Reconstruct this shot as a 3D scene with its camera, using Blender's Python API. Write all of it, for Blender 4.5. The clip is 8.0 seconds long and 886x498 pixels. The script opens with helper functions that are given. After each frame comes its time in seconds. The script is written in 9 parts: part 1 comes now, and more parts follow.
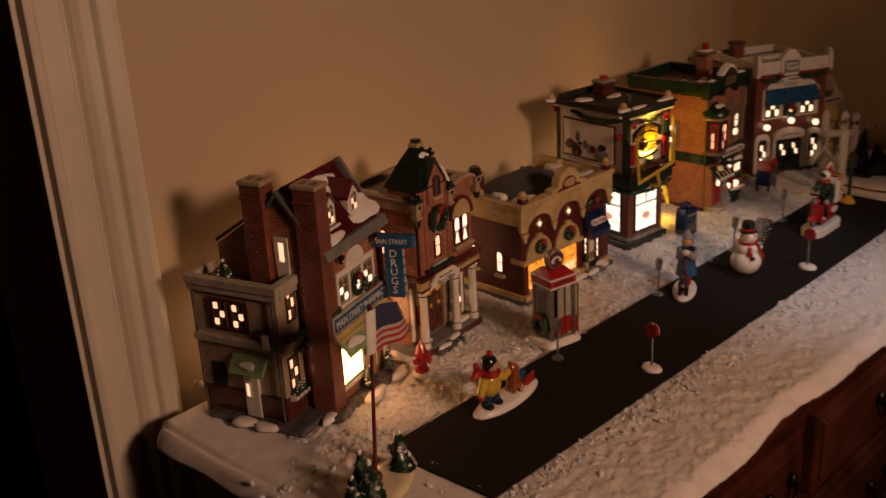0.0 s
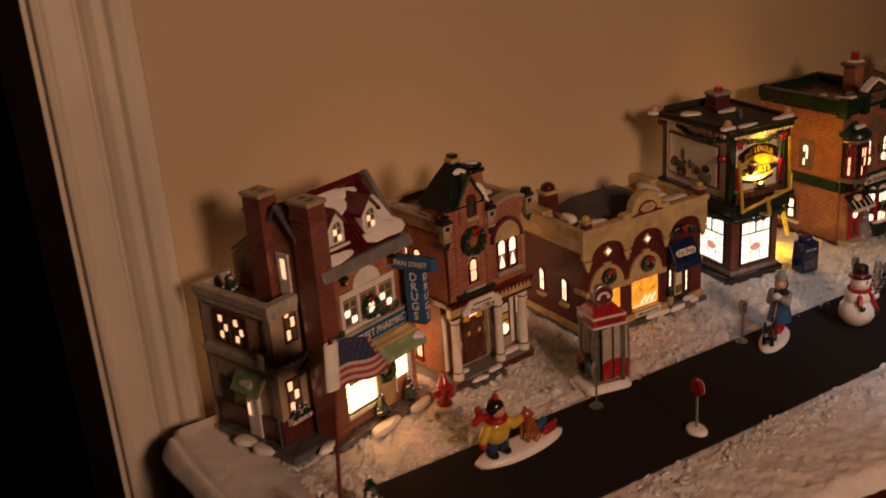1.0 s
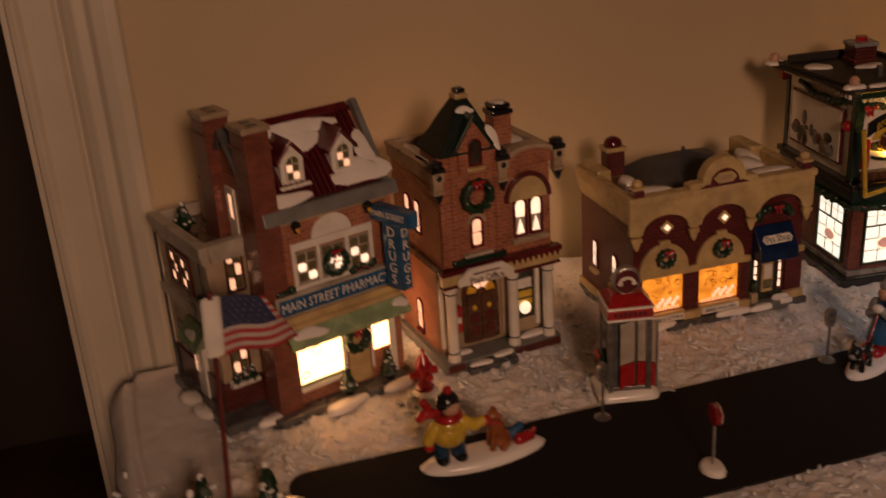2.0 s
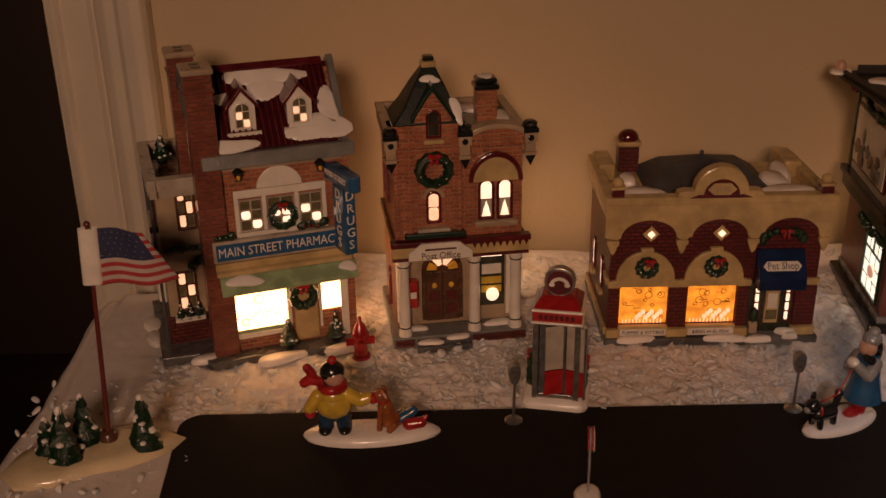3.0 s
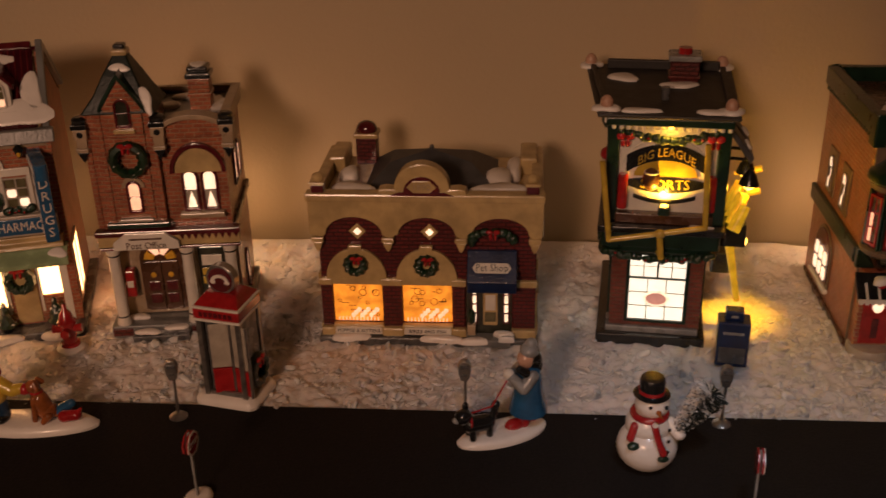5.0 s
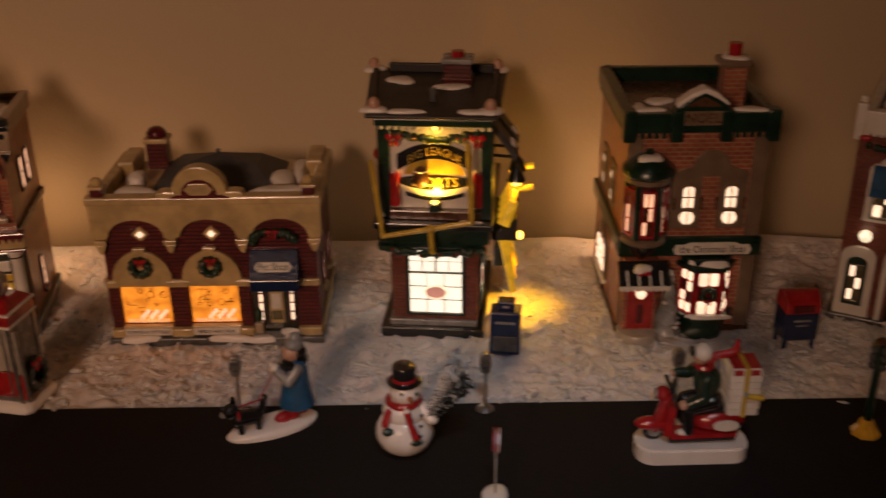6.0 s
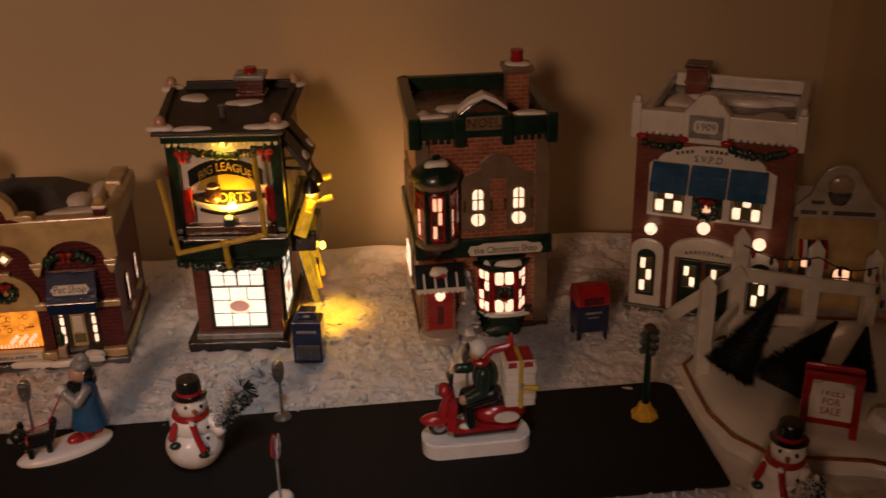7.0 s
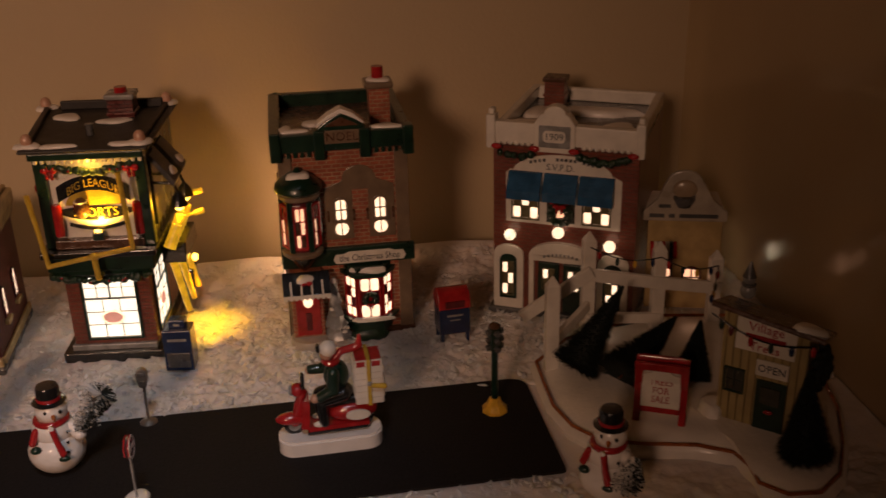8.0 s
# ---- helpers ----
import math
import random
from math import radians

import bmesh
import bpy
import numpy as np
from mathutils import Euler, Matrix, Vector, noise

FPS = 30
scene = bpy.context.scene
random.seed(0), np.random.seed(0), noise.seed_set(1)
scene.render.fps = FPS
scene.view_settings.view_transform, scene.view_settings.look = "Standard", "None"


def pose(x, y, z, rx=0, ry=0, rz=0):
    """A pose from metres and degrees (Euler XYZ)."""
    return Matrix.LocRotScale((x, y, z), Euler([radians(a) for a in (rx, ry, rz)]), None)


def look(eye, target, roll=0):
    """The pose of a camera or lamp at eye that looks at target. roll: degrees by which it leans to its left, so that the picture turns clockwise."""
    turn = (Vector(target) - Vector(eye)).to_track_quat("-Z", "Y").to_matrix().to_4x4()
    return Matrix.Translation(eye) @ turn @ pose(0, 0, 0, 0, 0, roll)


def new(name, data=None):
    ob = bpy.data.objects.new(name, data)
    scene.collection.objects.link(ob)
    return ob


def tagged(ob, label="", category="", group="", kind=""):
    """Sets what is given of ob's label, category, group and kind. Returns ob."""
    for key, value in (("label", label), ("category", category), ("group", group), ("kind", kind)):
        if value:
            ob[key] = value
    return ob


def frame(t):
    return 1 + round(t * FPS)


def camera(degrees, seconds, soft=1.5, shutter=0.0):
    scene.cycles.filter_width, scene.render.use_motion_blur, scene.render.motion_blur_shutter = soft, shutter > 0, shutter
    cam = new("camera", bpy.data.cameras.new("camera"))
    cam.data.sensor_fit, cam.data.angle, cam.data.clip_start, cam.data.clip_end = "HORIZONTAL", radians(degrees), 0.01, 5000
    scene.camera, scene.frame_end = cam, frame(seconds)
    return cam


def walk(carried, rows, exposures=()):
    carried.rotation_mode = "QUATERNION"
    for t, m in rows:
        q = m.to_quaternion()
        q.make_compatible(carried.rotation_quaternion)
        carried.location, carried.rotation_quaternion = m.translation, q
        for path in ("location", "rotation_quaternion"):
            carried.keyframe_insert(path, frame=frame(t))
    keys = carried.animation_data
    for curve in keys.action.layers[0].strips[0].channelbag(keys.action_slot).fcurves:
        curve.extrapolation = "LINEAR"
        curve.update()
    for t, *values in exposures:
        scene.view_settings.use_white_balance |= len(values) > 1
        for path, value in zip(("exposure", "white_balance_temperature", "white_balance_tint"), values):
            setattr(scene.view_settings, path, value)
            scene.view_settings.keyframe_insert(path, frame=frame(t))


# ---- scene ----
SHUT = 0.4
ROOM, COOL, GLOW, BACK, YELLOW = 45.0, 13.0, 1.0, 0.042, 0.15
EXPO = [(0.0, 0.28), (1.0, 0.34), (1.6, 0.14), (2.0, -0.12), (3.5, 0.0), (4.2, 0.0), (5.5, -0.14), (6.5, -0.14), (8.0, 0.10)]
cam = camera(46.1, 8.0, 1.5, SHUT)
PATH = [
    (0, (0.0600, 0.0110, 0.4610), (1.3710, 1.3320, -0.2700), -3.20),
    (0.3, (0.1267, -0.0102, 0.4501), (1.3155, 1.4244, -0.2756), -3.68),
    (0.5, (0.1630, -0.0280, 0.4560), (1.2570, 1.4720, -0.2870), -3.80),
    (1, (0.2570, -0.0420, 0.4520), (1.2010, 1.5650, -0.2740), -4.40),
    (1.2, (0.2879, -0.0319, 0.4274), (1.2304, 1.5968, -0.2531), -4.01),
    (1.5, (0.3710, -0.0010, 0.4130), (1.1280, 1.7160, -0.2780), -5.20),
    (1.8, (0.4503, 0.0149, 0.3863), (1.0082, 1.7841, -0.3603), -5.01),
    (2, (0.4900, 0.0080, 0.3820), (0.9890, 1.7850, -0.3890), -3.90),
    (2.2, (0.5350, -0.0050, 0.3720), (0.9560, 1.7800, -0.4260), -2.70),
    (3.3, (0.7520, 0.0040, 0.3660), (0.6390, 1.8230, -0.4570), -0.10),
    (3.5, (0.7800, 0.0280, 0.3600), (0.6200, 1.8230, -0.5090), 0.80),
    (4, (0.8520, 0.0410, 0.3660), (0.6610, 1.8040, -0.5590), 1.30),
    (4.2, (0.8844, 0.0405, 0.3850), (0.6845, 1.7882, -0.5648), -0.42),
    (5.3, (0.9802, 0.0214, 0.3734), (0.8497, 1.8290, -0.4718), -0.97),
    (5.5, (0.9950, 0.0170, 0.3760), (0.8980, 1.8240, -0.4750), -0.50),
    (6, (1.0550, 0.0070, 0.3780), (1.0670, 1.8160, -0.4750), -0.60),
    (6.5, (1.1020, -0.0030, 0.3780), (1.2190, 1.8100, -0.4590), -0.80),
    (7, (1.1310, -0.0140, 0.3790), (1.3210, 1.7960, -0.4500), -1.30),
    (7.5, (1.1630, -0.0330, 0.3840), (1.3980, 1.7760, -0.4370), -1.50),
    (8, (1.1910, -0.0580, 0.3850), (1.4740, 1.7530, -0.4150), -1.40),
]
walk(cam, [(t, look(eye, target, roll)) for t, eye, target, roll in PATH], EXPO)


# ---- light ----
def lamp(name, kind, at, energy, colour, size=0.05, target=None):
    data = bpy.data.lights.new(name, kind)
    data.energy, data.color = energy, colour
    if kind == "AREA":
        data.shape, data.size = "DISK", size
    else:
        data.shadow_soft_size = size
    ob = new(name, data)
    ob.matrix_world = look(at, target) if target else Matrix.Translation(at)
    return ob


world = bpy.data.worlds.new("night")
world.use_nodes = True
world.node_tree.nodes["Background"].inputs[0].default_value = (0.02, 0.016, 0.012, 1)
world.node_tree.nodes["Background"].inputs[1].default_value = 0.3
scene.world = world
room = lamp("room_lamp", "SPOT", (0.57, -0.95, 0.73), ROOM, (1.0, 0.570, 0.370), 0.14, (0.74, 0.8, 0.23))
room.data.spot_size, room.data.spot_blend = radians(62), 1.0
# Added cool fill spot with no visible fixture; brightens the snow beside the road.
cool = lamp("cool_fill", "SPOT", (1.10, -0.16, 1.10), COOL, (0.86, 0.88, 1.0), 0.08, (1.09, 0.465, 0.0))
cool.data.spot_size, cool.data.spot_blend = radians(21), 1.0


# ---- materials ----
def tree(name):
    m = bpy.data.materials.new(name)
    m.use_nodes = True
    nt = m.node_tree
    return m, nt, nt.nodes["Principled BSDF"]


def add(nt, kind, **values):
    n = nt.nodes.new(kind)
    for key, v in values.items():
        n.inputs[key.replace("_", " ")].default_value = v
    return n


def rgba(c):
    return (c[0], c[1], c[2], 1.0)


def mixed(nt, fac, a, b):
    n = nt.nodes.new("ShaderNodeMix")
    n.data_type = "RGBA"
    if isinstance(fac, float):
        n.inputs[0].default_value = fac
    else:
        nt.links.new(fac, n.inputs[0])
    for sock, v in ((n.inputs[6], a), (n.inputs[7], b)):
        if isinstance(v, tuple):
            sock.default_value = rgba(v)
        else:
            nt.links.new(v, sock)
    return n.outputs[2]


def ramp(nt, src, lo, hi):
    n = nt.nodes.new("ShaderNodeMapRange")
    n.inputs[1].default_value, n.inputs[2].default_value = lo, hi
    nt.links.new(src, n.inputs[0])
    return n.outputs[0]


def paint(name, colour, rough=0.25, vary=0.35, scale=90.0, relief=0.0004, fine=500.0, metal=0.0, coat=0.0, second=None, island=0.0, deep=0.0):
    """A painted or glazed surface: blotches at one scale, grain at another."""
    m, nt, p = tree(name)
    co = nt.nodes.new("ShaderNodeTexCoord").outputs["Object"]
    big = add(nt, "ShaderNodeTexNoise", Scale=scale, Detail=4.0)
    small = add(nt, "ShaderNodeTexNoise", Scale=fine, Detail=2.0)
    nt.links.new(co, big.inputs["Vector"])
    nt.links.new(co, small.inputs["Vector"])
    dark = second or tuple(c * (1 - vary) for c in colour)
    col = mixed(nt, ramp(nt, big.outputs[0], 0.35, 0.65), dark, colour)
    if island:
        geo = nt.nodes.new("ShaderNodeNewGeometry")
        col = mixed(nt, ramp(nt, geo.outputs["Random Per Island"], 0.0, 1.0 / island), col, tuple(min(1, c * 1.35) for c in colour))
    nt.links.new(col, p.inputs["Base Color"])
    p.inputs["Metallic"].default_value = metal
    r = nt.nodes.new("ShaderNodeMapRange")
    r.inputs[3].default_value, r.inputs[4].default_value = rough * 0.75, min(1.0, rough * 1.4)
    nt.links.new(big.outputs[0], r.inputs[0])
    nt.links.new(r.outputs[0], p.inputs["Roughness"])
    p.inputs["Coat Weight"].default_value = coat
    p.inputs["Coat Roughness"].default_value = 0.12
    if deep:
        p.inputs["Subsurface Weight"].default_value = 1.0
        p.inputs["Subsurface Radius"].default_value = (1.0, 0.85, 0.7)
        p.inputs["Subsurface Scale"].default_value = deep
    b = nt.nodes.new("ShaderNodeBump")
    b.inputs["Strength"].default_value, b.inputs["Distance"].default_value = 0.6, relief
    nt.links.new(small.outputs[0], b.inputs["Height"])
    nt.links.new(b.outputs[0], p.inputs["Normal"])
    return m


def bricks(name, one, two, joint, w=0.0062, h=0.0029, rough=0.28):
    """Moulded brickwork under glaze, in courses of real relief."""
    m, nt, p = tree(name)
    co = nt.nodes.new("ShaderNodeTexCoord").outputs["Object"]
    sep = nt.nodes.new("ShaderNodeSeparateXYZ")
    nt.links.new(co, sep.inputs[0])
    s = nt.nodes.new("ShaderNodeMath")
    nt.links.new(sep.outputs[0], s.inputs[0])
    nt.links.new(sep.outputs[1], s.inputs[1])
    v = nt.nodes.new("ShaderNodeCombineXYZ")
    nt.links.new(s.outputs[0], v.inputs[0])
    nt.links.new(sep.outputs[2], v.inputs[1])
    t = add(nt, "ShaderNodeTexBrick", Color1=rgba(one), Color2=rgba(two), Mortar=rgba(joint), Scale=1.0, Mortar_Size=0.00055, Mortar_Smooth=0.6, Bias=-0.1, Brick_Width=w, Row_Height=h)
    nt.links.new(v.outputs[0], t.inputs["Vector"])
    big = add(nt, "ShaderNodeTexNoise", Scale=70.0, Detail=5.0)
    nt.links.new(co, big.inputs["Vector"])
    dim = mixed(nt, ramp(nt, big.outputs[0], 0.3, 0.7), tuple(c * 0.5 for c in two), t.outputs[0])
    nt.links.new(mixed(nt, 0.55, t.outputs[0], dim), p.inputs["Base Color"])
    p.inputs["Roughness"].default_value = rough
    p.inputs["Coat Weight"].default_value = 0.25
    inv = nt.nodes.new("ShaderNodeMath")
    inv.operation = "SUBTRACT"
    inv.inputs[0].default_value = 1.0
    nt.links.new(t.outputs[1], inv.inputs[1])
    wob = nt.nodes.new("ShaderNodeMath")
    wob.operation = "MULTIPLY_ADD"
    wob.inputs[1].default_value = 0.5
    nt.links.new(big.outputs[0], wob.inputs[0])
    nt.links.new(inv.outputs[0], wob.inputs[2])
    b = nt.nodes.new("ShaderNodeBump")
    b.inputs["Strength"].default_value, b.inputs["Distance"].default_value = 0.9, 0.0009
    nt.links.new(wob.outputs[0], b.inputs["Height"])
    nt.links.new(b.outputs[0], p.inputs["Normal"])
    return m


def glow(name, colour, strength, blotch=0.25, scale=120.0):
    """A translucent pane or bulb lit by the lamp behind it, or plastic given lamplight as emission."""
    m, nt, p = tree(name)
    co = nt.nodes.new("ShaderNodeTexCoord").outputs["Object"]
    big = add(nt, "ShaderNodeTexNoise", Scale=scale, Detail=3.0)
    nt.links.new(co, big.inputs["Vector"])
    col = mixed(nt, ramp(nt, big.outputs[0], 0.35, 0.65), tuple(c * (1 - blotch) for c in colour), colour)
    p.inputs["Base Color"].default_value = rgba(tuple(0.5 * c for c in colour))
    nt.links.new(col, p.inputs["Emission Color"])
    p.inputs["Emission Strength"].default_value = strength
    p.inputs["Roughness"].default_value = 0.4
    return m


M = {}
M["wall_gloss"] = paint("wall_paint_sheen", (0.485, 0.365, 0.215), 0.15, 0.08, 3.0, 0.0004, 60.0)
M["wall"] = paint("wall_paint", (0.485, 0.375, 0.235), 0.6, 0.08, 3.0, 0.0006, 260.0)
M["trim"] = paint("trim_paint", (0.62, 0.55, 0.44), 0.35, 0.10, 12.0, 0.0003, 300.0)
M["ceiling"] = paint("ceiling_paint", (0.6, 0.55, 0.47), 0.8, 0.1, 3.0, 0.0006, 200.0)
M["floor"] = paint("floor_wood", (0.12, 0.06, 0.03), 0.35, 0.5, 6.0, 0.0004, 90.0)
# Dark colour stands for the missing light in the hall.
M["dark"] = paint("hall_gloom", (0.10, 0.07, 0.05), 0.7, 0.2, 3.0)
M["mahogany"] = paint("dark_red_wood", (0.10, 0.028, 0.014), 0.3, 0.6, 18.0, 0.0003, 220.0, coat=0.3)
M["iron"] = paint("dark_iron", (0.05, 0.045, 0.04), 0.35, 0.4, 200.0, metal=0.9)
M["batting"] = paint("snow_batting", (0.77, 0.705, 0.66), 0.85, 0.10, 60.0, 0.0006, 500.0, deep=0.005)
M["flake"] = paint("snow_flake", (0.78, 0.72, 0.675), 0.5, 0.05, 300.0, 0.0003, 700.0, island=0.3, deep=0.005)
M["road"] = paint("road_felt", (0.020, 0.0165, 0.015), 0.95, 0.45, 900.0, 0.0008, 500.0)
M["road"].node_tree.nodes["Principled BSDF"].inputs["Specular IOR Level"].default_value = 0.15
M["snow"] = paint("glazed_snow", (0.85, 0.80, 0.74), 0.3, 0.10, 60.0, 0.0006, 300.0, coat=0.3)
M["white"] = paint("white_glaze", (0.78, 0.73, 0.64), 0.2, 0.12, 90.0, coat=0.3)
M["cream"] = paint("cream_glaze", (0.58, 0.42, 0.19), 0.22, 0.30, 70.0, coat=0.3)
M["tan"] = paint("tan_glaze", (0.42, 0.31, 0.20), 0.28, 0.25, 80.0, coat=0.2)
M["stone"] = paint("warm_grey_glaze", (0.46, 0.40, 0.32), 0.28, 0.3, 80.0, coat=0.2)
M["taupe"] = paint("taupe_glaze", (0.20, 0.14, 0.09), 0.3, 0.3, 80.0, coat=0.2)
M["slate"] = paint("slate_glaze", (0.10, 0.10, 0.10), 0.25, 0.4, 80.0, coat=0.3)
M["lslate"] = paint("pale_slate", (0.20, 0.20, 0.19), 0.3, 0.3, 80.0, coat=0.3)
M["black"] = paint("black_glaze", (0.014, 0.014, 0.014), 0.18, 0.4, 80.0, coat=0.4)
M["roof_black"] = paint("roof_black_glaze", (0.020, 0.016, 0.013), 0.5, 0.4, 80.0)
M["roof_slate"] = paint("roof_slate_glaze", (0.075, 0.075, 0.078), 0.45, 0.4, 60.0)
M["green"] = paint("dark_green_glaze", (0.007, 0.030, 0.016), 0.28, 0.45, 120.0, coat=0.4)
M["roof_green"] = paint("roof_green_glaze", (0.004, 0.013, 0.009), 0.38, 0.45, 120.0)
M["roof_green"].node_tree.nodes["Principled BSDF"].inputs["Specular IOR Level"].default_value = 0.3
M["leaf"] = paint("leaf_green", (0.011, 0.040, 0.016), 0.3, 0.6, 300.0, 0.0012, 700.0, coat=0.3)
M["mint"] = paint("awning_green", (0.34, 0.45, 0.25), 0.25, 0.3, 90.0, coat=0.3)
M["red"] = paint("red_glaze", (0.42, 0.02, 0.022), 0.16, 0.35, 120.0, coat=0.5)
M["maroon"] = paint("maroon_glaze", (0.12, 0.014, 0.018), 0.2, 0.4, 90.0, coat=0.4)
M["brown"] = paint("brown_glaze", (0.10, 0.045, 0.022), 0.25, 0.4, 90.0, coat=0.3)
M["blue"] = paint("blue_glaze", (0.025, 0.11, 0.24), 0.2, 0.35, 100.0, coat=0.4)
M["navy"] = paint("navy_glaze", (0.007, 0.02, 0.075), 0.22, 0.35, 100.0, coat=0.4)
M["grey"] = paint("grey_glaze", (0.28, 0.28, 0.27), 0.25, 0.3, 90.0, coat=0.2)
M["silver"] = paint("pewter", (0.42, 0.40, 0.37), 0.3, 0.35, 200.0, metal=0.85)
M["yellow"] = paint("yellow_glaze", (0.62, 0.42, 0.05), 0.22, 0.3, 120.0, coat=0.4)
M["skin"] = paint("pale_pink_glaze", (0.55, 0.32, 0.22), 0.25, 0.15, 200.0, coat=0.3)
M["orange"] = paint("orange_brown_glaze", (0.36, 0.11, 0.03), 0.22, 0.45, 160.0, coat=0.4)
M["denim"] = paint("blue_cloth_glaze", (0.02, 0.05, 0.10), 0.25, 0.4, 160.0, coat=0.3)
M["bristle"] = paint("black_bristle", (0.006, 0.011, 0.008), 0.8, 0.4, 300.0)
M["bristle_snow"] = paint("snowy_bristle", (0.55, 0.56, 0.54), 0.7, 0.4, 300.0)
M["glass"] = paint("smoky_glass", (0.16, 0.145, 0.125), 0.08, 0.3, 60.0, coat=0.5)
M["dusk"] = paint("unlit_pane", (0.05, 0.05, 0.035), 0.15, 0.5, 160.0, coat=0.4)
M["olive"] = paint("olive_pane", (0.16, 0.14, 0.07), 0.2, 0.4, 160.0, coat=0.4)
M["brick"] = bricks("red_brick", (0.52, 0.17, 0.08), (0.31, 0.085, 0.045), (0.48, 0.30, 0.19))
M["brick_dark"] = bricks("wine_brick", (0.17, 0.035, 0.028), (0.10, 0.022, 0.02), (0.055, 0.016, 0.013))
M["brick_chim"] = bricks("chimney_brick", (0.30, 0.080, 0.050), (0.19, 0.05, 0.034), (0.20, 0.10, 0.065))
M["brick_pet"] = bricks("maroon_brick", (0.17, 0.018, 0.017), (0.11, 0.012, 0.012), (0.05, 0.008, 0.008), 0.0060, 0.0029, 0.5)
M["brick_tan"] = bricks("orange_brick", (0.46, 0.14, 0.075), (0.32, 0.09, 0.05), (0.50, 0.34, 0.22), 0.0070, 0.0031)
M["tile"] = bricks("wine_shingle", (0.15, 0.015, 0.022), (0.10, 0.010, 0.016), (0.045, 0.006, 0.010), 0.0042, 0.02, 0.12)
M["board"] = bricks("cream_board", (0.46, 0.36, 0.16), (0.42, 0.32, 0.14), (0.20, 0.14, 0.06), 0.005, 0.3)
M["lit"] = glow("lit_pane", (1.0, 0.68, 0.45), 1.7 * GLOW)
M["lit_warm"] = glow("lit_pane_amber", (1.0, 0.50, 0.28), 1.35 * GLOW)
M["lit_rose"] = glow("lit_pink_print", (0.80, 0.34, 0.25), 0.7 * GLOW)
M["lit_shop"] = glow("lit_shop_window", (1.0, 0.46, 0.17), 7.5 * GLOW, 0.15)
M["lit_white"] = glow("lit_frosted_pane", (1.0, 0.86, 0.68), 1.35 * GLOW, 0.12)
M["lit_orange"] = glow("lit_display", (1.0, 0.30, 0.025), 1.2 * GLOW, 0.5, 150.0)
M["lit_yellow"] = glow("yellow_bulb", (1.0, 0.55, 0.06), 9.0 * GLOW, 0.1)
M["lit_bulb"] = glow("bare_bulb", (1.0, 0.78, 0.50), 4.0 * GLOW, 0.1)
M["lit_globe"] = glow("lit_globe", (1.0, 0.78, 0.52), 1.7 * GLOW, 0.5, 260.0)
M["lit_pink"] = glow("lit_red_pane", (1.0, 0.20, 0.10), 0.5 * GLOW)
# Amber plastic whose lamplight is put in as emission; it is no lamp.
M["lit_amber"] = glow("amber_plastic_self_glow", (1.0, 0.52, 0.02), 0.6 * GLOW, 0.5, 180.0)
M["lit_side"] = glow("lit_side_window", (1.0, 0.48, 0.19), 7.5 * GLOW, 0.2)
M["amber"] = paint("amber_plastic", (0.88, 0.50, 0.05), 0.15, 0.3, 160.0, coat=0.5)


# ---- mesh helpers ----
def face_ids(bm, start, mi):
    bm.faces.ensure_lookup_table()
    for f in bm.faces[start:]:
        f.material_index = mi


def box(bm, x0, x1, y0, y1, z0, z1, mi=0):
    v = [bm.verts.new(p) for p in ((x0, y0, z0), (x1, y0, z0), (x1, y1, z0), (x0, y1, z0), (x0, y0, z1), (x1, y0, z1), (x1, y1, z1), (x0, y1, z1))]
    for q in ((3, 2, 1, 0), (4, 5, 6, 7), (0, 1, 5, 4), (1, 2, 6, 5), (2, 3, 7, 6), (3, 0, 4, 7)):
        bm.faces.new([v[i] for i in q]).material_index = mi
    return v


def prism(bm, pts, y0, y1, mi=0, plane="xz"):
    """A polygon of (x, z), (x, y) or (y, z), drawn out along the third axis."""
    def at(p, h):
        return {"xz": (p[0], h, p[1]), "xy": (p[0], p[1], h), "yz": (h, p[0], p[1])}[plane]
    a = [bm.verts.new(at(p, y0)) for p in pts]
    b = [bm.verts.new(at(p, y1)) for p in pts]
    n, made = len(pts), []
    made.append(bm.faces.new(a))
    made.append(bm.faces.new(b[::-1]))
    for i in range(n):
        made.append(bm.faces.new((a[i], b[i], b[(i + 1) % n], a[(i + 1) % n])))
    for f in made:
        f.material_index = mi
    bmesh.ops.recalc_face_normals(bm, faces=made)


def cyl(bm, p0, p1, r0, r1=None, n=12, mi=0, caps=True):
    p0, p1 = Vector(p0), Vector(p1)
    r1 = r0 if r1 is None else r1
    s = len(bm.faces)
    m = Matrix.Translation((p0 + p1) / 2) @ (p1 - p0).to_track_quat("Z", "Y").to_matrix().to_4x4()
    bmesh.ops.create_cone(bm, cap_ends=caps, segments=n, radius1=r0, radius2=max(r1, 1e-5), depth=(p1 - p0).length, matrix=m)
    face_ids(bm, s, mi)


def ball(bm, c, r, mi=0, n=10, rot=None):
    r = (r, r, r) if isinstance(r, (int, float)) else r
    s = len(bm.faces)
    m = Matrix.Translation(c) @ (rot or Matrix.Identity(4)) @ Matrix.Diagonal((*r, 1))
    bmesh.ops.create_uvsphere(bm, u_segments=n + 4, v_segments=n, radius=1.0, matrix=m)
    face_ids(bm, s, mi)


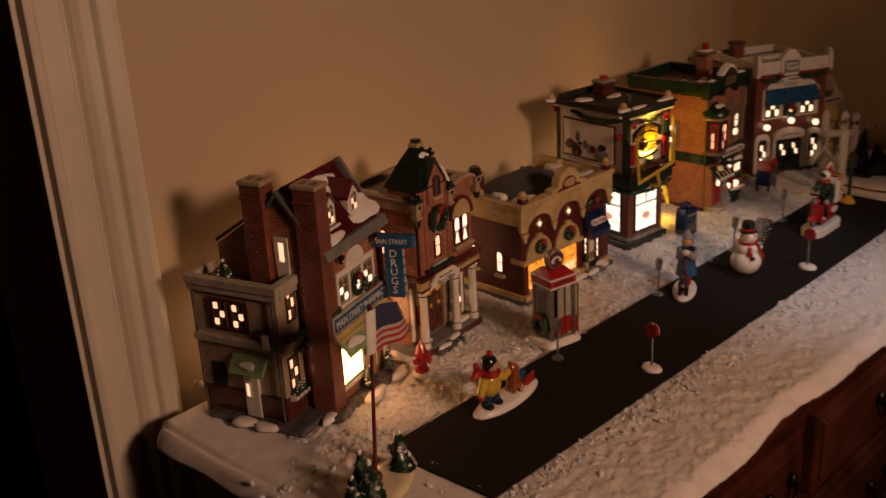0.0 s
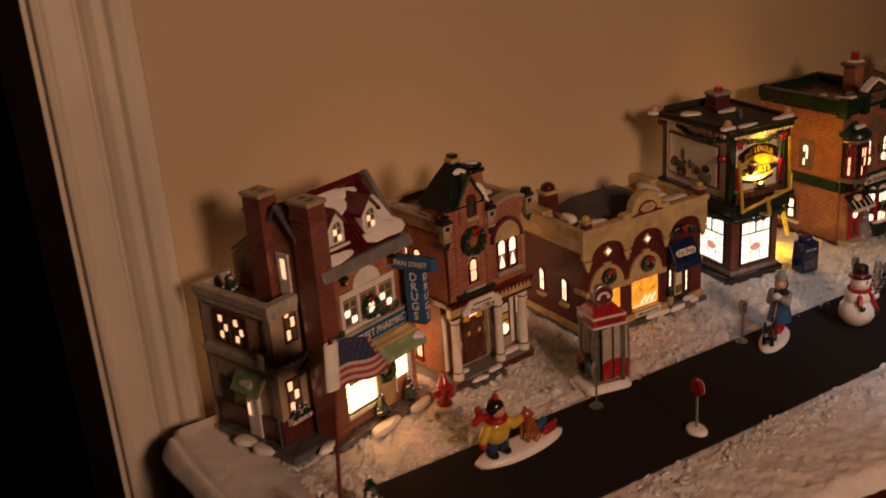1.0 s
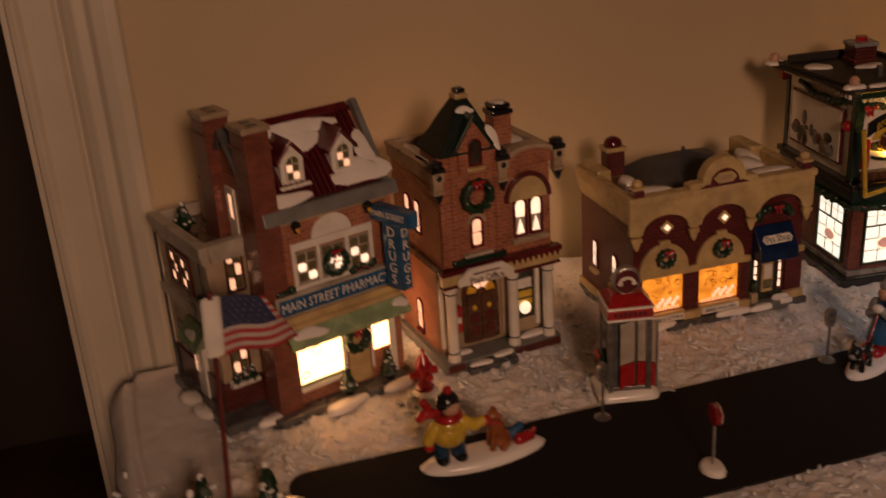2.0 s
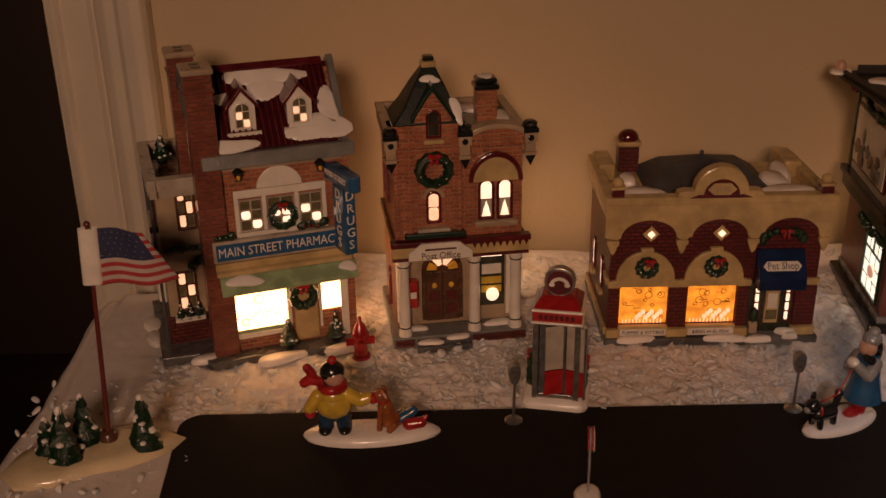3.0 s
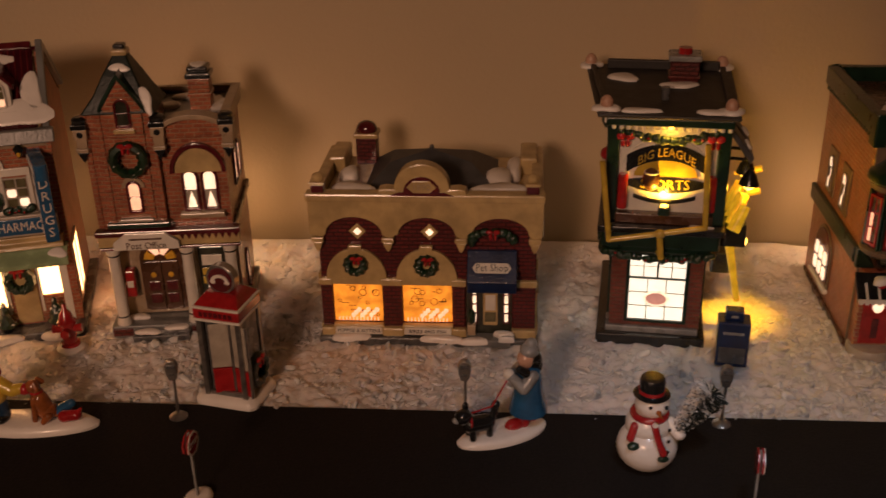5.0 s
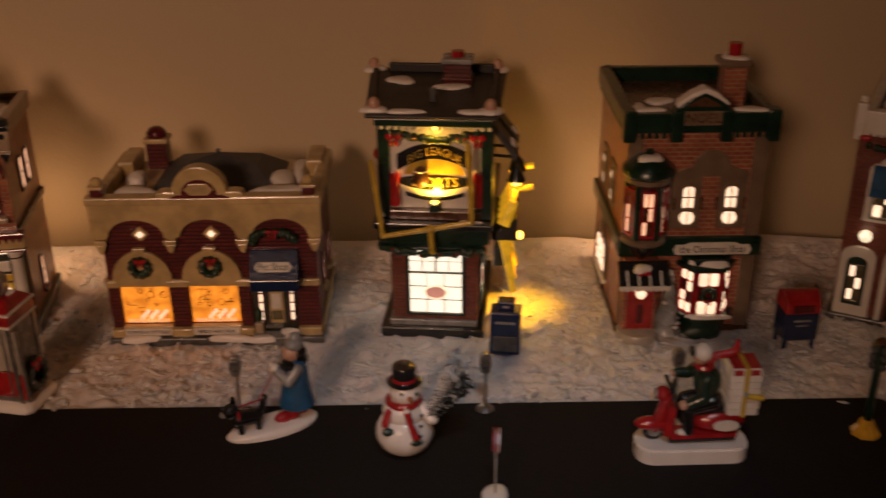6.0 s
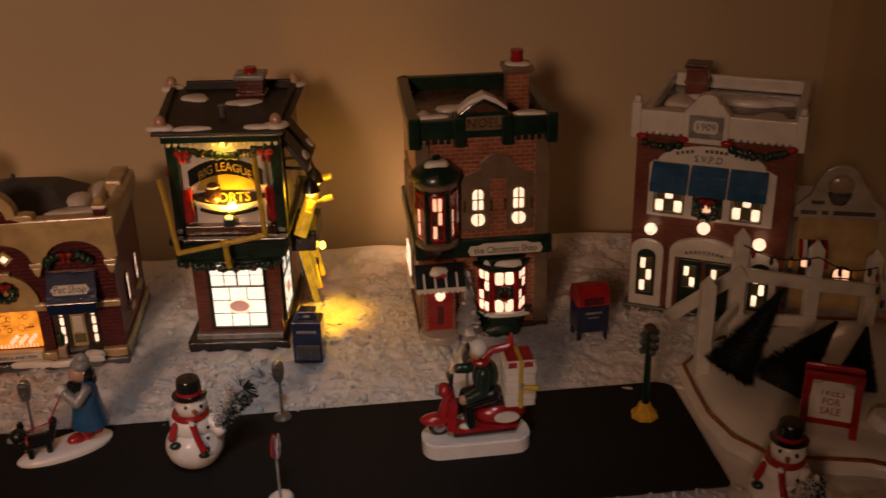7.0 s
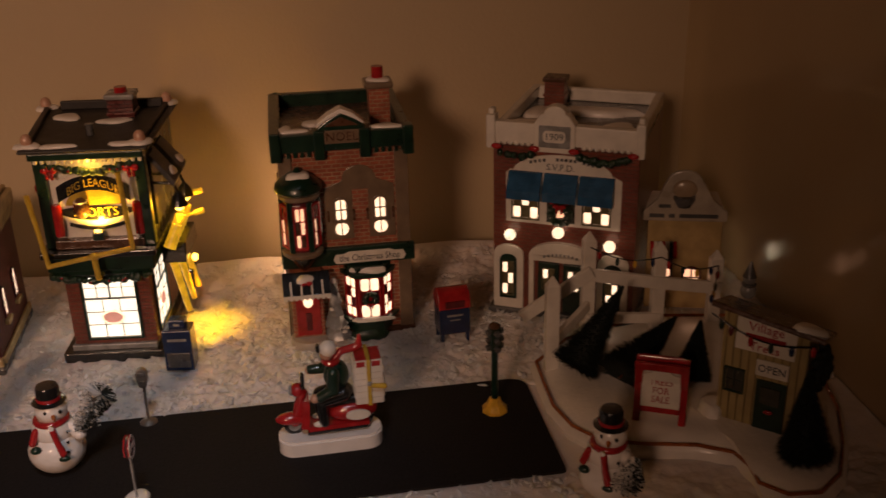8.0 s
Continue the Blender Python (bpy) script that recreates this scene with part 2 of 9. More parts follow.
def ring(bm, c, big, small, mi=0, n=20, k=8, axis="y", wave=0.0):
    rows = []
    for i in range(n):
        a = 2 * math.pi * i / n
        rr = small * (1 + wave * (i % 2))
        row = []
        for j in range(k):
            b = 2 * math.pi * j / k
            u, w = (big + rr * math.cos(b)) * math.cos(a), (big + rr * math.cos(b)) * math.sin(a)
            h = rr * math.sin(b)
            p = {"y": (u, h, w), "x": (h, u, w), "z": (u, w, h)}[axis]
            row.append(bm.verts.new(Vector(c) + Vector(p)))
        rows.append(row)
    for i in range(n):
        for j in range(k):
            bm.faces.new((rows[i][j], rows[(i + 1) % n][j], rows[(i + 1) % n][(j + 1) % k], rows[i][(j + 1) % k])).material_index = mi


def lathe(bm, prof, c=(0, 0, 0), n=16, mi=0):
    rows = [[bm.verts.new((c[0] + r * math.cos(2 * math.pi * i / n), c[1] + r * math.sin(2 * math.pi * i / n), c[2] + z)) for i in range(n)] for r, z in prof]
    for a, b in zip(rows, rows[1:]):
        for i in range(n):
            bm.faces.new((a[i], a[(i + 1) % n], b[(i + 1) % n], b[i])).material_index = mi
    bm.faces.new(rows[0][::-1]).material_index = mi
    bm.faces.new(rows[-1]).material_index = mi


def arc(cx, cz, rx, rz, a0, a1, n=12):
    return [(cx + rx * math.cos(radians(a0 + (a1 - a0) * i / n)), cz + rz * math.sin(radians(a0 + (a1 - a0) * i / n))) for i in range(n + 1)]


def band(bm, inner, outer, y0, y1, mi=0):
    """A strip between two lines of (x, z) with equal counts, given depth."""
    for i in range(len(inner) - 1):
        prism(bm, [inner[i], inner[i + 1], outer[i + 1], outer[i]], y0, y1, mi)


def part(name, bm, mats, parent=None, label="", m=None, smooth=False, bevel=0.0, seg=2):
    me = bpy.data.meshes.new(name)
    bmesh.ops.remove_doubles(bm, verts=bm.verts, dist=1e-7)
    bm.to_mesh(me)
    bm.free()
    for mat in mats if isinstance(mats, (list, tuple)) else [mats]:
        me.materials.append(M[mat])
    if smooth:
        me.polygons.foreach_set("use_smooth", [True] * len(me.polygons))
        me.set_sharp_from_angle(angle=radians(48))
    ob = new(name, me)
    if parent:
        ob.parent = parent
    if m is not None:
        ob.matrix_basis = m
    if bevel:
        b = ob.modifiers.new("edges", "BEVEL")
        b.width, b.segments, b.limit_method = bevel, seg, "ANGLE"
    if label:
        ob["label"] = label
    return ob


def thing(name, x, y, z=0.0, rz=0.0, label="", category="", group="", kind=""):
    ob = new(name)
    ob.empty_display_size = 0.01
    ob.matrix_basis = pose(x, y, z, 0, 0, rz)
    return tagged(ob, label, category, group, kind)




def bx(name, parent, mat, dims, m=None, bevel=0.0006, label=""):
    bm = bmesh.new()
    box(bm, *dims)
    return part(name, bm, mat, parent, label, m, False, bevel)


def letters(text, parent, mat, at, size, m=None, squash=1.0, depth=0.0004, arch=0.0, name="lettering", shear=0.0):
    """Raised lettering standing on a wall: at is its middle (x, y, z) in the wall's own frame."""
    cu = bpy.data.curves.new(name, "FONT")
    cu.body, cu.size, cu.align_x, cu.align_y, cu.extrude, cu.shear = text, size, "CENTER", "CENTER", depth / 2, shear
    cu.resolution_u = 2
    tmp = new(name, cu)
    dg = bpy.context.evaluated_depsgraph_get()
    me = bpy.data.meshes.new_from_object(tmp.evaluated_get(dg))
    bpy.data.objects.remove(tmp)
    bpy.data.curves.remove(cu)
    for v in me.vertices:
        x, y, z = v.co
        v.co = (x * squash + at[0], at[1] - z, y + at[2] - arch * x * x)
    me.materials.clear()
    me.materials.append(M[mat])
    ob = new(name, me)
    ob.parent = parent
    if m is not None:
        ob.matrix_basis = m
    return ob


LEFT = Matrix(((0, 1, 0, 0), (-1, 0, 0, 0), (0, 0, 1, 0), (0, 0, 0, 1)))


def left_face(x=0.0, depth=0.0):
    """Frame of a left-hand wall: its own x runs from the back (0) to the front (depth)."""
    return Matrix.Translation((x, depth, 0)) @ LEFT


def right_face(x, y=0.0):
    return Matrix.Translation((x, y, 0)) @ Matrix(((0, -1, 0, 0), (1, 0, 0, 0), (0, 0, 1, 0), (0, 0, 0, 1)))


def window(house, cx, z0, w, h, m=None, cols=2, rows=3, lit="all", frame="brown", rim=0.0016, arch=0.0, y=0.0, pane="lit", blank="olive", bar=0.0006, sill=None, proud=0.0014):
    """A cast window: frame and bars in one part, with each lit or painted light as a pane under it."""
    bm = bmesh.new()
    x0, x1, z1 = cx - w / 2, cx + w / 2, z0 + h
    zs = z1 - arch
    box(bm, x0 - rim, x0, y - proud, y + 0.001, z0 - rim, zs)
    box(bm, x1, x1 + rim, y - proud, y + 0.001, z0 - rim, zs)
    box(bm, x0, x1, y - proud, y + 0.001, z0 - rim, z0)
    if arch:
        band(bm, arc(cx, zs, w / 2, arch, 180, 0), arc(cx, zs, w / 2 + rim, arch + rim, 180, 0), y - proud, y + 0.001)
    else:
        box(bm, x0 - rim, x1 + rim, y - proud, y + 0.001, z1, z1 + rim)
    if sill:
        box(bm, x0 - rim * 1.6, x1 + rim * 1.6, y - proud * 2.2, y + 0.001, z0 - rim - 0.0022, z0 - rim - 0.0001)
    for c in range(1, cols):
        xx = x0 + w * c / cols
        box(bm, xx - bar / 2, xx + bar / 2, y - proud * 0.6, y, z0, z1 - arch * 0.3)
    for r in range(1, rows):
        zz = z0 + h * r / rows
        box(bm, x0, x1, y - proud * 0.55, y, zz - bar / 2, zz + bar / 2)
    win = part("window", bm, frame, house, "", m, bevel=0.0003)
    for c in range(cols):
        for r in range(rows):
            a, b = x0 + w * c / cols + bar * 0.5, x0 + w * (c + 1) / cols - bar * 0.5
            lo, hi = z0 + h * r / rows + bar * 0.5, z0 + h * (r + 1) / rows - bar * 0.5
            on = lit == "all" or (c, r) in lit
            pb = bmesh.new()
            if arch and r == rows - 1:
                def top(x):
                    k = min(1.0, abs(x - cx) / (w / 2))
                    return zs + arch * math.sqrt(max(0.0, 1 - k * k))
                xs = [a + (b - a) * i / 5 for i in range(6)]
                prism(pb, [(a, lo), (b, lo)] + [(x, max(lo + 0.0002, min(hi, top(x)))) for x in xs[::-1]], y - 0.0004 - 0.0002 * on, y + 0.0003)
            else:
                rr = 0.3 * min(b - a, hi - lo) if on else 0.0001
                prism(pb, rounded(a, b, lo, hi, (rr,) * 4, 3), y - 0.0004 - 0.0002 * on, y + 0.0003)
            part("pane", pb, pane if on else blank, win)
    return win


def rounded(x0, x1, y0, y1, r, n=5):
    """A rectangle with round corners, as a list of points."""
    out = []
    for cx, cy, a, rr in ((x1 - r[1], y0 + r[1], -90, r[1]), (x1 - r[2], y1 - r[2], 0, r[2]), (x0 + r[3], y1 - r[3], 90, r[3]), (x0 + r[0], y0 + r[0], 180, r[0])):
        out += [(cx + rr * math.cos(radians(a + 90 * k / n)), cy + rr * math.sin(radians(a + 90 * k / n))) for k in range(n + 1)]
    return out


def wreath(parent, c, big, small, m=None, bow=True, bow_at=90):
    bm = bmesh.new()
    ring(bm, c, big, small, 0, 22, 7, "y", 0.35)
    w = part("wreath", bm, "leaf", parent, "dark green holiday wreath", m, True)
    bm = bmesh.new()
    bxp = (c[0] + big * math.cos(radians(bow_at)), c[1] - small, c[2] + big * math.sin(radians(bow_at)))
    for s in (-1, 1):
        ball(bm, (bxp[0] + s * small * 0.9, bxp[1], bxp[2] + small * 0.3), (small * 0.9, small * 0.5, small * 0.6), 0, 6)
        ball(bm, (bxp[0] + s * small * 0.6, bxp[1], bxp[2] - small * 0.9), (small * 0.4, small * 0.4, small * 0.9), 0, 6)
    ball(bm, bxp, small * 0.5, 0, 6)
    part("bow", bm, "red", w, "red bow")
    bm = bmesh.new()
    rnd = random.Random(int(c[0] * 1e4))
    for k in range(6):
        a = 2 * math.pi * k / 6 + rnd.random()
        ball(bm, (c[0] + big * math.cos(a), c[1] - small * 0.9, c[2] + big * math.sin(a)), small * 0.22, 0, 5)
    part("berries", bm, "white", w)
    return w


def blob(bm, pts, z, thick, mi=0, soft=0.35):
    """A rounded lump of glazed snow on an outline of (x, y)."""
    n = len(pts)
    cx, cy = sum(p[0] for p in pts) / n, sum(p[1] for p in pts) / n
    rows = []
    for k, (s, h) in enumerate(((1.0, 0.0), (1.02, 0.35), (0.92, 0.8), (0.7, 1.0))):
        rows.append([bm.verts.new((cx + (p[0] - cx) * s, cy + (p[1] - cy) * s, z + thick * h)) for p in pts])
    for a, b in zip(rows, rows[1:]):
        for i in range(n):
            bm.faces.new((a[i], a[(i + 1) % n], b[(i + 1) % n], b[i])).material_index = mi
    bm.faces.new(rows[-1]).material_index = mi
    bm.faces.new(rows[0][::-1]).material_index = mi


def oval(cx, cy, rx, ry, n=14, wob=0.15, seed=1, turn=0.0):
    rnd = random.Random(seed)
    ph = [rnd.random() * 6.28 for _ in range(3)]
    out = []
    for i in range(n):
        a = 2 * math.pi * i / n
        k = 1 + wob * (0.6 * math.sin(2 * a + ph[0]) + 0.5 * math.sin(3 * a + ph[1]))
        x, y = rx * k * math.cos(a), ry * k * math.sin(a)
        out.append((cx + x * math.cos(turn) - y * math.sin(turn), cy + x * math.sin(turn) + y * math.cos(turn)))
    return out


def snow_patch(parent, cx, cy, rx, ry, z, thick=0.002, m=None, seed=1, wob=0.25, turn=0.0, name="snow_patch"):
    bm = bmesh.new()
    blob(bm, oval(cx, cy, rx, ry, 16, wob, seed, turn), z, thick)
    bmesh.ops.recalc_face_normals(bm, faces=bm.faces)
    return part(name, bm, "snow", parent, "", m, True)


def slope_frame(y0, z0, y1, z1):
    """Frame whose x, y plane lies on a roof slope that rises from (y0, z0) to (y1, z1)."""
    a = math.atan2(z1 - z0, y1 - y0)
    return Matrix.Translation((0, y0, z0)) @ Matrix.Rotation(a, 4, "X")


def chimney(parent, x, y, z0, z1, w, d, mat="brick", cap="tan", pots=True, snow=False):
    bm = bmesh.new()
    box(bm, x - w / 2, x + w / 2, y - d / 2, y + d / 2, z0, z1)
    box(bm, x - w / 2 - 0.001, x + w / 2 + 0.001, y - d / 2 - 0.001, y + d / 2 + 0.001, z1 - 0.012, z1 - 0.010)
    ch = part("chimney", bm, mat, parent, "", None, bevel=0.0005)
    bm = bmesh.new()
    box(bm, x - w / 2 - 0.0015, x + w / 2 + 0.0015, y - d / 2 - 0.0015, y + d / 2 + 0.0015, z1, z1 + 0.004)
    part("chimney_cap", bm, cap, ch, "", None, bevel=0.0012)
    if pots:
        for s in (-1, 1):
            bm = bmesh.new()
            box(bm, x - w * 0.18, x + w * 0.18, y + s * d * 0.22 - d * 0.1, y + s * d * 0.22 + d * 0.1, z1 + 0.003, z1 + 0.0044)
            part("flue", bm, "black", ch)
    return ch


# ---- the room ----
FLOOR, CEIL = -0.86, 1.58
WX0, WX1, WY0 = -2.2, 1.566, -2.7


def wall_y(x):
    return 0.812 + 0.035 * (x - 0.45)


def setting(name, bm, mat, m=None, bevel=0.0):
    ob = part(name, bm, mat, None, "", m, False, bevel)
    ob["kind"] = "structure"
    return ob


tilt = pose(0.0, wall_y(0.0), 0, 0, 0, math.degrees(math.atan(0.035)))
bm = bmesh.new()
box(bm, 0.415, 1.64, 0.0, 0.12, FLOOR, CEIL)
box(bm, -0.46, 0.415, 0.0, 0.12, 1.19, CEIL)
box(bm, -2.3, -0.46, 0.0, 0.12, FLOOR, CEIL)
tagged(setting("wall_north", bm, "wall", tilt), "plain beige painted wall behind the miniature village", "wall")
bm = bmesh.new()
box(bm, WX1, WX1 + 0.12, WY0, 1.02, FLOOR, CEIL)
tagged(setting("wall_east", bm, "wall_gloss"), "plain beige painted wall at the room corner", "wall")
bm = bmesh.new()
box(bm, WX0 - 0.12, WX1 + 0.12, WY0 - 0.12, WY0, FLOOR, CEIL)
setting("wall_south", bm, "wall")
bm = bmesh.new()
box(bm, WX0 - 0.12, WX0, WY0, 1.0, FLOOR, CEIL)
setting("wall_west", bm, "wall")
bm = bmesh.new()
box(bm, WX0 - 0.12, WX1 + 0.12, WY0 - 0.12, 2.6, FLOOR - 0.1, FLOOR)
setting("floor", bm, "floor")
bm = bmesh.new()
box(bm, WX0 - 0.12, WX1 + 0.12, WY0 - 0.12, 2.6, CEIL, CEIL + 0.1)
setting("ceiling", bm, "ceiling")
# Hall walls coloured dark so that the doorway reads as unlit.
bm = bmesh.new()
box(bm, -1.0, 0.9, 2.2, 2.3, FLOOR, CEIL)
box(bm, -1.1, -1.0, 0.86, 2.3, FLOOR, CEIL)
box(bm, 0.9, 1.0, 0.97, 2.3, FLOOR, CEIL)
tagged(setting("hall_wall", bm, "dark"), "hall beyond the doorway, its unlit darkness put into the wall colour", "wall")


def casing(name, x0, flip):
    """Moulded upright of a door surround: stepped profile drawn up its height."""
    prof = [(0.0, 0.0), (0.0, -0.014), (0.006, -0.016), (0.010, -0.012), (0.030, -0.013), (0.034, -0.009), (0.038, -0.014), (0.044, -0.018), (0.052, -0.018), (0.056, -0.023), (0.066, -0.026), (0.073, -0.024), (0.076, -0.018), (0.076, 0.0)]
    b = bmesh.new()
    prism(b, [(x0 + (0.076 - x if flip else x), y) for x, y in prof], FLOOR, 1.265, 0, "xy")
    return setting(name, b, "trim", tilt, 0.0012)


bm = bmesh.new()
box(bm, 0.403, 0.4145, -0.004, 0.13, FLOOR, 1.19)
setting("door_jamb", bm, "trim", tilt, 0.001)
bm = bmesh.new()
box(bm, -0.46, -0.449, -0.004, 0.13, FLOOR, 1.19)
setting("door_jamb_far", bm, "trim", tilt, 0.001)
tagged(casing("door_trim", 0.408, False), "cream painted moulded door casing", "door trim")
casing("door_trim_far", -0.53, True)
bm = bmesh.new()
box(bm, 0.486, 1.56, -0.014, -0.0005, FLOOR, FLOOR + 0.10)
setting("baseboard", bm, "trim", tilt, 0.002)

# ---- dresser ----
TOP = -0.010
DX0, DX1, DY0, DY1 = 0.458, 1.545, 0.375, 0.752
dresser = thing("dresser", 0, 0, FLOOR, 0, "dark reddish wooden dresser under the snow cloth", "dresser")
H = -FLOOR + TOP
bm = bmesh.new()
box(bm, DX0, DX1, DY0 + 0.012, DY1, 0.06, H - 0.03)
part("carcass", bm, "mahogany", dresser, bevel=0.003)
bm = bmesh.new()
box(bm, DX0 - 0.012, DX1 + 0.01, DY0 - 0.012, DY1 + 0.005, H - 0.028, H)
part("top", bm, "mahogany", dresser, bevel=0.008)
bm = bmesh.new()
prism(bm, [(DY0 - 0.004, H - 0.030), (DY0 + 0.02, H - 0.030), (DY0 + 0.02, H - 0.052), (DY0 + 0.008, H - 0.052), (DY0 + 0.004, H - 0.040)], DX0, DX1, 0, "yz")
part("moulding", bm, "mahogany", dresser, bevel=0.001)
for x in (DX0 + 0.03, DX1 - 0.03):
    for y in (DY0 + 0.04, DY1 - 0.04):
        bm = bmesh.new()
        box(bm, x - 0.025, x + 0.025, y - 0.025, y + 0.025, 0, 0.062)
        part("foot", bm, "mahogany", dresser, bevel=0.004)
ROWZ = [(H - 0.150, H - 0.058), (H - 0.270, H - 0.158), (H - 0.420, H - 0.278), (H - 0.590, H - 0.428), (0.10, H - 0.598)]
for z0, z1 in ROWZ:
    for x0, x1 in ((DX0 + 0.02, 0.882), (0.912, DX1 - 0.02)):
        bm = bmesh.new()
        box(bm, x0, x1, DY0, DY0 + 0.02, z0, z1)
        box(bm, x0 + 0.012, x1 - 0.012, DY0 - 0.004, DY0 + 0.01, z0 + 0.012, z1 - 0.012)
        dr = part("drawer", bm, "mahogany", dresser, bevel=0.003)
        for hx in ((x0 + x1) / 2 - 0.15, (x0 + x1) / 2 + 0.15):
            bm = bmesh.new()
            zc = (z0 + z1) / 2
            for s in (-1, 1):
                ball(bm, (hx + s * 0.022, DY0 - 0.008, zc + 0.008), (0.006, 0.004, 0.008), 0, 8)
            for i in range(13):
                a0, a1 = math.pi * (1 + i / 13), math.pi * (1 + (i + 1) / 13)
                cyl(bm, (hx + 0.022 * math.cos(a0), DY0 - 0.012, zc + 0.006 + 0.024 * math.sin(a0)), (hx + 0.022 * math.cos(a1), DY0 - 0.012, zc + 0.006 + 0.024 * math.sin(a1)), 0.0022, None, 8)
            part("handle", bm, "iron", dr, "dark iron drop handle", None, True)

# ---- snow cloth, road and loose flakes ----
CX0, CX1, CY0, CY1 = 0.428, 1.565, 0.351, 0.806


def lumps(x, y):
    n = noise.noise(Vector((x * 9, y * 9, 0.3))) * 0.0022 + noise.noise(Vector((x * 34, y * 34, 2.0))) * 0.0011 + noise.noise(Vector((x * 120, y * 120, 5.0))) * 0.0004
    back = max(0.0, (y - 0.735) / 0.07) * min(1.0, max(0.0, (x - 0.50) / 0.08))
    crease = x - 0.449 - 0.006 * math.sin(y * 14 + 1.0)
    fold = -0.0042 * math.exp(-((crease / 0.0028) ** 2)) + 0.0010 * math.exp(-(((crease + 0.008) / 0.006) ** 2))
    flat = 1.0 - 0.75 * max(0.0, 1 - abs(y - 0.514) / 0.075) if 0.52 < x < 1.36 else 1.0
    tuft = 0.0
    if 0.565 < y < 0.80 and x > 0.50 or y < 0.457:
        tuft = 0.0030 * noise.noise(Vector((x * 80, y * 80, 3.0))) + 0.0016 * noise.noise(Vector((x * 190, y * 190, 7.0))) + 0.0008 * noise.noise(Vector((x * 400, y * 400, 9.0)))
        tuft *= min(1.0, max(0.0, (y - 0.565) / 0.01)) if y > 0.5 else 0.6 * min(1.0, (0.457 - y) / 0.01)
    return n * flat + tuft - 0.0012 + 0.010 * back * back + fold + 0.007 * back * noise.noise(Vector((x * 11, 1.0, 0)))


NX, NY = 1000, 420
verts, faces = [], []
for j in range(NY + 1):
    for i in range(NX + 1):
        s, t = i / NX, j / NY
        x, y = CX0 + (CX1 - CX0) * s, CY0 + (CY1 - CY0) * t
        far = 0.772 + 0.034 * min(1.0, max(0.0, (x - 0.50) / 0.08))
        y = CY0 + (far - CY0) * t
        wav = 0.0015 * math.sin(y * 31 + 1) + 0.001 * math.sin(y * 67) + 0.034 * max(0.0, (y - 0.735) / 0.047) ** 2
        x += wav * max(0.0, 1 - s / 0.04)
        y += (0.004 * math.sin(x * 17 + 0.5) + 0.0025 * math.sin(x * 41)) * max(0.0, 1 - t / 0.06) + 0.035 * max(0.0, (0.70 - x) / 0.27) ** 2 * max(0.0, 1 - t / 0.2)
        z = lumps(x, y)
        e = min(s * (CX1 - CX0), t * (CY1 - CY0), 1.0 if x > 0.56 else (1 - t) * (far - CY0))
        if e < 0.016:
            z -= 0.013 * (1 - e / 0.016) ** 2
        verts.append((x, y, z))
for j in range(NY):
    for i in range(NX):
        a = j * (NX + 1) + i
        faces.append((a, a + 1, a + NX + 2, a + NX + 1))
me = bpy.data.meshes.new("snow_cloth")
me.from_pydata(verts, [], faces)
me.materials.append(M["batting"])
me.polygons.foreach_set("use_smooth", [True] * len(me.polygons))
cloth = new("snow_cloth", me)
tagged(cloth, "white fluffy batting spread as snow over the dresser top", "snow cloth")
sol = cloth.modifiers.new("thick", "SOLIDIFY")
sol.thickness, sol.offset = 0.006, -1.0


bm = bmesh.new()
outline = rounded(0.534, 1.346, 0.458, 0.573, (0.002, 0.003, 0.012, 0.016), 8)
prism(bm, [(x + 0.008 * max(0.0, (0.573 - y) / 0.115) if x < 0.56 else x, y) for x, y in outline], -0.0012, 0.0008, 0, "xy")
road = part("road", bm, "road", None, bevel=0.0003)
tagged(road, "black felt strip laid as the village road", "road", kind="structure")

rnd = random.Random(7)
FEET = [(0.585, 0.69, 0.062, 0.052), (0.712, 0.712, 0.052, 0.046), (0.897, 0.71, 0.077, 0.046), (1.056, 0.71, 0.042, 0.052), (1.232, 0.73, 0.05, 0.064), (1.42, 0.71, 0.07, 0.07)]
bm = bmesh.new()
bmesh.ops.create_icosphere(bm, subdivisions=2, radius=1.0)
LUMP = np.array([tuple(v.co) for v in bm.verts])
LUMP_FACES = np.array([[v.index for v in f.verts] for f in bm.faces])
bm.free()
nprnd = np.random.RandomState(3)
fv, ff = [], []


def flake(x, y, z, s):
    """One torn tuft of plastic snow."""
    rot = np.array(Euler((rnd.uniform(-0.8, 0.8), rnd.uniform(-0.8, 0.8), rnd.uniform(0, 6.28))).to_matrix())
    shape = LUMP * (1 + nprnd.uniform(-0.2, 0.15, (len(LUMP), 1))) * np.array((s * rnd.uniform(0.8, 1.4), s * rnd.uniform(0.45, 0.9), s * rnd.uniform(0.18, 0.40)))
    ff.append(LUMP_FACES + len(fv) * len(LUMP))
    fv.append(shape @ rot.T + np.array((x, y, z)))


def free(x, y):
    return all(abs(x - a) > c or abs(y - b) > d for a, b, c, d in FEET)


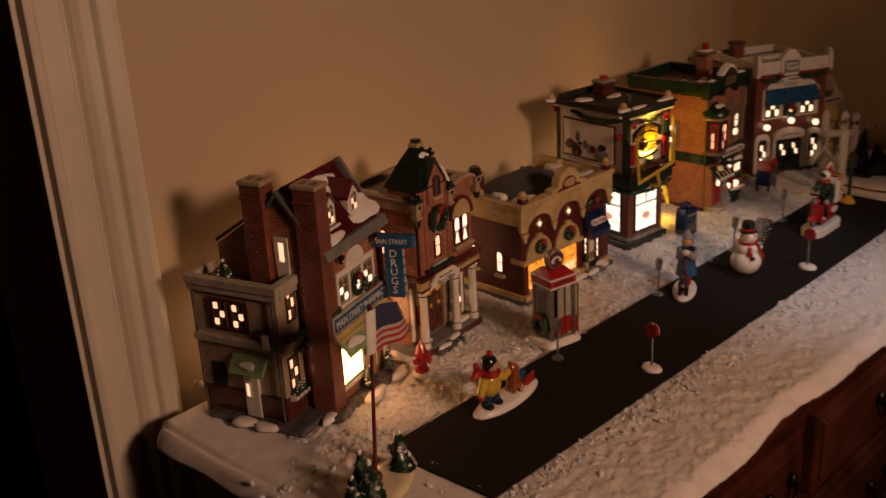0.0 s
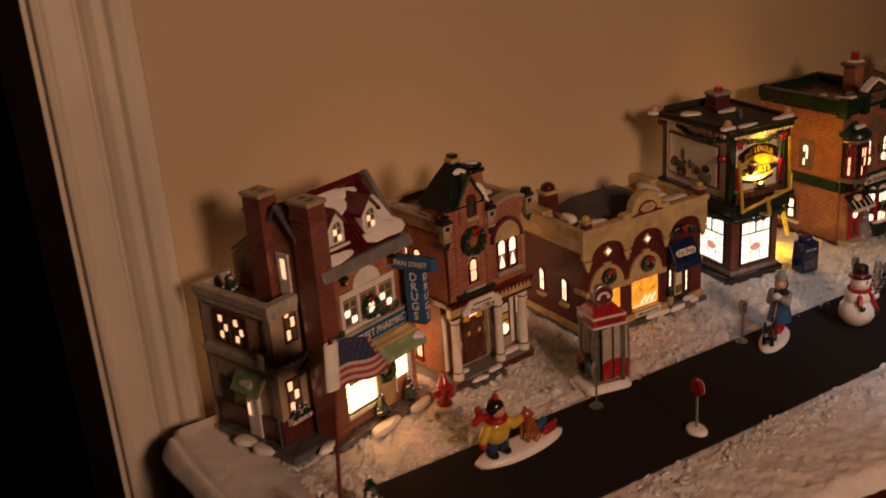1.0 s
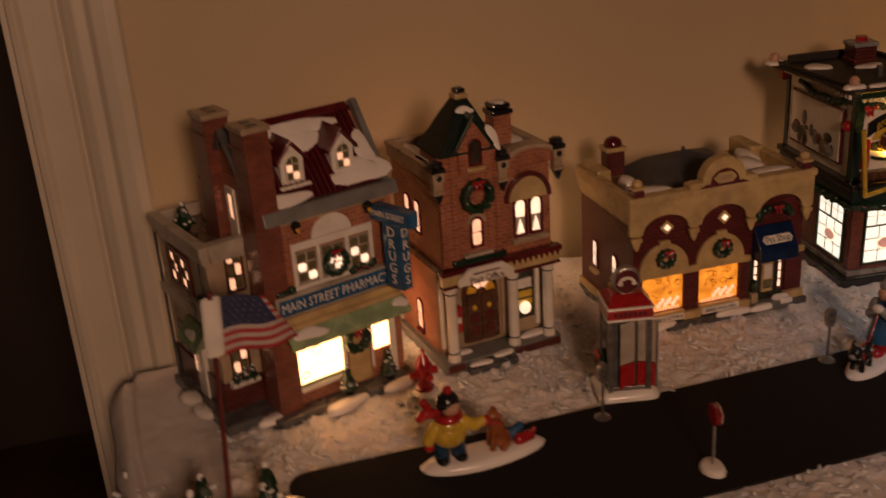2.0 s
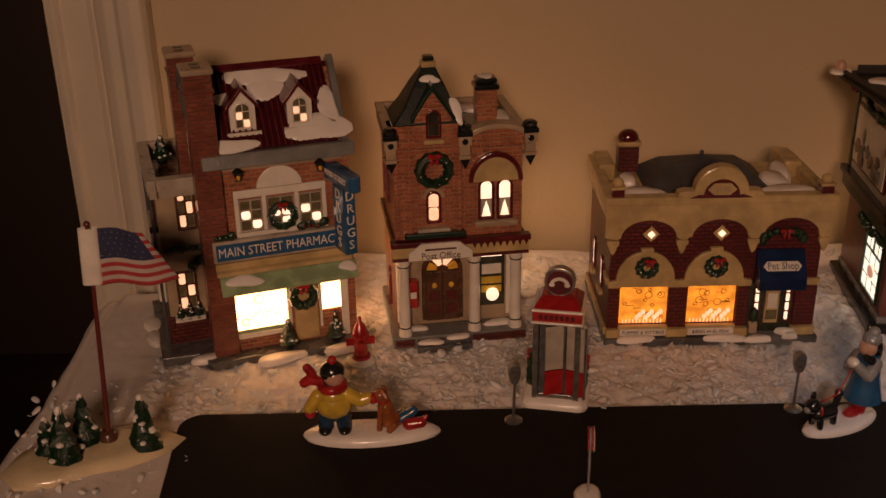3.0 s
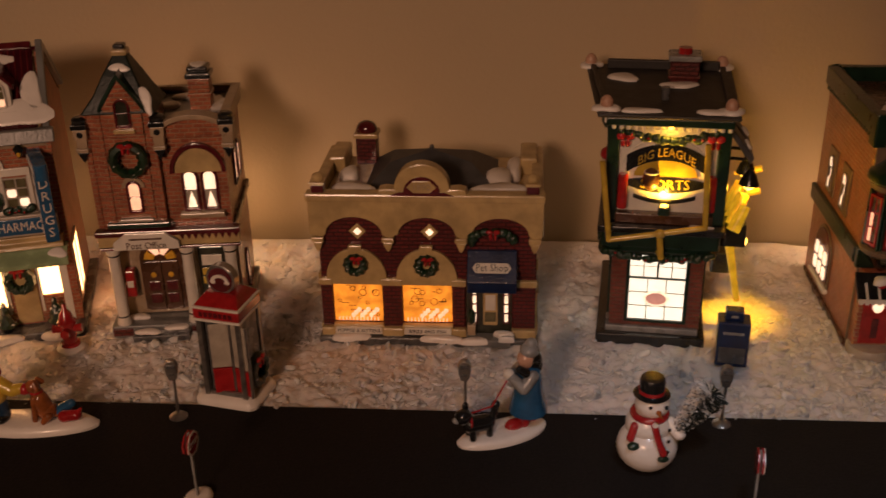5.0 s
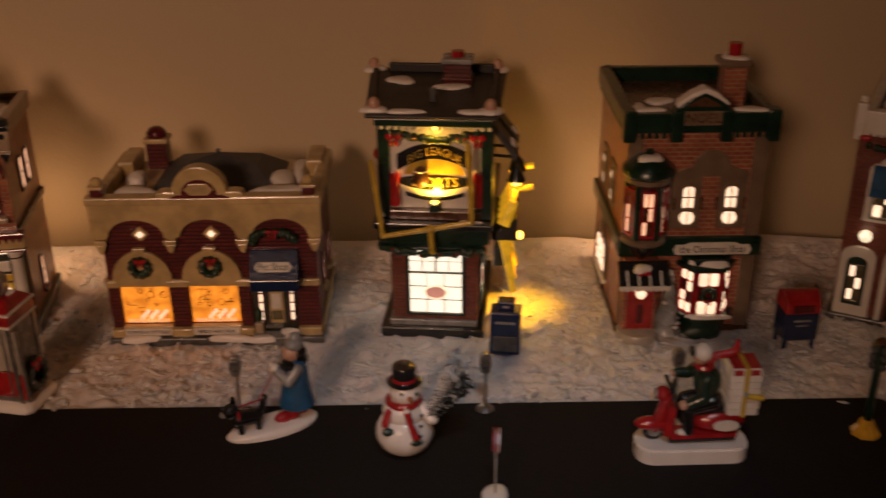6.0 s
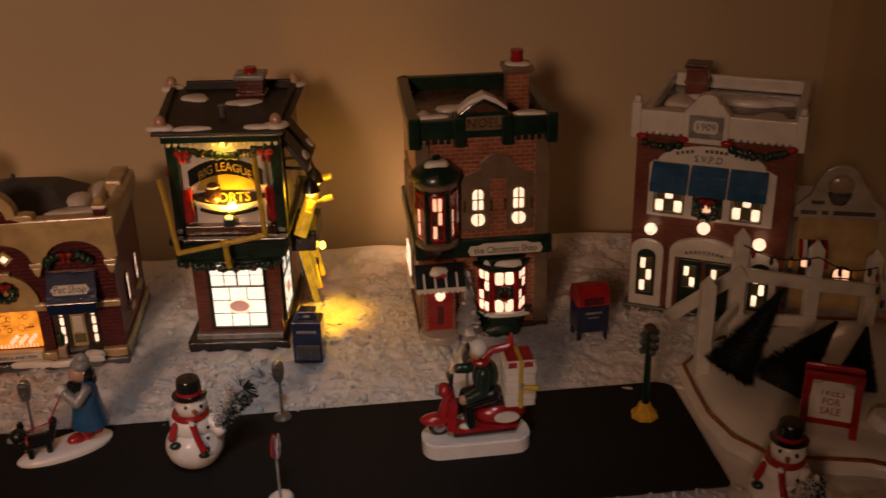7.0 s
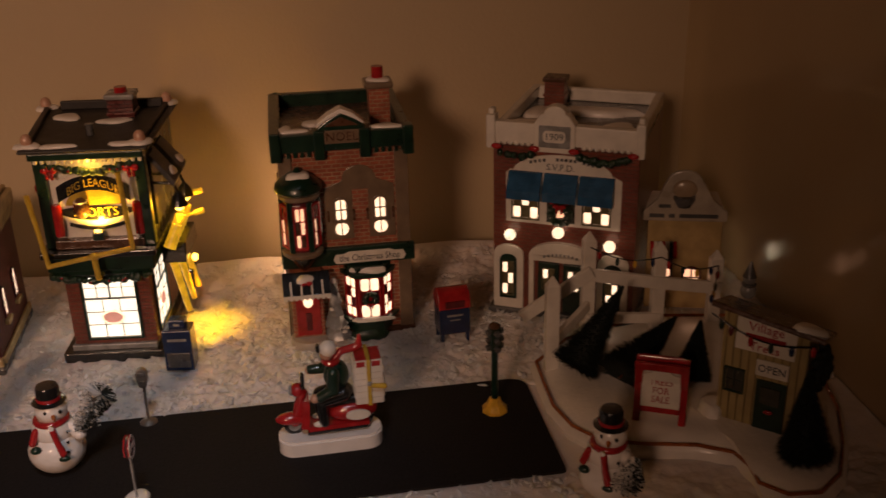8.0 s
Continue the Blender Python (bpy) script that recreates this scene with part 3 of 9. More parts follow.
made = 0
while made < 4200:
    x, y = rnd.uniform(0.50, 1.40), rnd.uniform(0.566, 0.80)
    if not free(x, y) or (x < 0.53 and y < 0.62) or (y < 0.574 and rnd.random() < 0.6) or (y > 0.70 and rnd.random() < 0.55):
        continue
    if noise.noise(Vector((x * 14, y * 14, 8.0))) < -0.28 and rnd.random() < 0.75:
        continue
    flake(x, y, lumps(x, y) + rnd.uniform(-0.0004, 0.0004), rnd.choice((0.8, 1, 1.2, 1.6)) * rnd.uniform(0.0014, 0.0028))
    made += 1
for _ in range(1000):
    x = rnd.uniform(0.50, 1.36)
    y = 0.457 - abs(rnd.gauss(0, 0.018)) + rnd.uniform(0, 0.002)
    if y > CY0 + 0.02:
        flake(x, y, lumps(x, y) + rnd.uniform(-0.0008, 0.0006), rnd.uniform(0.0013, 0.0030) * rnd.choice((1, 1, 1.4)))
for _ in range(160):
    x, y = rnd.uniform(0.43, 0.55), rnd.uniform(0.42, 0.62)
    flake(x, y, lumps(x, y) + 0.0006, rnd.uniform(0.0015, 0.0035))
for _ in range(500):
    x, y = rnd.uniform(1.33, 1.5), rnd.uniform(0.60, 0.68)
    flake(x, y, lumps(x, y) + 0.0006, rnd.uniform(0.0013, 0.003))
me = bpy.data.meshes.new("snow_flakes")
me.from_pydata(np.concatenate(fv).tolist(), [], np.concatenate(ff).tolist())
me.polygons.foreach_set("use_smooth", [True] * len(me.polygons))
me.materials.append(M["flake"])
tagged(new("snow_flakes", me), "loose chunky white plastic snow flakes strewn on the cloth", "snow", kind="stuff")


# ---- houses ----

def cord_bulb(house, x, y, z, energy, colour=(1.0, 0.55, 0.27)):
    """The small bulb on its clip inside the open back of a house, with its lamp."""
    bm = bmesh.new()
    cyl(bm, (x, y + 0.004, z - 0.012), (x, y + 0.004, z - 0.004), 0.005, 0.004, 10)
    holder = part("bulb_holder", bm, "white", house, "white plastic bulb clip", None, True)
    lamp("house_bulb", "POINT", (house.matrix_basis @ Vector((x, y + 0.012, z))), energy, colour, 0.006)
    return holder


def garland(parent, pts, r, m=None, seed=3, berries=True):
    rnd2 = random.Random(seed)
    bm = bmesh.new()
    for (a, b) in zip(pts, pts[1:]):
        a, b = Vector(a), Vector(b)
        n = max(1, int((b - a).length / (r * 0.9)))
        for k in range(n):
            p = a.lerp(b, k / n) + Vector((rnd2.uniform(-1, 1), rnd2.uniform(-0.5, 0.2), rnd2.uniform(-1, 1))) * r * 0.35
            ball(bm, p, (r * rnd2.uniform(0.7, 1.2), r * 0.8, r * rnd2.uniform(0.7, 1.2)), 0, 5)
            if berries and rnd2.random() < 0.25:
                ball(bm, p + Vector((0, -r * 0.8, 0)), r * 0.3, 1, 5)
    ob = part("garland", bm, ["leaf", "red"], parent, "dark green garland with red berries", m, True)
    ob["kind"] = "stuff"
    return ob


def small_tree(parent, x, y, z, h, r, name="potted_tree", pot=True, seed=1, mat="leaf"):
    rnd2 = random.Random(seed)
    bm = bmesh.new()
    z0 = z + (h * 0.22 if pot else 0.0)
    for k in range(5):
        t = k / 5
        rr = r * (1 - t) + r * 0.12
        zz = z0 + (h - (z0 - z)) * t
        prof = [(rr * 0.55, zz - z + h * 0.05), (rr, zz - z), (rr * 0.5, zz - z + h * 0.2), (0.0003, zz - z + h * 0.26)]
        s = len(bm.verts)
        lathe(bm, prof, (x, y, z), 11)
        bm.verts.ensure_lookup_table()
        for v in bm.verts[s:]:
            v.co += Vector((rnd2.uniform(-1, 1), rnd2.uniform(-1, 1), rnd2.uniform(-0.7, 0.7))) * r * 0.14
    tr = part(name, bm, mat, parent, "dark green miniature fir touched with snow", None, True)
    bm = bmesh.new()
    for k in range(9):
        a, t = rnd2.uniform(0, 6.28), rnd2.uniform(0.05, 0.75)
        rr = r * (1 - t) * 0.95
        ball(bm, (x + rr * math.cos(a), y + rr * math.sin(a), z0 + (h - (z0 - z)) * t + h * 0.03), (r * 0.22, r * 0.22, r * 0.13), 0, 5)
    ball(bm, (x, y, z + h * 1.0), (r * 0.22, r * 0.22, r * 0.3), 0, 5)
    part("snow_dots", bm, "snow", tr, "", None, True)
    if pot:
        bm = bmesh.new()
        lathe(bm, [(r * 0.5, 0), (r * 0.7, h * 0.2), (r * 0.75, h * 0.23)], (x, y, z), 12)
        part("pot", bm, "black", tr, "", None, True)
    return tr


# ---- pharmacy ----
def pharmacy():
    h = thing("pharmacy_house", 0.5085, 0.647, 0, 18, "lit ceramic brick pharmacy with a wine-red snowy roof", "model house")
    FY, W0, W1, D, EZ = -0.013, 0.038, 0.133, 0.092, 0.147
    # main block
    bm = bmesh.new()
    box(bm, W0, W1, FY, FY + 0.003, 0.0, EZ)
    part("front_wall", bm, "brick", h)
    bm = bmesh.new()
    prism(bm, [(FY + 0.003, 0.0), (D, 0.0), (D, EZ), (0.025, 0.194), (FY + 0.003, EZ)], W0, W0 + 0.003, 0, "yz")
    part("side_wall", bm, "brick", h)
    bm = bmesh.new()
    prism(bm, [(FY + 0.003, 0.0), (D, 0.0), (D, EZ), (0.025, 0.194), (FY + 0.003, EZ)], W1 - 0.003, W1, 0, "yz")
    part("side_wall", bm, "brick", h)
    # roof
    rf = slope_frame(FY - 0.006, EZ + 0.002, 0.025, 0.198)
    L = math.hypot(0.025 - FY + 0.006, 0.049)
    bm = bmesh.new()
    box(bm, W0 + 0.008, W1 - 0.004, 0.006, L, -0.003, 0.0)
    roof = part("roof", bm, "tile", h, "wine-red ribbed roof slope", rf, bevel=0.0004)
    bm = bmesh.new()
    box(bm, W0 + 0.008, W1 - 0.004, L - 0.003, L + 0.003, -0.002, 0.0025)
    part("ridge", bm, "maroon", roof, bevel=0.001)
    for k in range(20):
        x = W0 + 0.011 + k * (W1 - W0 - 0.018) / 19
        bm = bmesh.new()
        cyl(bm, (x, 0.006, 0.0002), (x, L, 0.0002), 0.0008, None, 6)
        part("rib", bm, "maroon", roof, "", None, True)
    bk = slope_frame(0.025, 0.198, D + 0.006, EZ + 0.002)
    bm = bmesh.new()
    box(bm, W0 + 0.004, W1, 0.0, math.hypot(D - 0.019, 0.049), -0.003, 0.0)
    part("roof", bm, "tile", h, "", bk, bevel=0.0004)
    bm = bmesh.new()
    prism(bm, [(-0.004, -0.006), (0.004, -0.006), (0.004, 0.003), (-0.001, 0.003)], W0 - 0.001, W1 + 0.006, 0, "yz")
    part("gutter", bm, "lslate", h, "grey eave moulding", Matrix.Translation((0, FY - 0.004, EZ + 0.002)), bevel=0.0008)
    bm = bmesh.new()
    prism(bm, [(FY - 0.004, EZ), (FY + 0.002, EZ), (0.025, 0.1945), (D, EZ + 0.004), (D + 0.006, EZ + 0.006), (0.025, 0.2025), (0.022, 0.2025)], W1 - 0.001, W1 + 0.0035, 0, "yz")
    part("gable_trim", bm, "lslate", h, bevel=0.0006)
    # snow on the roof
    for cx, cy, rx, ry, sd in ((0.118, 0.016, 0.020, 0.011, 3), (0.127, 0.030, 0.007, 0.015, 5), (0.058, 0.009, 0.016, 0.0055, 7), (0.086, 0.0585, 0.027, 0.0075, 9), (0.087, 0.048, 0.011, 0.009, 4), (0.058, 0.044, 0.009, 0.004, 15)):
        snow_patch(h, cx, cy, rx, ry, 0.0, 0.0016, rf, sd, name="roof_snow")
    # dormers
    for cx in (0.068, 0.106):
        z0, w, z1 = 0.163, 0.017, 0.180
        bm = bmesh.new()
        prism(bm, [(cx - w / 2, z0), (cx + w / 2, z0), (cx + w / 2, z1), (cx, z1 + 0.010), (cx - w / 2, z1)], -0.006, 0.03)
        dm = part("dormer", bm, "white", h, "white dormer with a wine-red gable roof", None, bevel=0.0004)
        bm = bmesh.new()
        band(bm, [(cx - w / 2 - 0.003, z1 - 0.003), (cx, z1 + 0.0105), (cx + w / 2 + 0.003, z1 - 0.003)], [(cx - w / 2 - 0.003, z1), (cx, z1 + 0.0135), (cx + w / 2 + 0.003, z1)], -0.008, 0.032)
        part("dormer_roof", bm, "maroon", dm, bevel=0.0003)
        window(h, cx, z0 + 0.003, 0.009, 0.016, None, 2, 3, {(1, 0), (0, 1), (0, 1)}, "white", 0.001, 0.004, y=-0.0062, pane="lit_warm")
        bm = bmesh.new()
        box(bm, cx - 0.0115, cx + 0.0115, -0.009, -0.004, z0 - 0.0025, z0)
        part("dormer_sill", bm, "white", dm, bevel=0.0006)
    # chimneys
    chimney(h, 0.0405, -0.0065, 0.0, 0.206, 0.0175, 0.022, "brick_chim", "tan")
    chimney(h, 0.035, 0.042, 0.118, 0.207, 0.0175, 0.021, "brick_chim", "tan")
    # left gable between the chimneys
    lf = left_face(0.0345, 0.070)
    bm = bmesh.new()
    prism(bm, [(0.032, 0.12), (0.066, 0.12), (0.066, 0.178), (0.049, 0.197), (0.032, 0.178)], 0.0, 0.006)
    g = part("gable", bm, "brick", h, "", lf)
    bm = bmesh.new()
    band(bm, [(0.029, 0.175), (0.049, 0.198), (0.069, 0.175)], [(0.029, 0.179), (0.049, 0.203), (0.069, 0.179)], -0.004, 0.006)
    part("gable_trim", bm, "slate", g, bevel=0.0005)
    window(h, 0.0475, 0.140, 0.0055, 0.018, lf, 1, 1, "all", "white", 0.004, pane="lit_warm")
    bx("gable_door", h, "white", (0.041, 0.054, -0.0012, 0.001, 0.121, 0.137), lf)
    # front, upper floor
    bm = bmesh.new()
    box(bm, 0.0555, 0.1185, FY - 0.0025, FY, 0.0915, 0.0945)
    box(bm, 0.0555, 0.1185, FY - 0.0022, FY, 0.1195, 0.1250)
    for x in (0.0555, 0.0742, 0.0965, 0.1155):
        box(bm, x, x + 0.003, FY - 0.0018, FY, 0.0945, 0.1195)
    prism(bm, arc(0.087, 0.1252, 0.0155, 0.0145, 0, 180, 14), FY - 0.002, FY)
    part("window_surround", bm, "white", h, "white arched window surround", None, bevel=0.0005)
    window(h, 0.0665, 0.096, 0.0145, 0.021, None, 2, 3, {(1, 0), (0, 1)}, "stone", 0.0008, y=FY - 0.0002, bar=0.0012)
    window(h, 0.0870, 0.096, 0.0170, 0.021, None, 2, 3, {(0, 1), (1, 0), (1, 1)}, "stone", 0.0008, y=FY - 0.0002, bar=0.0012)
    window(h, 0.1075, 0.096, 0.0145, 0.021, None, 2, 3, {(1, 0), (0, 1)}, "stone", 0.0008, y=FY - 0.0002, bar=0.0012)
    wreath(h, (0.0875, FY - 0.003, 0.104), 0.008, 0.0024)
    garland(h, [(0.099, FY - 0.004, 0.094), (0.119, FY - 0.004, 0.096)], 0.0028, seed=5)
    garland(h, [(0.041, FY - 0.004, 0.094), (0.054, FY - 0.004, 0.094)], 0.003, seed=6)
    for cx in (0.0595, 0.1145):
        bm = bmesh.new()
        box(bm, cx - 0.0008, cx + 0.0008, FY - 0.005, FY, 0.141, 0.1425)
        lathe(bm, [(0.0012, 0), (0.0034, 0.0055), (0.0038, 0.0062), (0.0008, 0.0092)], (cx, FY - 0.0055, 0.1335), 8)
        la = part("wall_lantern", bm, "black", h, "small black wall lantern")
        bm = bmesh.new()
        ball(bm, (cx, FY - 0.0078, 0.1365), (0.0014, 0.001, 0.002), 0, 6)
        part("lantern_glass", bm, "amber", la)
    for x in (W0 + 0.008, W1 - 0.0005):
        bx("corner_pilaster", h, "brick", (x - 0.003, x + 0.003, FY - 0.0016, FY, 0.0, EZ - 0.003))
    bx("frieze", h, "tan", (W0, W1, FY - 0.0018, FY, 0.139, 0.1455))
    # fascia sign
    bm = bmesh.new()
    box(bm, 0.038, 0.131, FY - 0.006, FY, 0.0760, 0.0915)
    sg = part("fascia_sign", bm, "stone", h, "blue shop fascia with white lettering", None, bevel=0.0008)
    bx("fascia_board", sg, "blue", (0.040, 0.1295, FY - 0.0068, FY - 0.005, 0.0778, 0.0895), None, 0.0003)
    letters("MAIN STREET PHARMACY", sg, "white", (0.0835, FY - 0.0071, 0.0836), 0.0094, squash=0.78)
    # awning
    bm = bmesh.new()
    prism(bm, [(FY, 0.0675), (FY - 0.011, 0.0675), (FY - 0.019, 0.0600), (FY - 0.019, 0.0565), (FY - 0.0178, 0.0565), (FY - 0.0178, 0.0595), (FY - 0.010, 0.0655), (FY, 0.0655)], 0.040, 0.1345, 0, "yz")
    part("awning", bm, "mint", h, "pale green shop awning with patches of snow", None, bevel=0.0006)
    bm = bmesh.new()
    prism(bm, [(FY, 0.0678), (FY - 0.0115, 0.0678), (FY - 0.0105, 0.0705), (FY - 0.0075, 0.0715), (FY - 0.0072, 0.0758), (FY, 0.0758)], 0.0385, 0.1325, 0, "yz")
    part("fascia_moulding", bm, "cream", h, "pale peach moulding under the fascia sign", None, bevel=0.0006)
    af = slope_frame(FY - 0.019, 0.0605, FY - 0.011, 0.0682)
    snow_patch(h, 0.056, 0.0060, 0.012, 0.0045, 0.0, 0.002, af, 11)
    snow_patch(h, 0.128, 0.006, 0.006, 0.004, 0.0, 0.0015, af, 12)
    # shop windows
    bm = bmesh.new()
    box(bm, 0.047, 0.0875, FY - 0.002, FY, 0.014, 0.0175)
    box(bm, 0.0465, 0.0495, FY - 0.002, FY, 0.0175, 0.0580)
    box(bm, 0.0855, 0.0885, FY - 0.002, FY, 0.0175, 0.0580)
    box(bm, 0.1085, 0.1105, FY - 0.002, FY, 0.014, 0.0580)
    box(bm, 0.1245, 0.1300, FY - 0.002, FY, 0.004, 0.0580)
    part("shop_frame", bm, "white", h, "", None, bevel=0.0004)
    bm = bmesh.new()
    box(bm, 0.0495, 0.0855, FY - 0.0008, FY + 0.0005, 0.0205, 0.0575)
    sw = part("shop_window", bm, "lit_shop", h, "brightly lit shop window")
    bm = bmesh.new()
    box(bm, 0.0495, 0.0855, FY - 0.0010, FY + 0.0004, 0.0175, 0.0205)
    part("window_box", bm, "mint", sw)
    bm = bmesh.new()
    ring(bm, (0.0555, FY - 0.001, 0.0265), 0.0026, 0.0004, 0, 14, 5)
    ring(bm, (0.066, FY - 0.001, 0.0430), 0.0034, 0.0003, 0, 14, 5)
    for k in range(8):
        box(bm, 0.0595 + k * 0.0028, 0.0610 + k * 0.0028, FY - 0.0012, FY - 0.0009, 0.0300 + (k % 3) * 0.002, 0.0306 + (k % 3) * 0.002)
    part("window_display", bm, "cream", sw)
    bm = bmesh.new()
    box(bm, 0.1105, 0.1245, FY - 0.0008, FY + 0.0005, 0.0270, 0.0575)
    part("shop_window", bm, "lit_shop", h)
    for k in range(9):
        bm = bmesh.new()
        x = 0.0515 + k * 0.0040
        prism(bm, [(x - 0.0020, 0.0578), (x + 0.0020, 0.0578)] + arc(x, 0.0562, 0.0019, 0.0016, 0, -180, 6), FY - 0.0014, FY - 0.0009)
        part("blind_scallop", bm, "white", sw)
    bx("shop_door", h, "cream", (0.0905, 0.1075, FY - 0.0012, FY + 0.0004, 0.006, 0.0565), None, 0.0005)
    wreath(h, (0.0970, FY - 0.0035, 0.0415), 0.0078, 0.0030)
    # blade sign at the corner
    bm = bmesh.new()
    prism(bm, rounded(0.000, 0.043, -0.0045, 0.0045, (0.001, 0.0044, 0.0044, 0.001), 5), 0.1265, 0.1375, 0, "xy")
    bl = part("blade_sign", bm, "blue", h, "blue hanging corner sign with white letters", Matrix.Translation((0.1220, -0.0095, 0.0)) @ pose(0, 0, 0, 0, 0, -77), bevel=0.0006)
    bx("blade_panel", bl, "blue", (0.014, 0.031, -0.0045, 0.0045, 0.078, 0.1262), None, 0.001)
    ends = Matrix.Translation((0.031, 0, 0)) @ Matrix.Rotation(math.pi / 2, 4, "Z")
    turned = Matrix.Rotation(math.pi, 4, "Z")
    letters("MAIN STREET", bl, "white", (0.0205, -0.0047, 0.1320), 0.0062, squash=0.86)
    letters("MAIN STREET", bl, "white", (-0.0205, -0.0047, 0.1320), 0.0062, turned, squash=0.86)
    for k, ch in enumerate("DRUGS"):
        letters(ch, bl, "white", (0.0225, -0.0047, 0.1205 - k * 0.0088), 0.0104)
        letters(ch, bl, "white", (-0.0225, -0.0047, 0.1205 - k * 0.0088), 0.0104, turned)
        letters(ch, bl, "white", (0.0, -0.0002, 0.1205 - k * 0.0088), 0.0092, ends)
    # annex
    ax0, ax1, AD, AZ = 0.002, 0.036, 0.088, 0.124
    back = Matrix.Translation((0.004, 0.014, 0))
    main, h = h, part("annex", bmesh.new(), "tan", h, "set-back side wing with a flat roof", back)
    bx("annex_wall", h, "tan", (ax0, ax1, 0.0, 0.003, 0.0, AZ))
    lw = left_face(ax0, AD)
    bx("annex_wall", h, "tan", (0, AD - 0.0005, 0, 0.003, 0.0, AZ), lw)
    bx("annex_roof", h, "brown", (ax0, ax1 + 0.004, 0.003, AD, AZ - 0.006, AZ - 0.003))
    bm = bmesh.new()
    for (a, b, c, d) in ((-0.003, 0.004, -0.005, AD + 0.002), (0.004, 0.030, -0.005, 0.004), (0.004, 0.036, AD - 0.004, AD + 0.002)):
        prism(bm, rounded(a, b, c, d, (0.001,) * 4, 2), AZ - 0.001, AZ + 0.0065, 0, "xy")
        prism(bm, rounded(a + 0.0015, b, c + 0.0015, d - 0.001, (0.001,) * 4, 2), AZ - 0.007, AZ - 0.001, 0, "xy")
    part("cornice", bm, "stone", h, "pale stone parapet of the side wing", None, bevel=0.0008)
    bm = bmesh.new()
    prism(bm, rounded(-0.003, 0.031, -0.006, AD, (0.002,) * 4, 3), 0.0705, 0.0775, 0, "xy")
    part("belt_course", bm, "stone", h, "", None, bevel=0.001)
    bx("plinth", h, "brick_dark", (0.0, 0.034, -0.001, AD - 0.002, 0.0, 0.026), None)
    for y in (0.002, AD - 0.004):
        bm = bmesh.new()
        cyl(bm, (-0.0012, y, 0.0), (-0.0012, y, AZ - 0.006), 0.0011, None, 8)
        part("downpipe", bm, "slate", h, "", None, True)
    window(h, AD - 0.0595, 0.086, 0.0125, 0.022, lw, 2, 3, {(0, 2), (1, 1), (0, 0)}, "brown", 0.001, bar=0.0013, pane="lit_warm")
    window(h, AD - 0.0400, 0.086, 0.0125, 0.022, lw, 2, 3, {(0, 2), (1, 1), (0, 0)}, "brown", 0.001, bar=0.0013, pane="lit_warm")
    bm = bmesh.new()
    for a, b, c, d in ((0.0705, 0.0685, 0.0830, 0.1115), (0.0310, 0.0290, 0.0830, 0.1115), (0.0685, 0.0310, 0.0830, 0.0850), (0.0685, 0.0310, 0.1095, 0.1115)):
        box(bm, AD - a, AD - b, -0.0016, 0.0, c, d)
    part("window_surround", bm, "brick_dark", h, "red-brown frame round a pair of windows", lw, bevel=0.0004)
    bm = bmesh.new()
    box(bm, AD - 0.076, AD - 0.0605, -0.0008, 0.0, 0.026, 0.050)
    part("dark_window", bm, "dusk", h, "", lw, bevel=0.0004)
    bx("side_door", h, "white", (AD - 0.041, AD - 0.026, -0.0036, 0.0, 0.004, 0.044), lw, 0.0005)
    window(h, AD - 0.036, 0.024, 0.0035, 0.013, lw, 1, 1, "all", "white", 0.0008, y=-0.0038, pane="lit_warm")
    bm = bmesh.new()
    prism(bm, [(0.0, 0.0625), (-0.002, 0.0625), (-0.0115, 0.0480), (-0.0105, 0.0470), (0.0, 0.058)], AD - 0.050, AD - 0.015, 0, "yz")
    part("door_awning", bm, "mint", h, "pale green awning over the side door", lw, bevel=0.0006)
    snow_patch(h, AD - 0.032, 0.008, 0.007, 0.004, 0.0, 0.0014, lw @ slope_frame(-0.0115, 0.0485, -0.002, 0.063), 13)
    bx("hanging_sign", h, "white", (AD - 0.0145, AD - 0.0075, -0.006, -0.0045, 0.0735, 0.0865), lw, 0.0005)
    bx("sign_bracket", h, "black", (AD - 0.0135, AD - 0.0085, -0.006, 0.0, 0.088, 0.0915), lw, 0.0005)
    # annex front
    window(h, 0.0215, 0.093, 0.0105, 0.029, None, 2, 3, {(0, 2), (1, 1), (0, 0)}, "brown", 0.0016, bar=0.0013, pane="lit_warm")
    window(h, 0.0160, 0.031, 0.0115, 0.028, None, 2, 3, {(0, 2), (1, 1), (0, 0)}, "brown", 0.0016, bar=0.0013, pane="lit_warm")
    garland(h, [(0.006, -0.007, 0.081), (0.030, -0.007, 0.080)], 0.003, seed=9, berries=False)
    garland(h, [(0.020, -0.007, 0.066), (0.029, -0.008, 0.073), (0.032, -0.012, 0.064)], 0.0035, seed=10)
    bm = bmesh.new()
    prism(bm, [(-0.001, 0.0215), (-0.008, 0.0240), (-0.009, 0.0275), (-0.001, 0.0275)], 0.005, 0.026, 0, "yz")
    wb = part("window_box", bm, "white", h, "white window box with snowy greens", None, bevel=0.0006)
    for k in range(3):
        small_tree(h, 0.009 + k * 0.0065, -0.0055, 0.0265, 0.010, 0.0036, "window_box_plant", False, 30 + k)
    small_tree(h, 0.013, 0.058, 0.122, 0.019, 0.007, "roof_tree", True, 41)
    h = main
    # base
    bm = bmesh.new()
    prism(bm, [(-0.004, -0.006), (0.022, -0.008), (0.028, -0.026), (0.060, -0.024), (0.070, -0.029), (0.138, -0.029), (0.140, 0.09), (-0.004, 0.092)], -0.003, 0.0045, 0, "xy")
    part("base", bm, "slate", h, "grey pavement base", None, bevel=0.001)
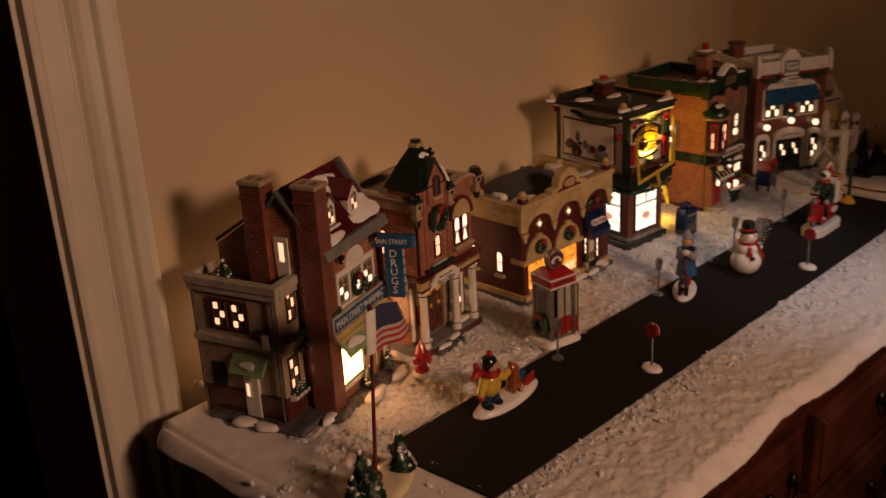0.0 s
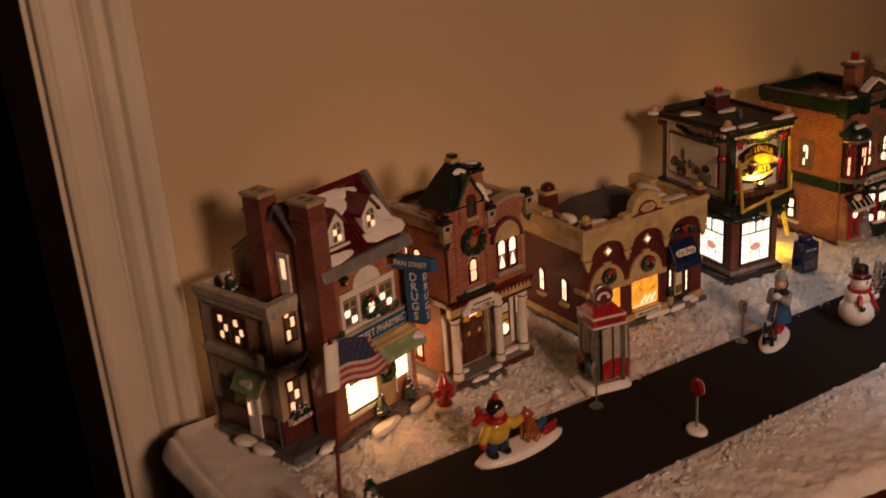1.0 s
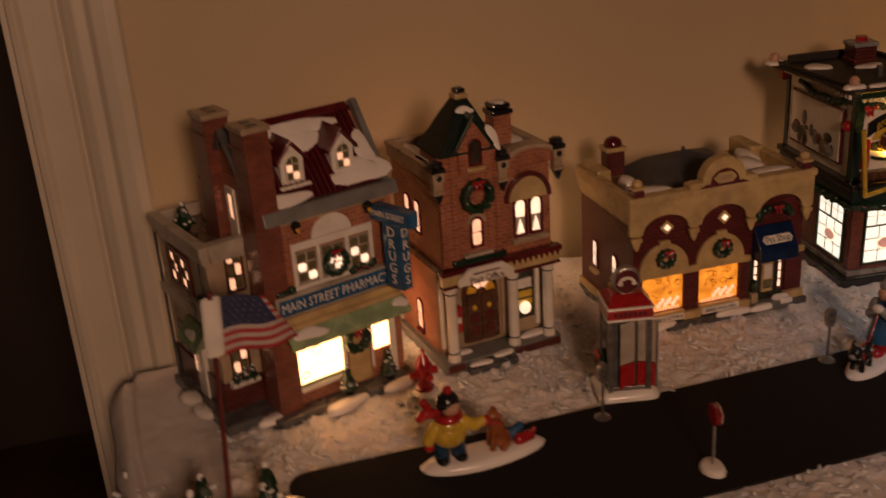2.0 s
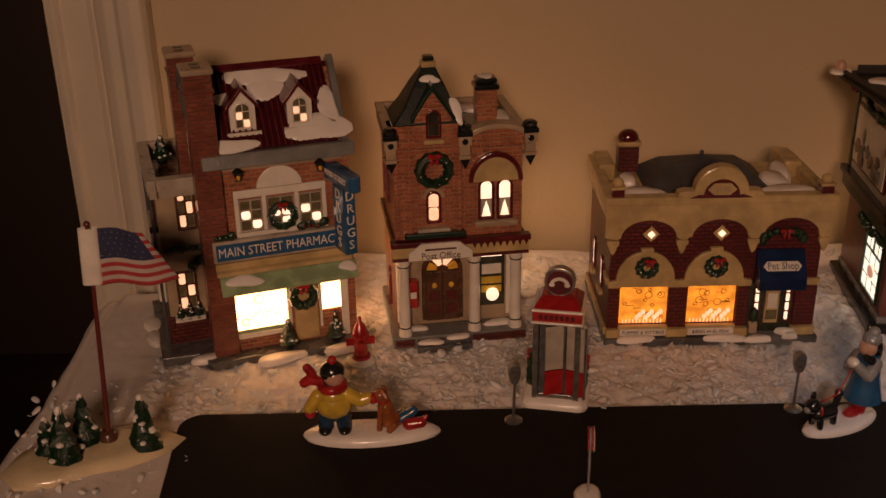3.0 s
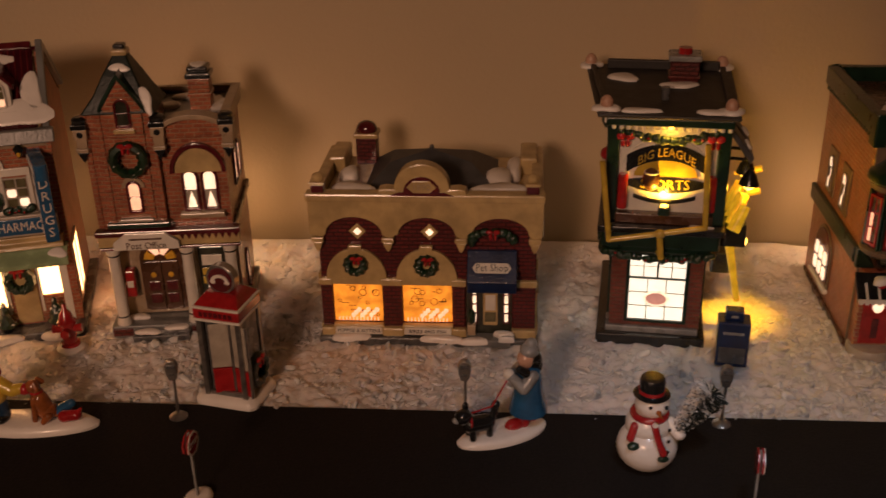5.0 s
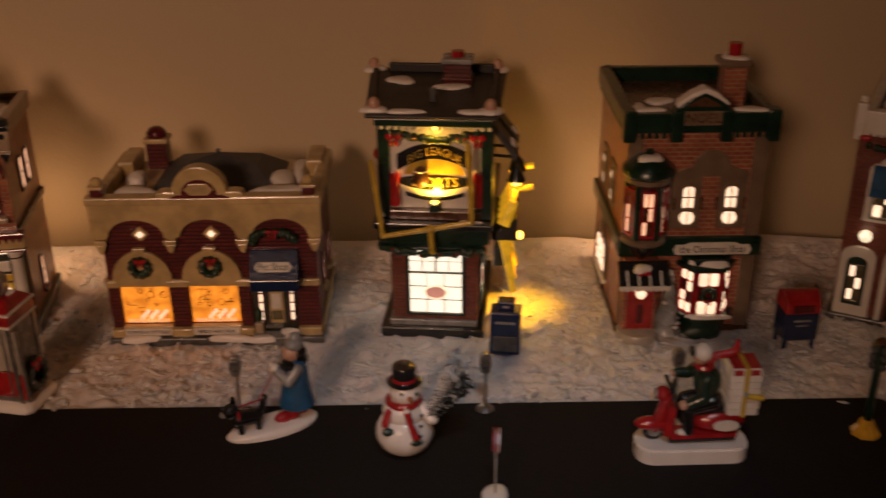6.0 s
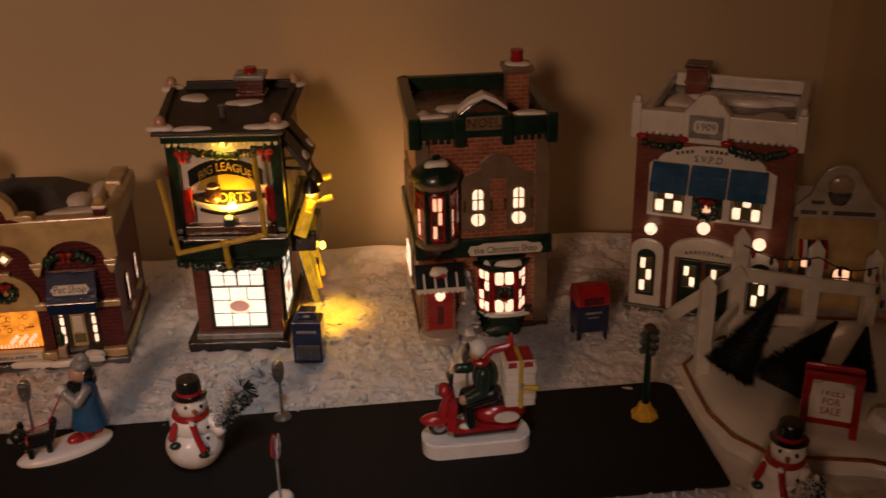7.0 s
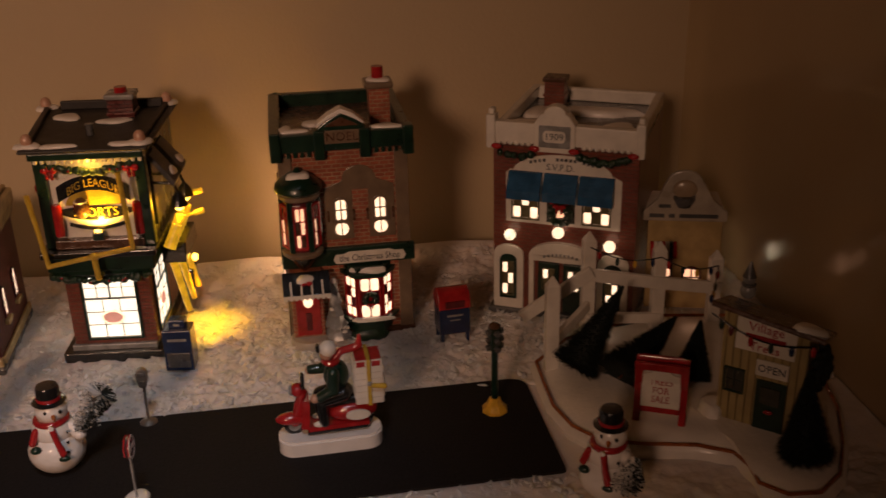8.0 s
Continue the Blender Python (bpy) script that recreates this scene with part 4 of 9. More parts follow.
    for cx, cy, rx, ry, sd in ((0.026, -0.014, 0.009, 0.006, 21), (0.075, -0.031, 0.018, 0.006, 22), (0.12, -0.032, 0.014, 0.005, 23), (-0.006, 0.052, 0.006, 0.013, 25), (-0.007, 0.030, 0.006, 0.010, 24)):
        snow_patch(h, cx, cy, rx, ry, 0.001, 0.0046, None, sd, name="base_snow")
    for x, sd in ((0.0835, 51), (0.118, 52)):
        small_tree(h, x, -0.0215, 0.0045, 0.021, 0.0062, "potted_tree", True, sd)
    rw = right_face(W1, FY)
    bm = bmesh.new()
    for a, b, c, d in ((0.0155, 0.0175, 0.012, 0.058), (0.0465, 0.0485, 0.012, 0.058), (0.0175, 0.0465, 0.012, 0.0145), (0.0175, 0.0465, 0.0555, 0.058), (0.0312, 0.0328, 0.0145, 0.0555)):
        box(bm, a, b, -0.0016, 0.0, c, d)
    sf = part("side_shop_frame", bm, "white", h, "", rw, bevel=0.0004)
    for a, b in ((0.0175, 0.0312), (0.0328, 0.0465)):
        bm = bmesh.new()
        box(bm, a, b, -0.0008, 0.0004, 0.0145, 0.0555)
        part("pane", bm, "lit_side", sf)
    cord_bulb(h, 0.085, 0.086, 0.04, BACK)
    return h


pharmacy()


# ---- post office ----
def post_office():
    h = thing("post_office_house", 0.670, 0.659, 0, 8, "lit ceramic brick post office with a dark green tower roof", "model house")
    W, D, EZ = 0.095, 0.088, 0.150
    PF = 0.016  # the porch is this deep
    x0, x1 = 0.003, 0.0925
    bm = bmesh.new()
    box(bm, x0, x1, 0.004, 0.0075, 0.080, EZ)
    part("front_wall", bm, "brick", h)
    bx("porch_wall", h, "tan", (x0, x1, PF, PF + 0.003, 0.008, 0.080))
    bx("porch_ceiling", h, "tan", (x0, x1, 0.004, PF + 0.003, 0.0785, 0.0815))
    lf = left_face(x0, D)
    rf = right_face(x1, 0.0)
    for m, a, b in ((lf, 0.0, D - 0.0075), (rf, 0.0075, D)):
        bx("side_wall", h, "brick", (a, b, 0, 0.003, 0.080, EZ), m)
    for m, a, b in ((lf, 0.0, D - PF), (rf, PF, D)):
        bx("side_wall", h, "brick", (a, b, 0, 0.003, 0.0, 0.080), m)
        bx("belt_course", h, "brown", (0.0 if m is lf else 0.004, D - 0.004 if m is lf else D, -0.0025, 0.0, 0.0765, 0.0825), m, 0.0008)
        for a2 in (0.028, 0.0465):
            window(h, a2 if m is lf else D - a2, 0.099, 0.0085, 0.024, m, 1, 2, "all", "maroon", 0.0014, 0.004, pane="lit_warm")
        window(h, 0.038 if m is lf else D - 0.038, 0.016, 0.008, 0.024, m, 2, 2, "all", "maroon", 0.0014, 0.004, pane="lit_warm", sill=1)
    # tower
    tx0, tx1 = 0.006, 0.0495
    bx("tower_wall", h, "brick", (tx0, tx1, 0.0, 0.036, 0.083, 0.166))
    bm = bmesh.new()
    prism(bm, [(0.018, 0.150), (0.0425, 0.150), (0.0425, 0.170), (0.0302, 0.188), (0.018, 0.170)], -0.0022, 0.018)
    part("tower_gable", bm, "brick", h)
    bm = bmesh.new()
    band(bm, [(0.0155, 0.1665), (0.0302, 0.1885), (0.045, 0.1665)], [(0.0150, 0.1700), (0.0302, 0.1930), (0.0455, 0.1700)], -0.0035, 0.020)
    part("gable_trim", bm, "green", h, "", None, bevel=0.0006)
    # tower roof
    bm = bmesh.new()
    rows = []
    for a, b, c, d, z in ((tx0 - 0.003, tx1 + 0.003, -0.003, 0.039, 0.1655), (0.0115, 0.0455, 0.0015, 0.0355, 0.1760), (0.0180, 0.0405, 0.0070, 0.0300, 0.1880), (0.0262, 0.0345, 0.0140, 0.0230, 0.2010)):
        rows.append([bm.verts.new(p) for p in ((a, c, z), (b, c, z), (b, d, z), (a, d, z))])
    bm.faces.new(rows[0][::-1])
    bm.faces.new(rows[-1])
    for ra, rb in zip(rows, rows[1:]):
        for k in range(4):
            bm.faces.new((ra[k], ra[(k + 1) % 4], rb[(k + 1) % 4], rb[k]))
    part("tower_roof", bm, "roof_green", h, "steep dark green tower roof", None, bevel=0.0010)
    bx("roof_cap", h, "cream", (0.0252, 0.0355, 0.0130, 0.0240, 0.2000, 0.2040), None, 0.0012)
    bx("roof_finial", h, "black", (0.0265, 0.0342, 0.0142, 0.0228, 0.2040, 0.2075), None, 0.0015)
    tf = slope_frame(-0.003, 0.1655, 0.014, 0.2010)
    snow_patch(h, 0.030, 0.0305, 0.0065, 0.0028, 0.0002, 0.0010, tf, 61)
    snow_patch(h, 0.0465, 0.009, 0.0035, 0.009, 0.0002, 0.0010, tf, 62, turn=0.35)
    snow_patch(h, 0.006, 0.030, 0.006, 0.012, 0.1500, 0.008, None, 63)
    # tower front
    window(h, 0.0305, 0.158, 0.0075, 0.0165, None, 1, 2, set(), "maroon", 0.0014, 0.0038, y=-0.0023, blank="dusk")
    bx("tower_sill", h, "cream", (0.0235, 0.0375, -0.0045, 0.0, 0.1525, 0.1555))
    wreath(h, (0.0300, -0.0045, 0.1345), 0.0098, 0.0030)
    window(h, 0.0298, 0.0965, 0.0072, 0.020, None, 1, 2, "all", "maroon", 0.0016, 0.0036, y=-0.0002, pane="lit_warm")
    bm = bmesh.new()
    band(bm, arc(0.0298, 0.1135, 0.0052, 0.0052, 180, 0), arc(0.0298, 0.1135, 0.0078, 0.0078, 180, 0), -0.0014, 0.0)
    part("arch_trim", bm, "tan", h)
    bx("tower_ledge", h, "green", (0.009, 0.0515, -0.0045, 0.002, 0.0845, 0.0885), None, 0.0008)
    bx("tower_ledge", h, "stone", (0.018, 0.041, -0.0040, 0.001, 0.0888, 0.0915), None, 0.0008)
    for x in (0.0045, 0.0135, 0.0405, 0.0475):
        bx("quoin", h, "brick", (x - 0.002, x + 0.002, -0.0012, 0.001, 0.084, 0.166))
    # right bay
    bm = bmesh.new()
    prism(bm, [(0.0515, EZ - 0.002), (0.0965, EZ - 0.002)] + [(x, z) for x, z in arc(0.074, EZ - 0.001, 0.0225, 0.0125, 0, 180, 14)], -0.0005, 0.006)
    part("bay_gable", bm, "brick", h)
    bm = bmesh.new()
    band(bm, arc(0.074, EZ - 0.001, 0.0215, 0.0115, 180, 0, 14), arc(0.074, EZ - 0.001, 0.0255, 0.0150, 180, 0, 14), -0.004, 0.008)
    part("bay_cornice", bm, "tan", h, "", None, bevel=0.0006)
    bm = bmesh.new()
    band(bm, arc(0.0737, 0.1215, 0.0160, 0.0175, 180, 0, 16), arc(0.0737, 0.1215, 0.0190, 0.0210, 180, 0, 16), 0.0005, 0.005)
    part("window_hood", bm, "maroon", h, "", None, bevel=0.0005)
    bm = bmesh.new()
    prism(bm, arc(0.0737, 0.1215, 0.0157, 0.0172, 0, 180, 16), 0.0022, 0.005)
    part("tympanum", bm, "cream", h, "pale shell arch over the twin windows")
    for cx in (0.0672, 0.0802):
        win = window(h, cx, 0.0950, 0.0080, 0.0265, None, 1, 2, {(0, 1)}, "maroon", 0.0018, 0.0040, y=0.0038, blank="stone")
        bm = bmesh.new()
        prism(bm, [(cx - 0.0030, 0.0958), (cx + 0.0030, 0.0958), (cx + 0.0020, 0.1005), (cx, 0.1072), (cx - 0.0020, 0.1005)], 0.0028, 0.0036)
        part("curtain_light", bm, "lit", win)
    bx("bay_sill", h, "tan", (0.0585, 0.0890, -0.002, 0.004, 0.0895, 0.0930), None, 0.0008)
    # brackets at the corners
    for cx in (0.0015, 0.0515, 0.0965):
        bm = bmesh.new()
        box(bm, cx - 0.0045, cx + 0.0045, -0.0045, 0.005, 0.1500, 0.1565)
        box(bm, cx - 0.0052, cx + 0.0052, -0.0052, 0.0055, 0.1565, 0.1600, 1)
        lathe(bm, [(0.0048, 0.0), (0.0052, 0.003), (0.003, 0.0045)], (cx, 0.0, 0.1600), 12, 1)
        cyl(bm, (cx, -0.0050, 0.1530), (cx, -0.0040, 0.1530), 0.0022, None, 12, 1)
        box(bm, cx - 0.0042, cx + 0.0042, -0.0042, 0.003, 0.1405, 0.1430)
        box(bm, cx - 0.0035, cx + 0.0035, -0.0030, 0.003, 0.1430, 0.1500)
        prism(bm, [(cx - 0.0038, 0.1405), (cx + 0.0038, 0.1405), (cx, 0.1330)], -0.0035, 0.002, 1)
        part("bracket", bm, ["tan", "black"], h, "carved corner bracket", None, bevel=0.0004)
    # flat roof
    bx("roof", h, "lslate", (x0, x1, 0.006, D, EZ, EZ + 0.003))
    bm = bmesh.new()
    for m2 in ((x0 - 0.003, x0 + 0.002, 0.006, D), (x1 - 0.002, x1 + 0.003, 0.006, D), (x0 + 0.002, x1 - 0.002, D - 0.005, D)):
        box(bm, m2[0], m2[1], m2[2], m2[3], EZ - 0.004, EZ + 0.005)
        box(bm, m2[0] - 0.0008, m2[1] + 0.0008, m2[2], m2[3] + 0.0008, EZ + 0.0051, EZ + 0.0080)
    part("parapet", bm, "tan", h, "tan stone parapet edged in dark brown", None, bevel=0.0006)
    for cx, cy, rx, ry, sd in ((0.066, 0.070, 0.015, 0.008, 64), (0.085, 0.050, 0.006, 0.018, 65), (0.012, 0.062, 0.006, 0.018, 66), (0.05, 0.05, 0.008, 0.006, 67)):
        snow_patch(h, cx, cy, rx, ry, EZ + 0.003, 0.0030, None, sd, name="roof_snow")
    ch = chimney(h, 0.0745, 0.046, EZ, 0.1755, 0.0145, 0.0145, "brick", "black", False)
    bx("chimney_top", ch, "black", (0.067, 0.082, 0.0385, 0.0535, 0.1797, 0.1840), None, 0.0018)
    snow_patch(h, 0.0745, 0.046, 0.006, 0.0055, 0.1836, 0.0014, None, 68)
    # entablature with sign
    bm = bmesh.new()
    box(bm, 0.0, 0.097, -0.0015, 0.004, 0.0695, 0.0780)
    part("entablature", bm, "cream", h, "cream entablature above the columns", None, bevel=0.0006)
    bx("entablature_cornice", h, "maroon", (-0.001, 0.098, -0.0040, 0.004, 0.0781, 0.0822), None, 0.0008)
    bx("entablature_foot", h, "maroon", (0.0, 0.097, -0.0025, 0.004, 0.0675, 0.0694), None, 0.0005)
    for k in range(9):
        bm = bmesh.new()
        x = 0.0580 + k * 0.0046
        prism(bm, [(x - 0.0017, 0.0781), (x + 0.0017, 0.0781), (x, 0.0740)], -0.0028, -0.0012)
        part("dentil", bm, "maroon", h)
    bm = bmesh.new()
    prism(bm, [(0.0110, 0.0690), (0.0560, 0.0690), (0.0560, 0.0745), (0.0500, 0.0790), (0.0470, 0.0815), (0.0200, 0.0815), (0.0170, 0.0790), (0.0110, 0.0745)], -0.0060, -0.0030)
    sg = part("name_board", bm, "white", h, "white scrolled name board", None, bevel=0.0006)
    bm = bmesh.new()
    box(bm, 0.0225, 0.0445, -0.0063, -0.0058, 0.0765, 0.0778)
    part("lettering_bar", bm, "brown", sg)
    letters("Post Office", sg, "brown", (0.0335, -0.0062, 0.0722), 0.0072, squash=0.85)
    # columns
    for cx in (0.0078, 0.0585, 0.0885):
        bm = bmesh.new()
        lathe(bm, [(0.0050, 0.0075), (0.0050, 0.0100), (0.0046, 0.0115), (0.0042, 0.0135), (0.0039, 0.062), (0.0044, 0.0630), (0.0050, 0.0655), (0.0052, 0.0674)], (cx, 0.003, 0), 18)
        co = part("column", bm, "white", h, "white round column with dark rings", None, True)
        for z in (0.0142, 0.0622):
            bm = bmesh.new()
            ring(bm, (cx, 0.003, z), 0.0041, 0.0006, 0, 18, 6, "z")
            part("ring", bm, "black", co, "", None, True)
    # porch
    bm = bmesh.new()
    prism(bm, arc(0.037, 0.052, 0.0150, 0.0145, 0, 180, 14) + [(0.022, 0.012), (0.052, 0.012)], PF - 0.002, PF)
    part("door_surround", bm, "brown", h, "", None, bevel=0.0005)
    bm = bmesh.new()
    box(bm, 0.0250, 0.0368, PF - 0.0035, PF - 0.002, 0.012, 0.0510)
    box(bm, 0.0372, 0.0490, PF - 0.0035, PF - 0.002, 0.012, 0.0510)
    dr = part("double_door", bm, "brown", h, "dark brown double door with wine-red panels", None, bevel=0.0005)
    for k in range(4):
        bm = bmesh.new()
        a0, a1 = 6 + k * 45, 40 + k * 45
        prism(bm, arc(0.037, 0.0520, 0.0045, 0.0045, a0, a1, 4) + arc(0.037, 0.0520, 0.0115, 0.0110, a1, a0, 4), PF - 0.0034, PF - 0.002)
        part("fanlight", bm, "lit_warm" if k in (1, 2) else "amber", dr)
    for cx in (0.0310, 0.0432):
        bm = bmesh.new()
        ball(bm, (cx, PF - 0.0037, 0.0405), (0.0020, 0.0008, 0.0022), 0, 8)
        part("door_light", bm, "amber", dr)
        for z in (0.018, 0.028):
            bx("door_panel", dr, "maroon", (cx - 0.0038, cx + 0.0038, PF - 0.0042, PF - 0.003, z, z + 0.0075), None, 0.0004)
    bx("window_panel", h, "dusk", (0.0635, 0.0830, PF - 0.0015, PF, 0.020, 0.0700), None, 0.0005)
    bm = bmesh.new()
    prism(bm, arc(0.0730, 0.0600, 0.0075, 0.0060, 0, 180, 10), PF - 0.0030, PF - 0.0015)
    part("porch_light", bm, "lit", h)
    bm = bmesh.new()
    box(bm, 0.0660, 0.0800, PF - 0.0028, PF - 0.0015, 0.046, 0.0535)
    part("notice", bm, "white", h)
    for k in range(2):
        bx("window_stripe", h, "yellow", (0.0655, 0.0805, PF - 0.0024, PF - 0.0015, 0.0310 + k * 0.007, 0.0365 + k * 0.007), None, 0.0003)
    bm = bmesh.new()
    ball(bm, (0.0735, PF - 0.004, 0.0300), (0.0048, 0.003, 0.0052), 0, 10)
    part("globe_lamp", bm, "lit", h, "", None, True)
    bx("wall_pilaster", h, "white", (0.084, 0.0885, PF - 0.002, PF, 0.012, 0.068))
    bx("wall_pilaster", h, "tan", (0.0545, 0.0615, PF - 0.002, PF, 0.012, 0.068))
    bx("wall_pilaster", h, "white", (0.0035, 0.0075, PF - 0.002, PF + 0.001, 0.012, 0.068))
    bm = bmesh.new()
    box(bm, 0.0115, 0.0185, PF - 0.009, PF - 0.001, 0.026, 0.047)
    mb = part("wall_mailbox", bm, "red", h, "red wall mailbox", None, bevel=0.0012)
    bx("mail_label", mb, "white", (0.0128, 0.0172, PF - 0.0094, PF - 0.0088, 0.034, 0.039), None, 0.0002)
    # base and steps
    bm = bmesh.new()
    prism(bm, rounded(-0.001, 0.0965, -0.002, D, (0.002,) * 4, 3), -0.003, 0.0075, 0, "xy")
    part("base", bm, "lslate", h, "grey porch floor edged with brick", None, bevel=0.0008)
    bx("brick_edge", h, "brick_dark", (0.0, 0.014, -0.0030, -0.0018, 0.0, 0.0062))
    bx("brick_edge", h, "brick_dark", (0.056, 0.0955, -0.0030, -0.0018, 0.0, 0.0062))
    for k in range(2):
        bx("step", h, "slate", (0.015, 0.055, -0.010 + k * 0.004, 0.0, -0.002, 0.0028 + k * 0.0026))
    for cx, cy, rx, ry, z, sd in ((0.0255, -0.006, 0.008, 0.004, 0.0038, 71), (0.046, -0.003, 0.008, 0.004, 0.005, 72), (0.017, 0.010, 0.007, 0.004, 0.0075, 73), (0.078, 0.009, 0.012, 0.004, 0.0075, 74)):
        snow_patch(h, cx, cy, rx, ry, z, 0.0024, None, sd, name="step_snow")
    cord_bulb(h, 0.078, 0.086, 0.046, BACK * 2.0)
    return h


post_office()


# ---- pet shop ----
def pet_shop():
    h = thing("pet_shop_house", 0.822, 0.664, 0, 0, "lit ceramic pet shop of maroon brick with cream arches", "model house")
    W, D, EZ = 0.150, 0.095, 0.097
    bx("front_wall", h, "brick_pet", (0.001, W - 0.001, 0.0, 0.003, 0.0, EZ))
    lf, rf = left_face(0.001, D), right_face(W - 0.001, 0.0)
    for m, a, b in ((lf, 0.0, D - 0.003), (rf, 0.003, D)):
        bx("side_wall", h, "brick_pet", (a, b, 0, 0.003, 0.0, EZ), m)
        bm = bmesh.new()
        prism(bm, [(0.003, EZ - 0.012), (0.0, EZ - 0.012), (-0.002, EZ - 0.008), (-0.005, EZ + 0.004), (-0.005, EZ + 0.013), (0.003, EZ + 0.013)], 0.0, D, 0, "yz")
        part("cornice", bm, "cream", h, "", m, bevel=0.001)
        bx("plinth", h, "cream", (0.0, D, -0.0025, 0.0, 0.0, 0.010), m, 0.0008)
        for a2 in (0.028, 0.064):
            x = a2 if m is lf else D - a2
            window(h, x, 0.030, 0.0072, 0.022, m, 2, 2, "all", "maroon", 0.0012, 0.0034)
            bm = bmesh.new()
            prism(bm, rounded(x - 0.007, x + 0.007, 0.0235, 0.0275, (0.0018,) * 4, 3), -0.003, 0.0)
            part("sill", bm, "cream", h, "", m)
    bm = bmesh.new()
    box(bm, 0.0045, 0.019, -0.002, 0.0, 0.044, 0.049)
    part("side_band", bm, "cream", h, "", left_face(0.001, 0.019))
    # cornice on the front, with its scalloped lower edge
    bm = bmesh.new()
    top = [(W + 0.004, EZ + 0.0145), (-0.004, EZ + 0.0145)]
    low = [(-0.004, 0.0815)]
    for i in range(3):
        a, b = i * 0.0495, (i + 1) * 0.0495
        low += [(a + 0.0025, 0.0780), (a + 0.0050, 0.0815)] if i else [(0.0045, 0.0800)]
        low += [(x, z) for x, z in arc((a + b) / 2 + 0.0015, 0.0815, 0.0192, 0.0130, 180, 0, 12)]
    low += [(W - 0.002, 0.0780), (W + 0.004, 0.0815)]
    prism(bm, top + low, -0.0045, 0.0)
    part("cornice", bm, "cream", h, "cream scalloped cornice", None, bevel=0.0008)
    bm = bmesh.new()
    box(bm, -0.005, W + 0.005, -0.0065, 0.0035, EZ + 0.009, EZ + 0.0150)
    part("coping", bm, "cream", h, "", None, bevel=0.0012)
    for cx in (0.0015, 0.0495, 0.099, W - 0.0015):
        bm = bmesh.new()
        box(bm, cx - 0.0042, cx + 0.0042, -0.0062, -0.002, 0.0765, 0.0800)
        prism(bm, [(cx - 0.0035, 0.0764), (cx + 0.0035, 0.0764), (cx + 0.0018, 0.0715), (cx, 0.0690), (cx - 0.0018, 0.0715)], -0.0055, -0.0015)
        part("corbel", bm, "cream", h, "", None, bevel=0.0006)
    # raised centre
    cx = 0.0735
    bm = bmesh.new()
    shape = [(cx - 0.0300, EZ + 0.0140), (cx - 0.0290, EZ + 0.0180), (cx - 0.0240, EZ + 0.0190)] + arc(cx, EZ + 0.0185, 0.0185, 0.0180, 180, 0, 16) + [(cx + 0.0240, EZ + 0.0190), (cx + 0.0290, EZ + 0.0180), (cx + 0.0300, EZ + 0.0140)]
    prism(bm, shape, -0.0060, 0.0040)
    part("pediment", bm, "cream", h, "cream rounded pediment with a date plaque", None, bevel=0.0010)
    bm = bmesh.new()
    prism(bm, [(cx - 0.0215, EZ + 0.0142), (cx + 0.0215, EZ + 0.0142), (cx + 0.0150, EZ + 0.0168)] + arc(cx, EZ + 0.0165, 0.0122, 0.0112, 0, 180, 12) + [(cx - 0.0150, EZ + 0.0168)], -0.0066, -0.0055)
    part("pediment_recess", bm, "maroon", h)
    bm = bmesh.new()
    prism(bm, [(cx - 0.0100, EZ + 0.0205), (cx - 0.0055, EZ + 0.0165), (cx + 0.0055, EZ + 0.0165), (cx + 0.0100, EZ + 0.0205), (cx + 0.0055, EZ + 0.0250), (cx - 0.0055, EZ + 0.0250)], -0.0074, -0.0060)
    pl = part("date_plaque", bm, "cream", h, "", None, bevel=0.0005)
    letters("1890", pl, "tan", (cx, -0.0076, EZ + 0.0207), 0.0062)
    # corner finials
    for fx in (0.0035, W - 0.0035):
        bm = bmesh.new()
        box(bm, fx - 0.0042, fx + 0.0042, -0.0045, 0.0040, EZ + 0.0150, EZ + 0.0205, 1)
        box(bm, fx - 0.0050, fx + 0.0050, -0.0053, 0.0048, EZ + 0.0205, EZ + 0.0225)
        ball(bm, (fx, 0.0, EZ + 0.0245), (0.0040, 0.0040, 0.0034), 0, 8)
        part("finial", bm, ["cream", "maroon"], h, "cream and maroon corner finial", None, bevel=0.0004)
    # roof
    bx("roof_deck", h, "cream", (0.004, W - 0.004, 0.003, D, EZ + 0.002, EZ + 0.004))
    bm = bmesh.new()
    v = [bm.verts.new(p) for p in ((0.030, 0.026, EZ + 0.004), (0.122, 0.026, EZ + 0.004), (0.122, 0.090, EZ + 0.004), (0.030, 0.090, EZ + 0.004), (0.046, 0.050, EZ + 0.0165), (0.104, 0.050, EZ + 0.0165), (0.104, 0.076, EZ + 0.0165), (0.046, 0.076, EZ + 0.0165), (0.075, 0.060, EZ + 0.0235))]
    for q in ((3, 2, 1, 0), (0, 1, 5, 4), (1, 2, 6, 5), (2, 3, 7, 6), (3, 0, 4, 7), (4, 5, 8), (5, 6, 8), (6, 7, 8), (7, 4, 8)):
        bm.faces.new([v[i] for i in q])
    part("roof", bm, "roof_slate", h, "dark slate low-pitched hipped roof", None, bevel=0.0006)
    bm = bmesh.new()
    ball(bm, (0.075, 0.060, EZ + 0.0242), (0.0018, 0.0018, 0.0022), 0, 7)
    part("roof_knob", bm, "roof_slate", h, "", None, True)
    for a in ((0.0, 0.012, 0.060, D), (W - 0.012, W, 0.060, D)):
        bx("roof_parapet", h, "cream", (a[0], a[1], a[2], a[3], EZ + 0.003, EZ + 0.016), None, 0.0015)
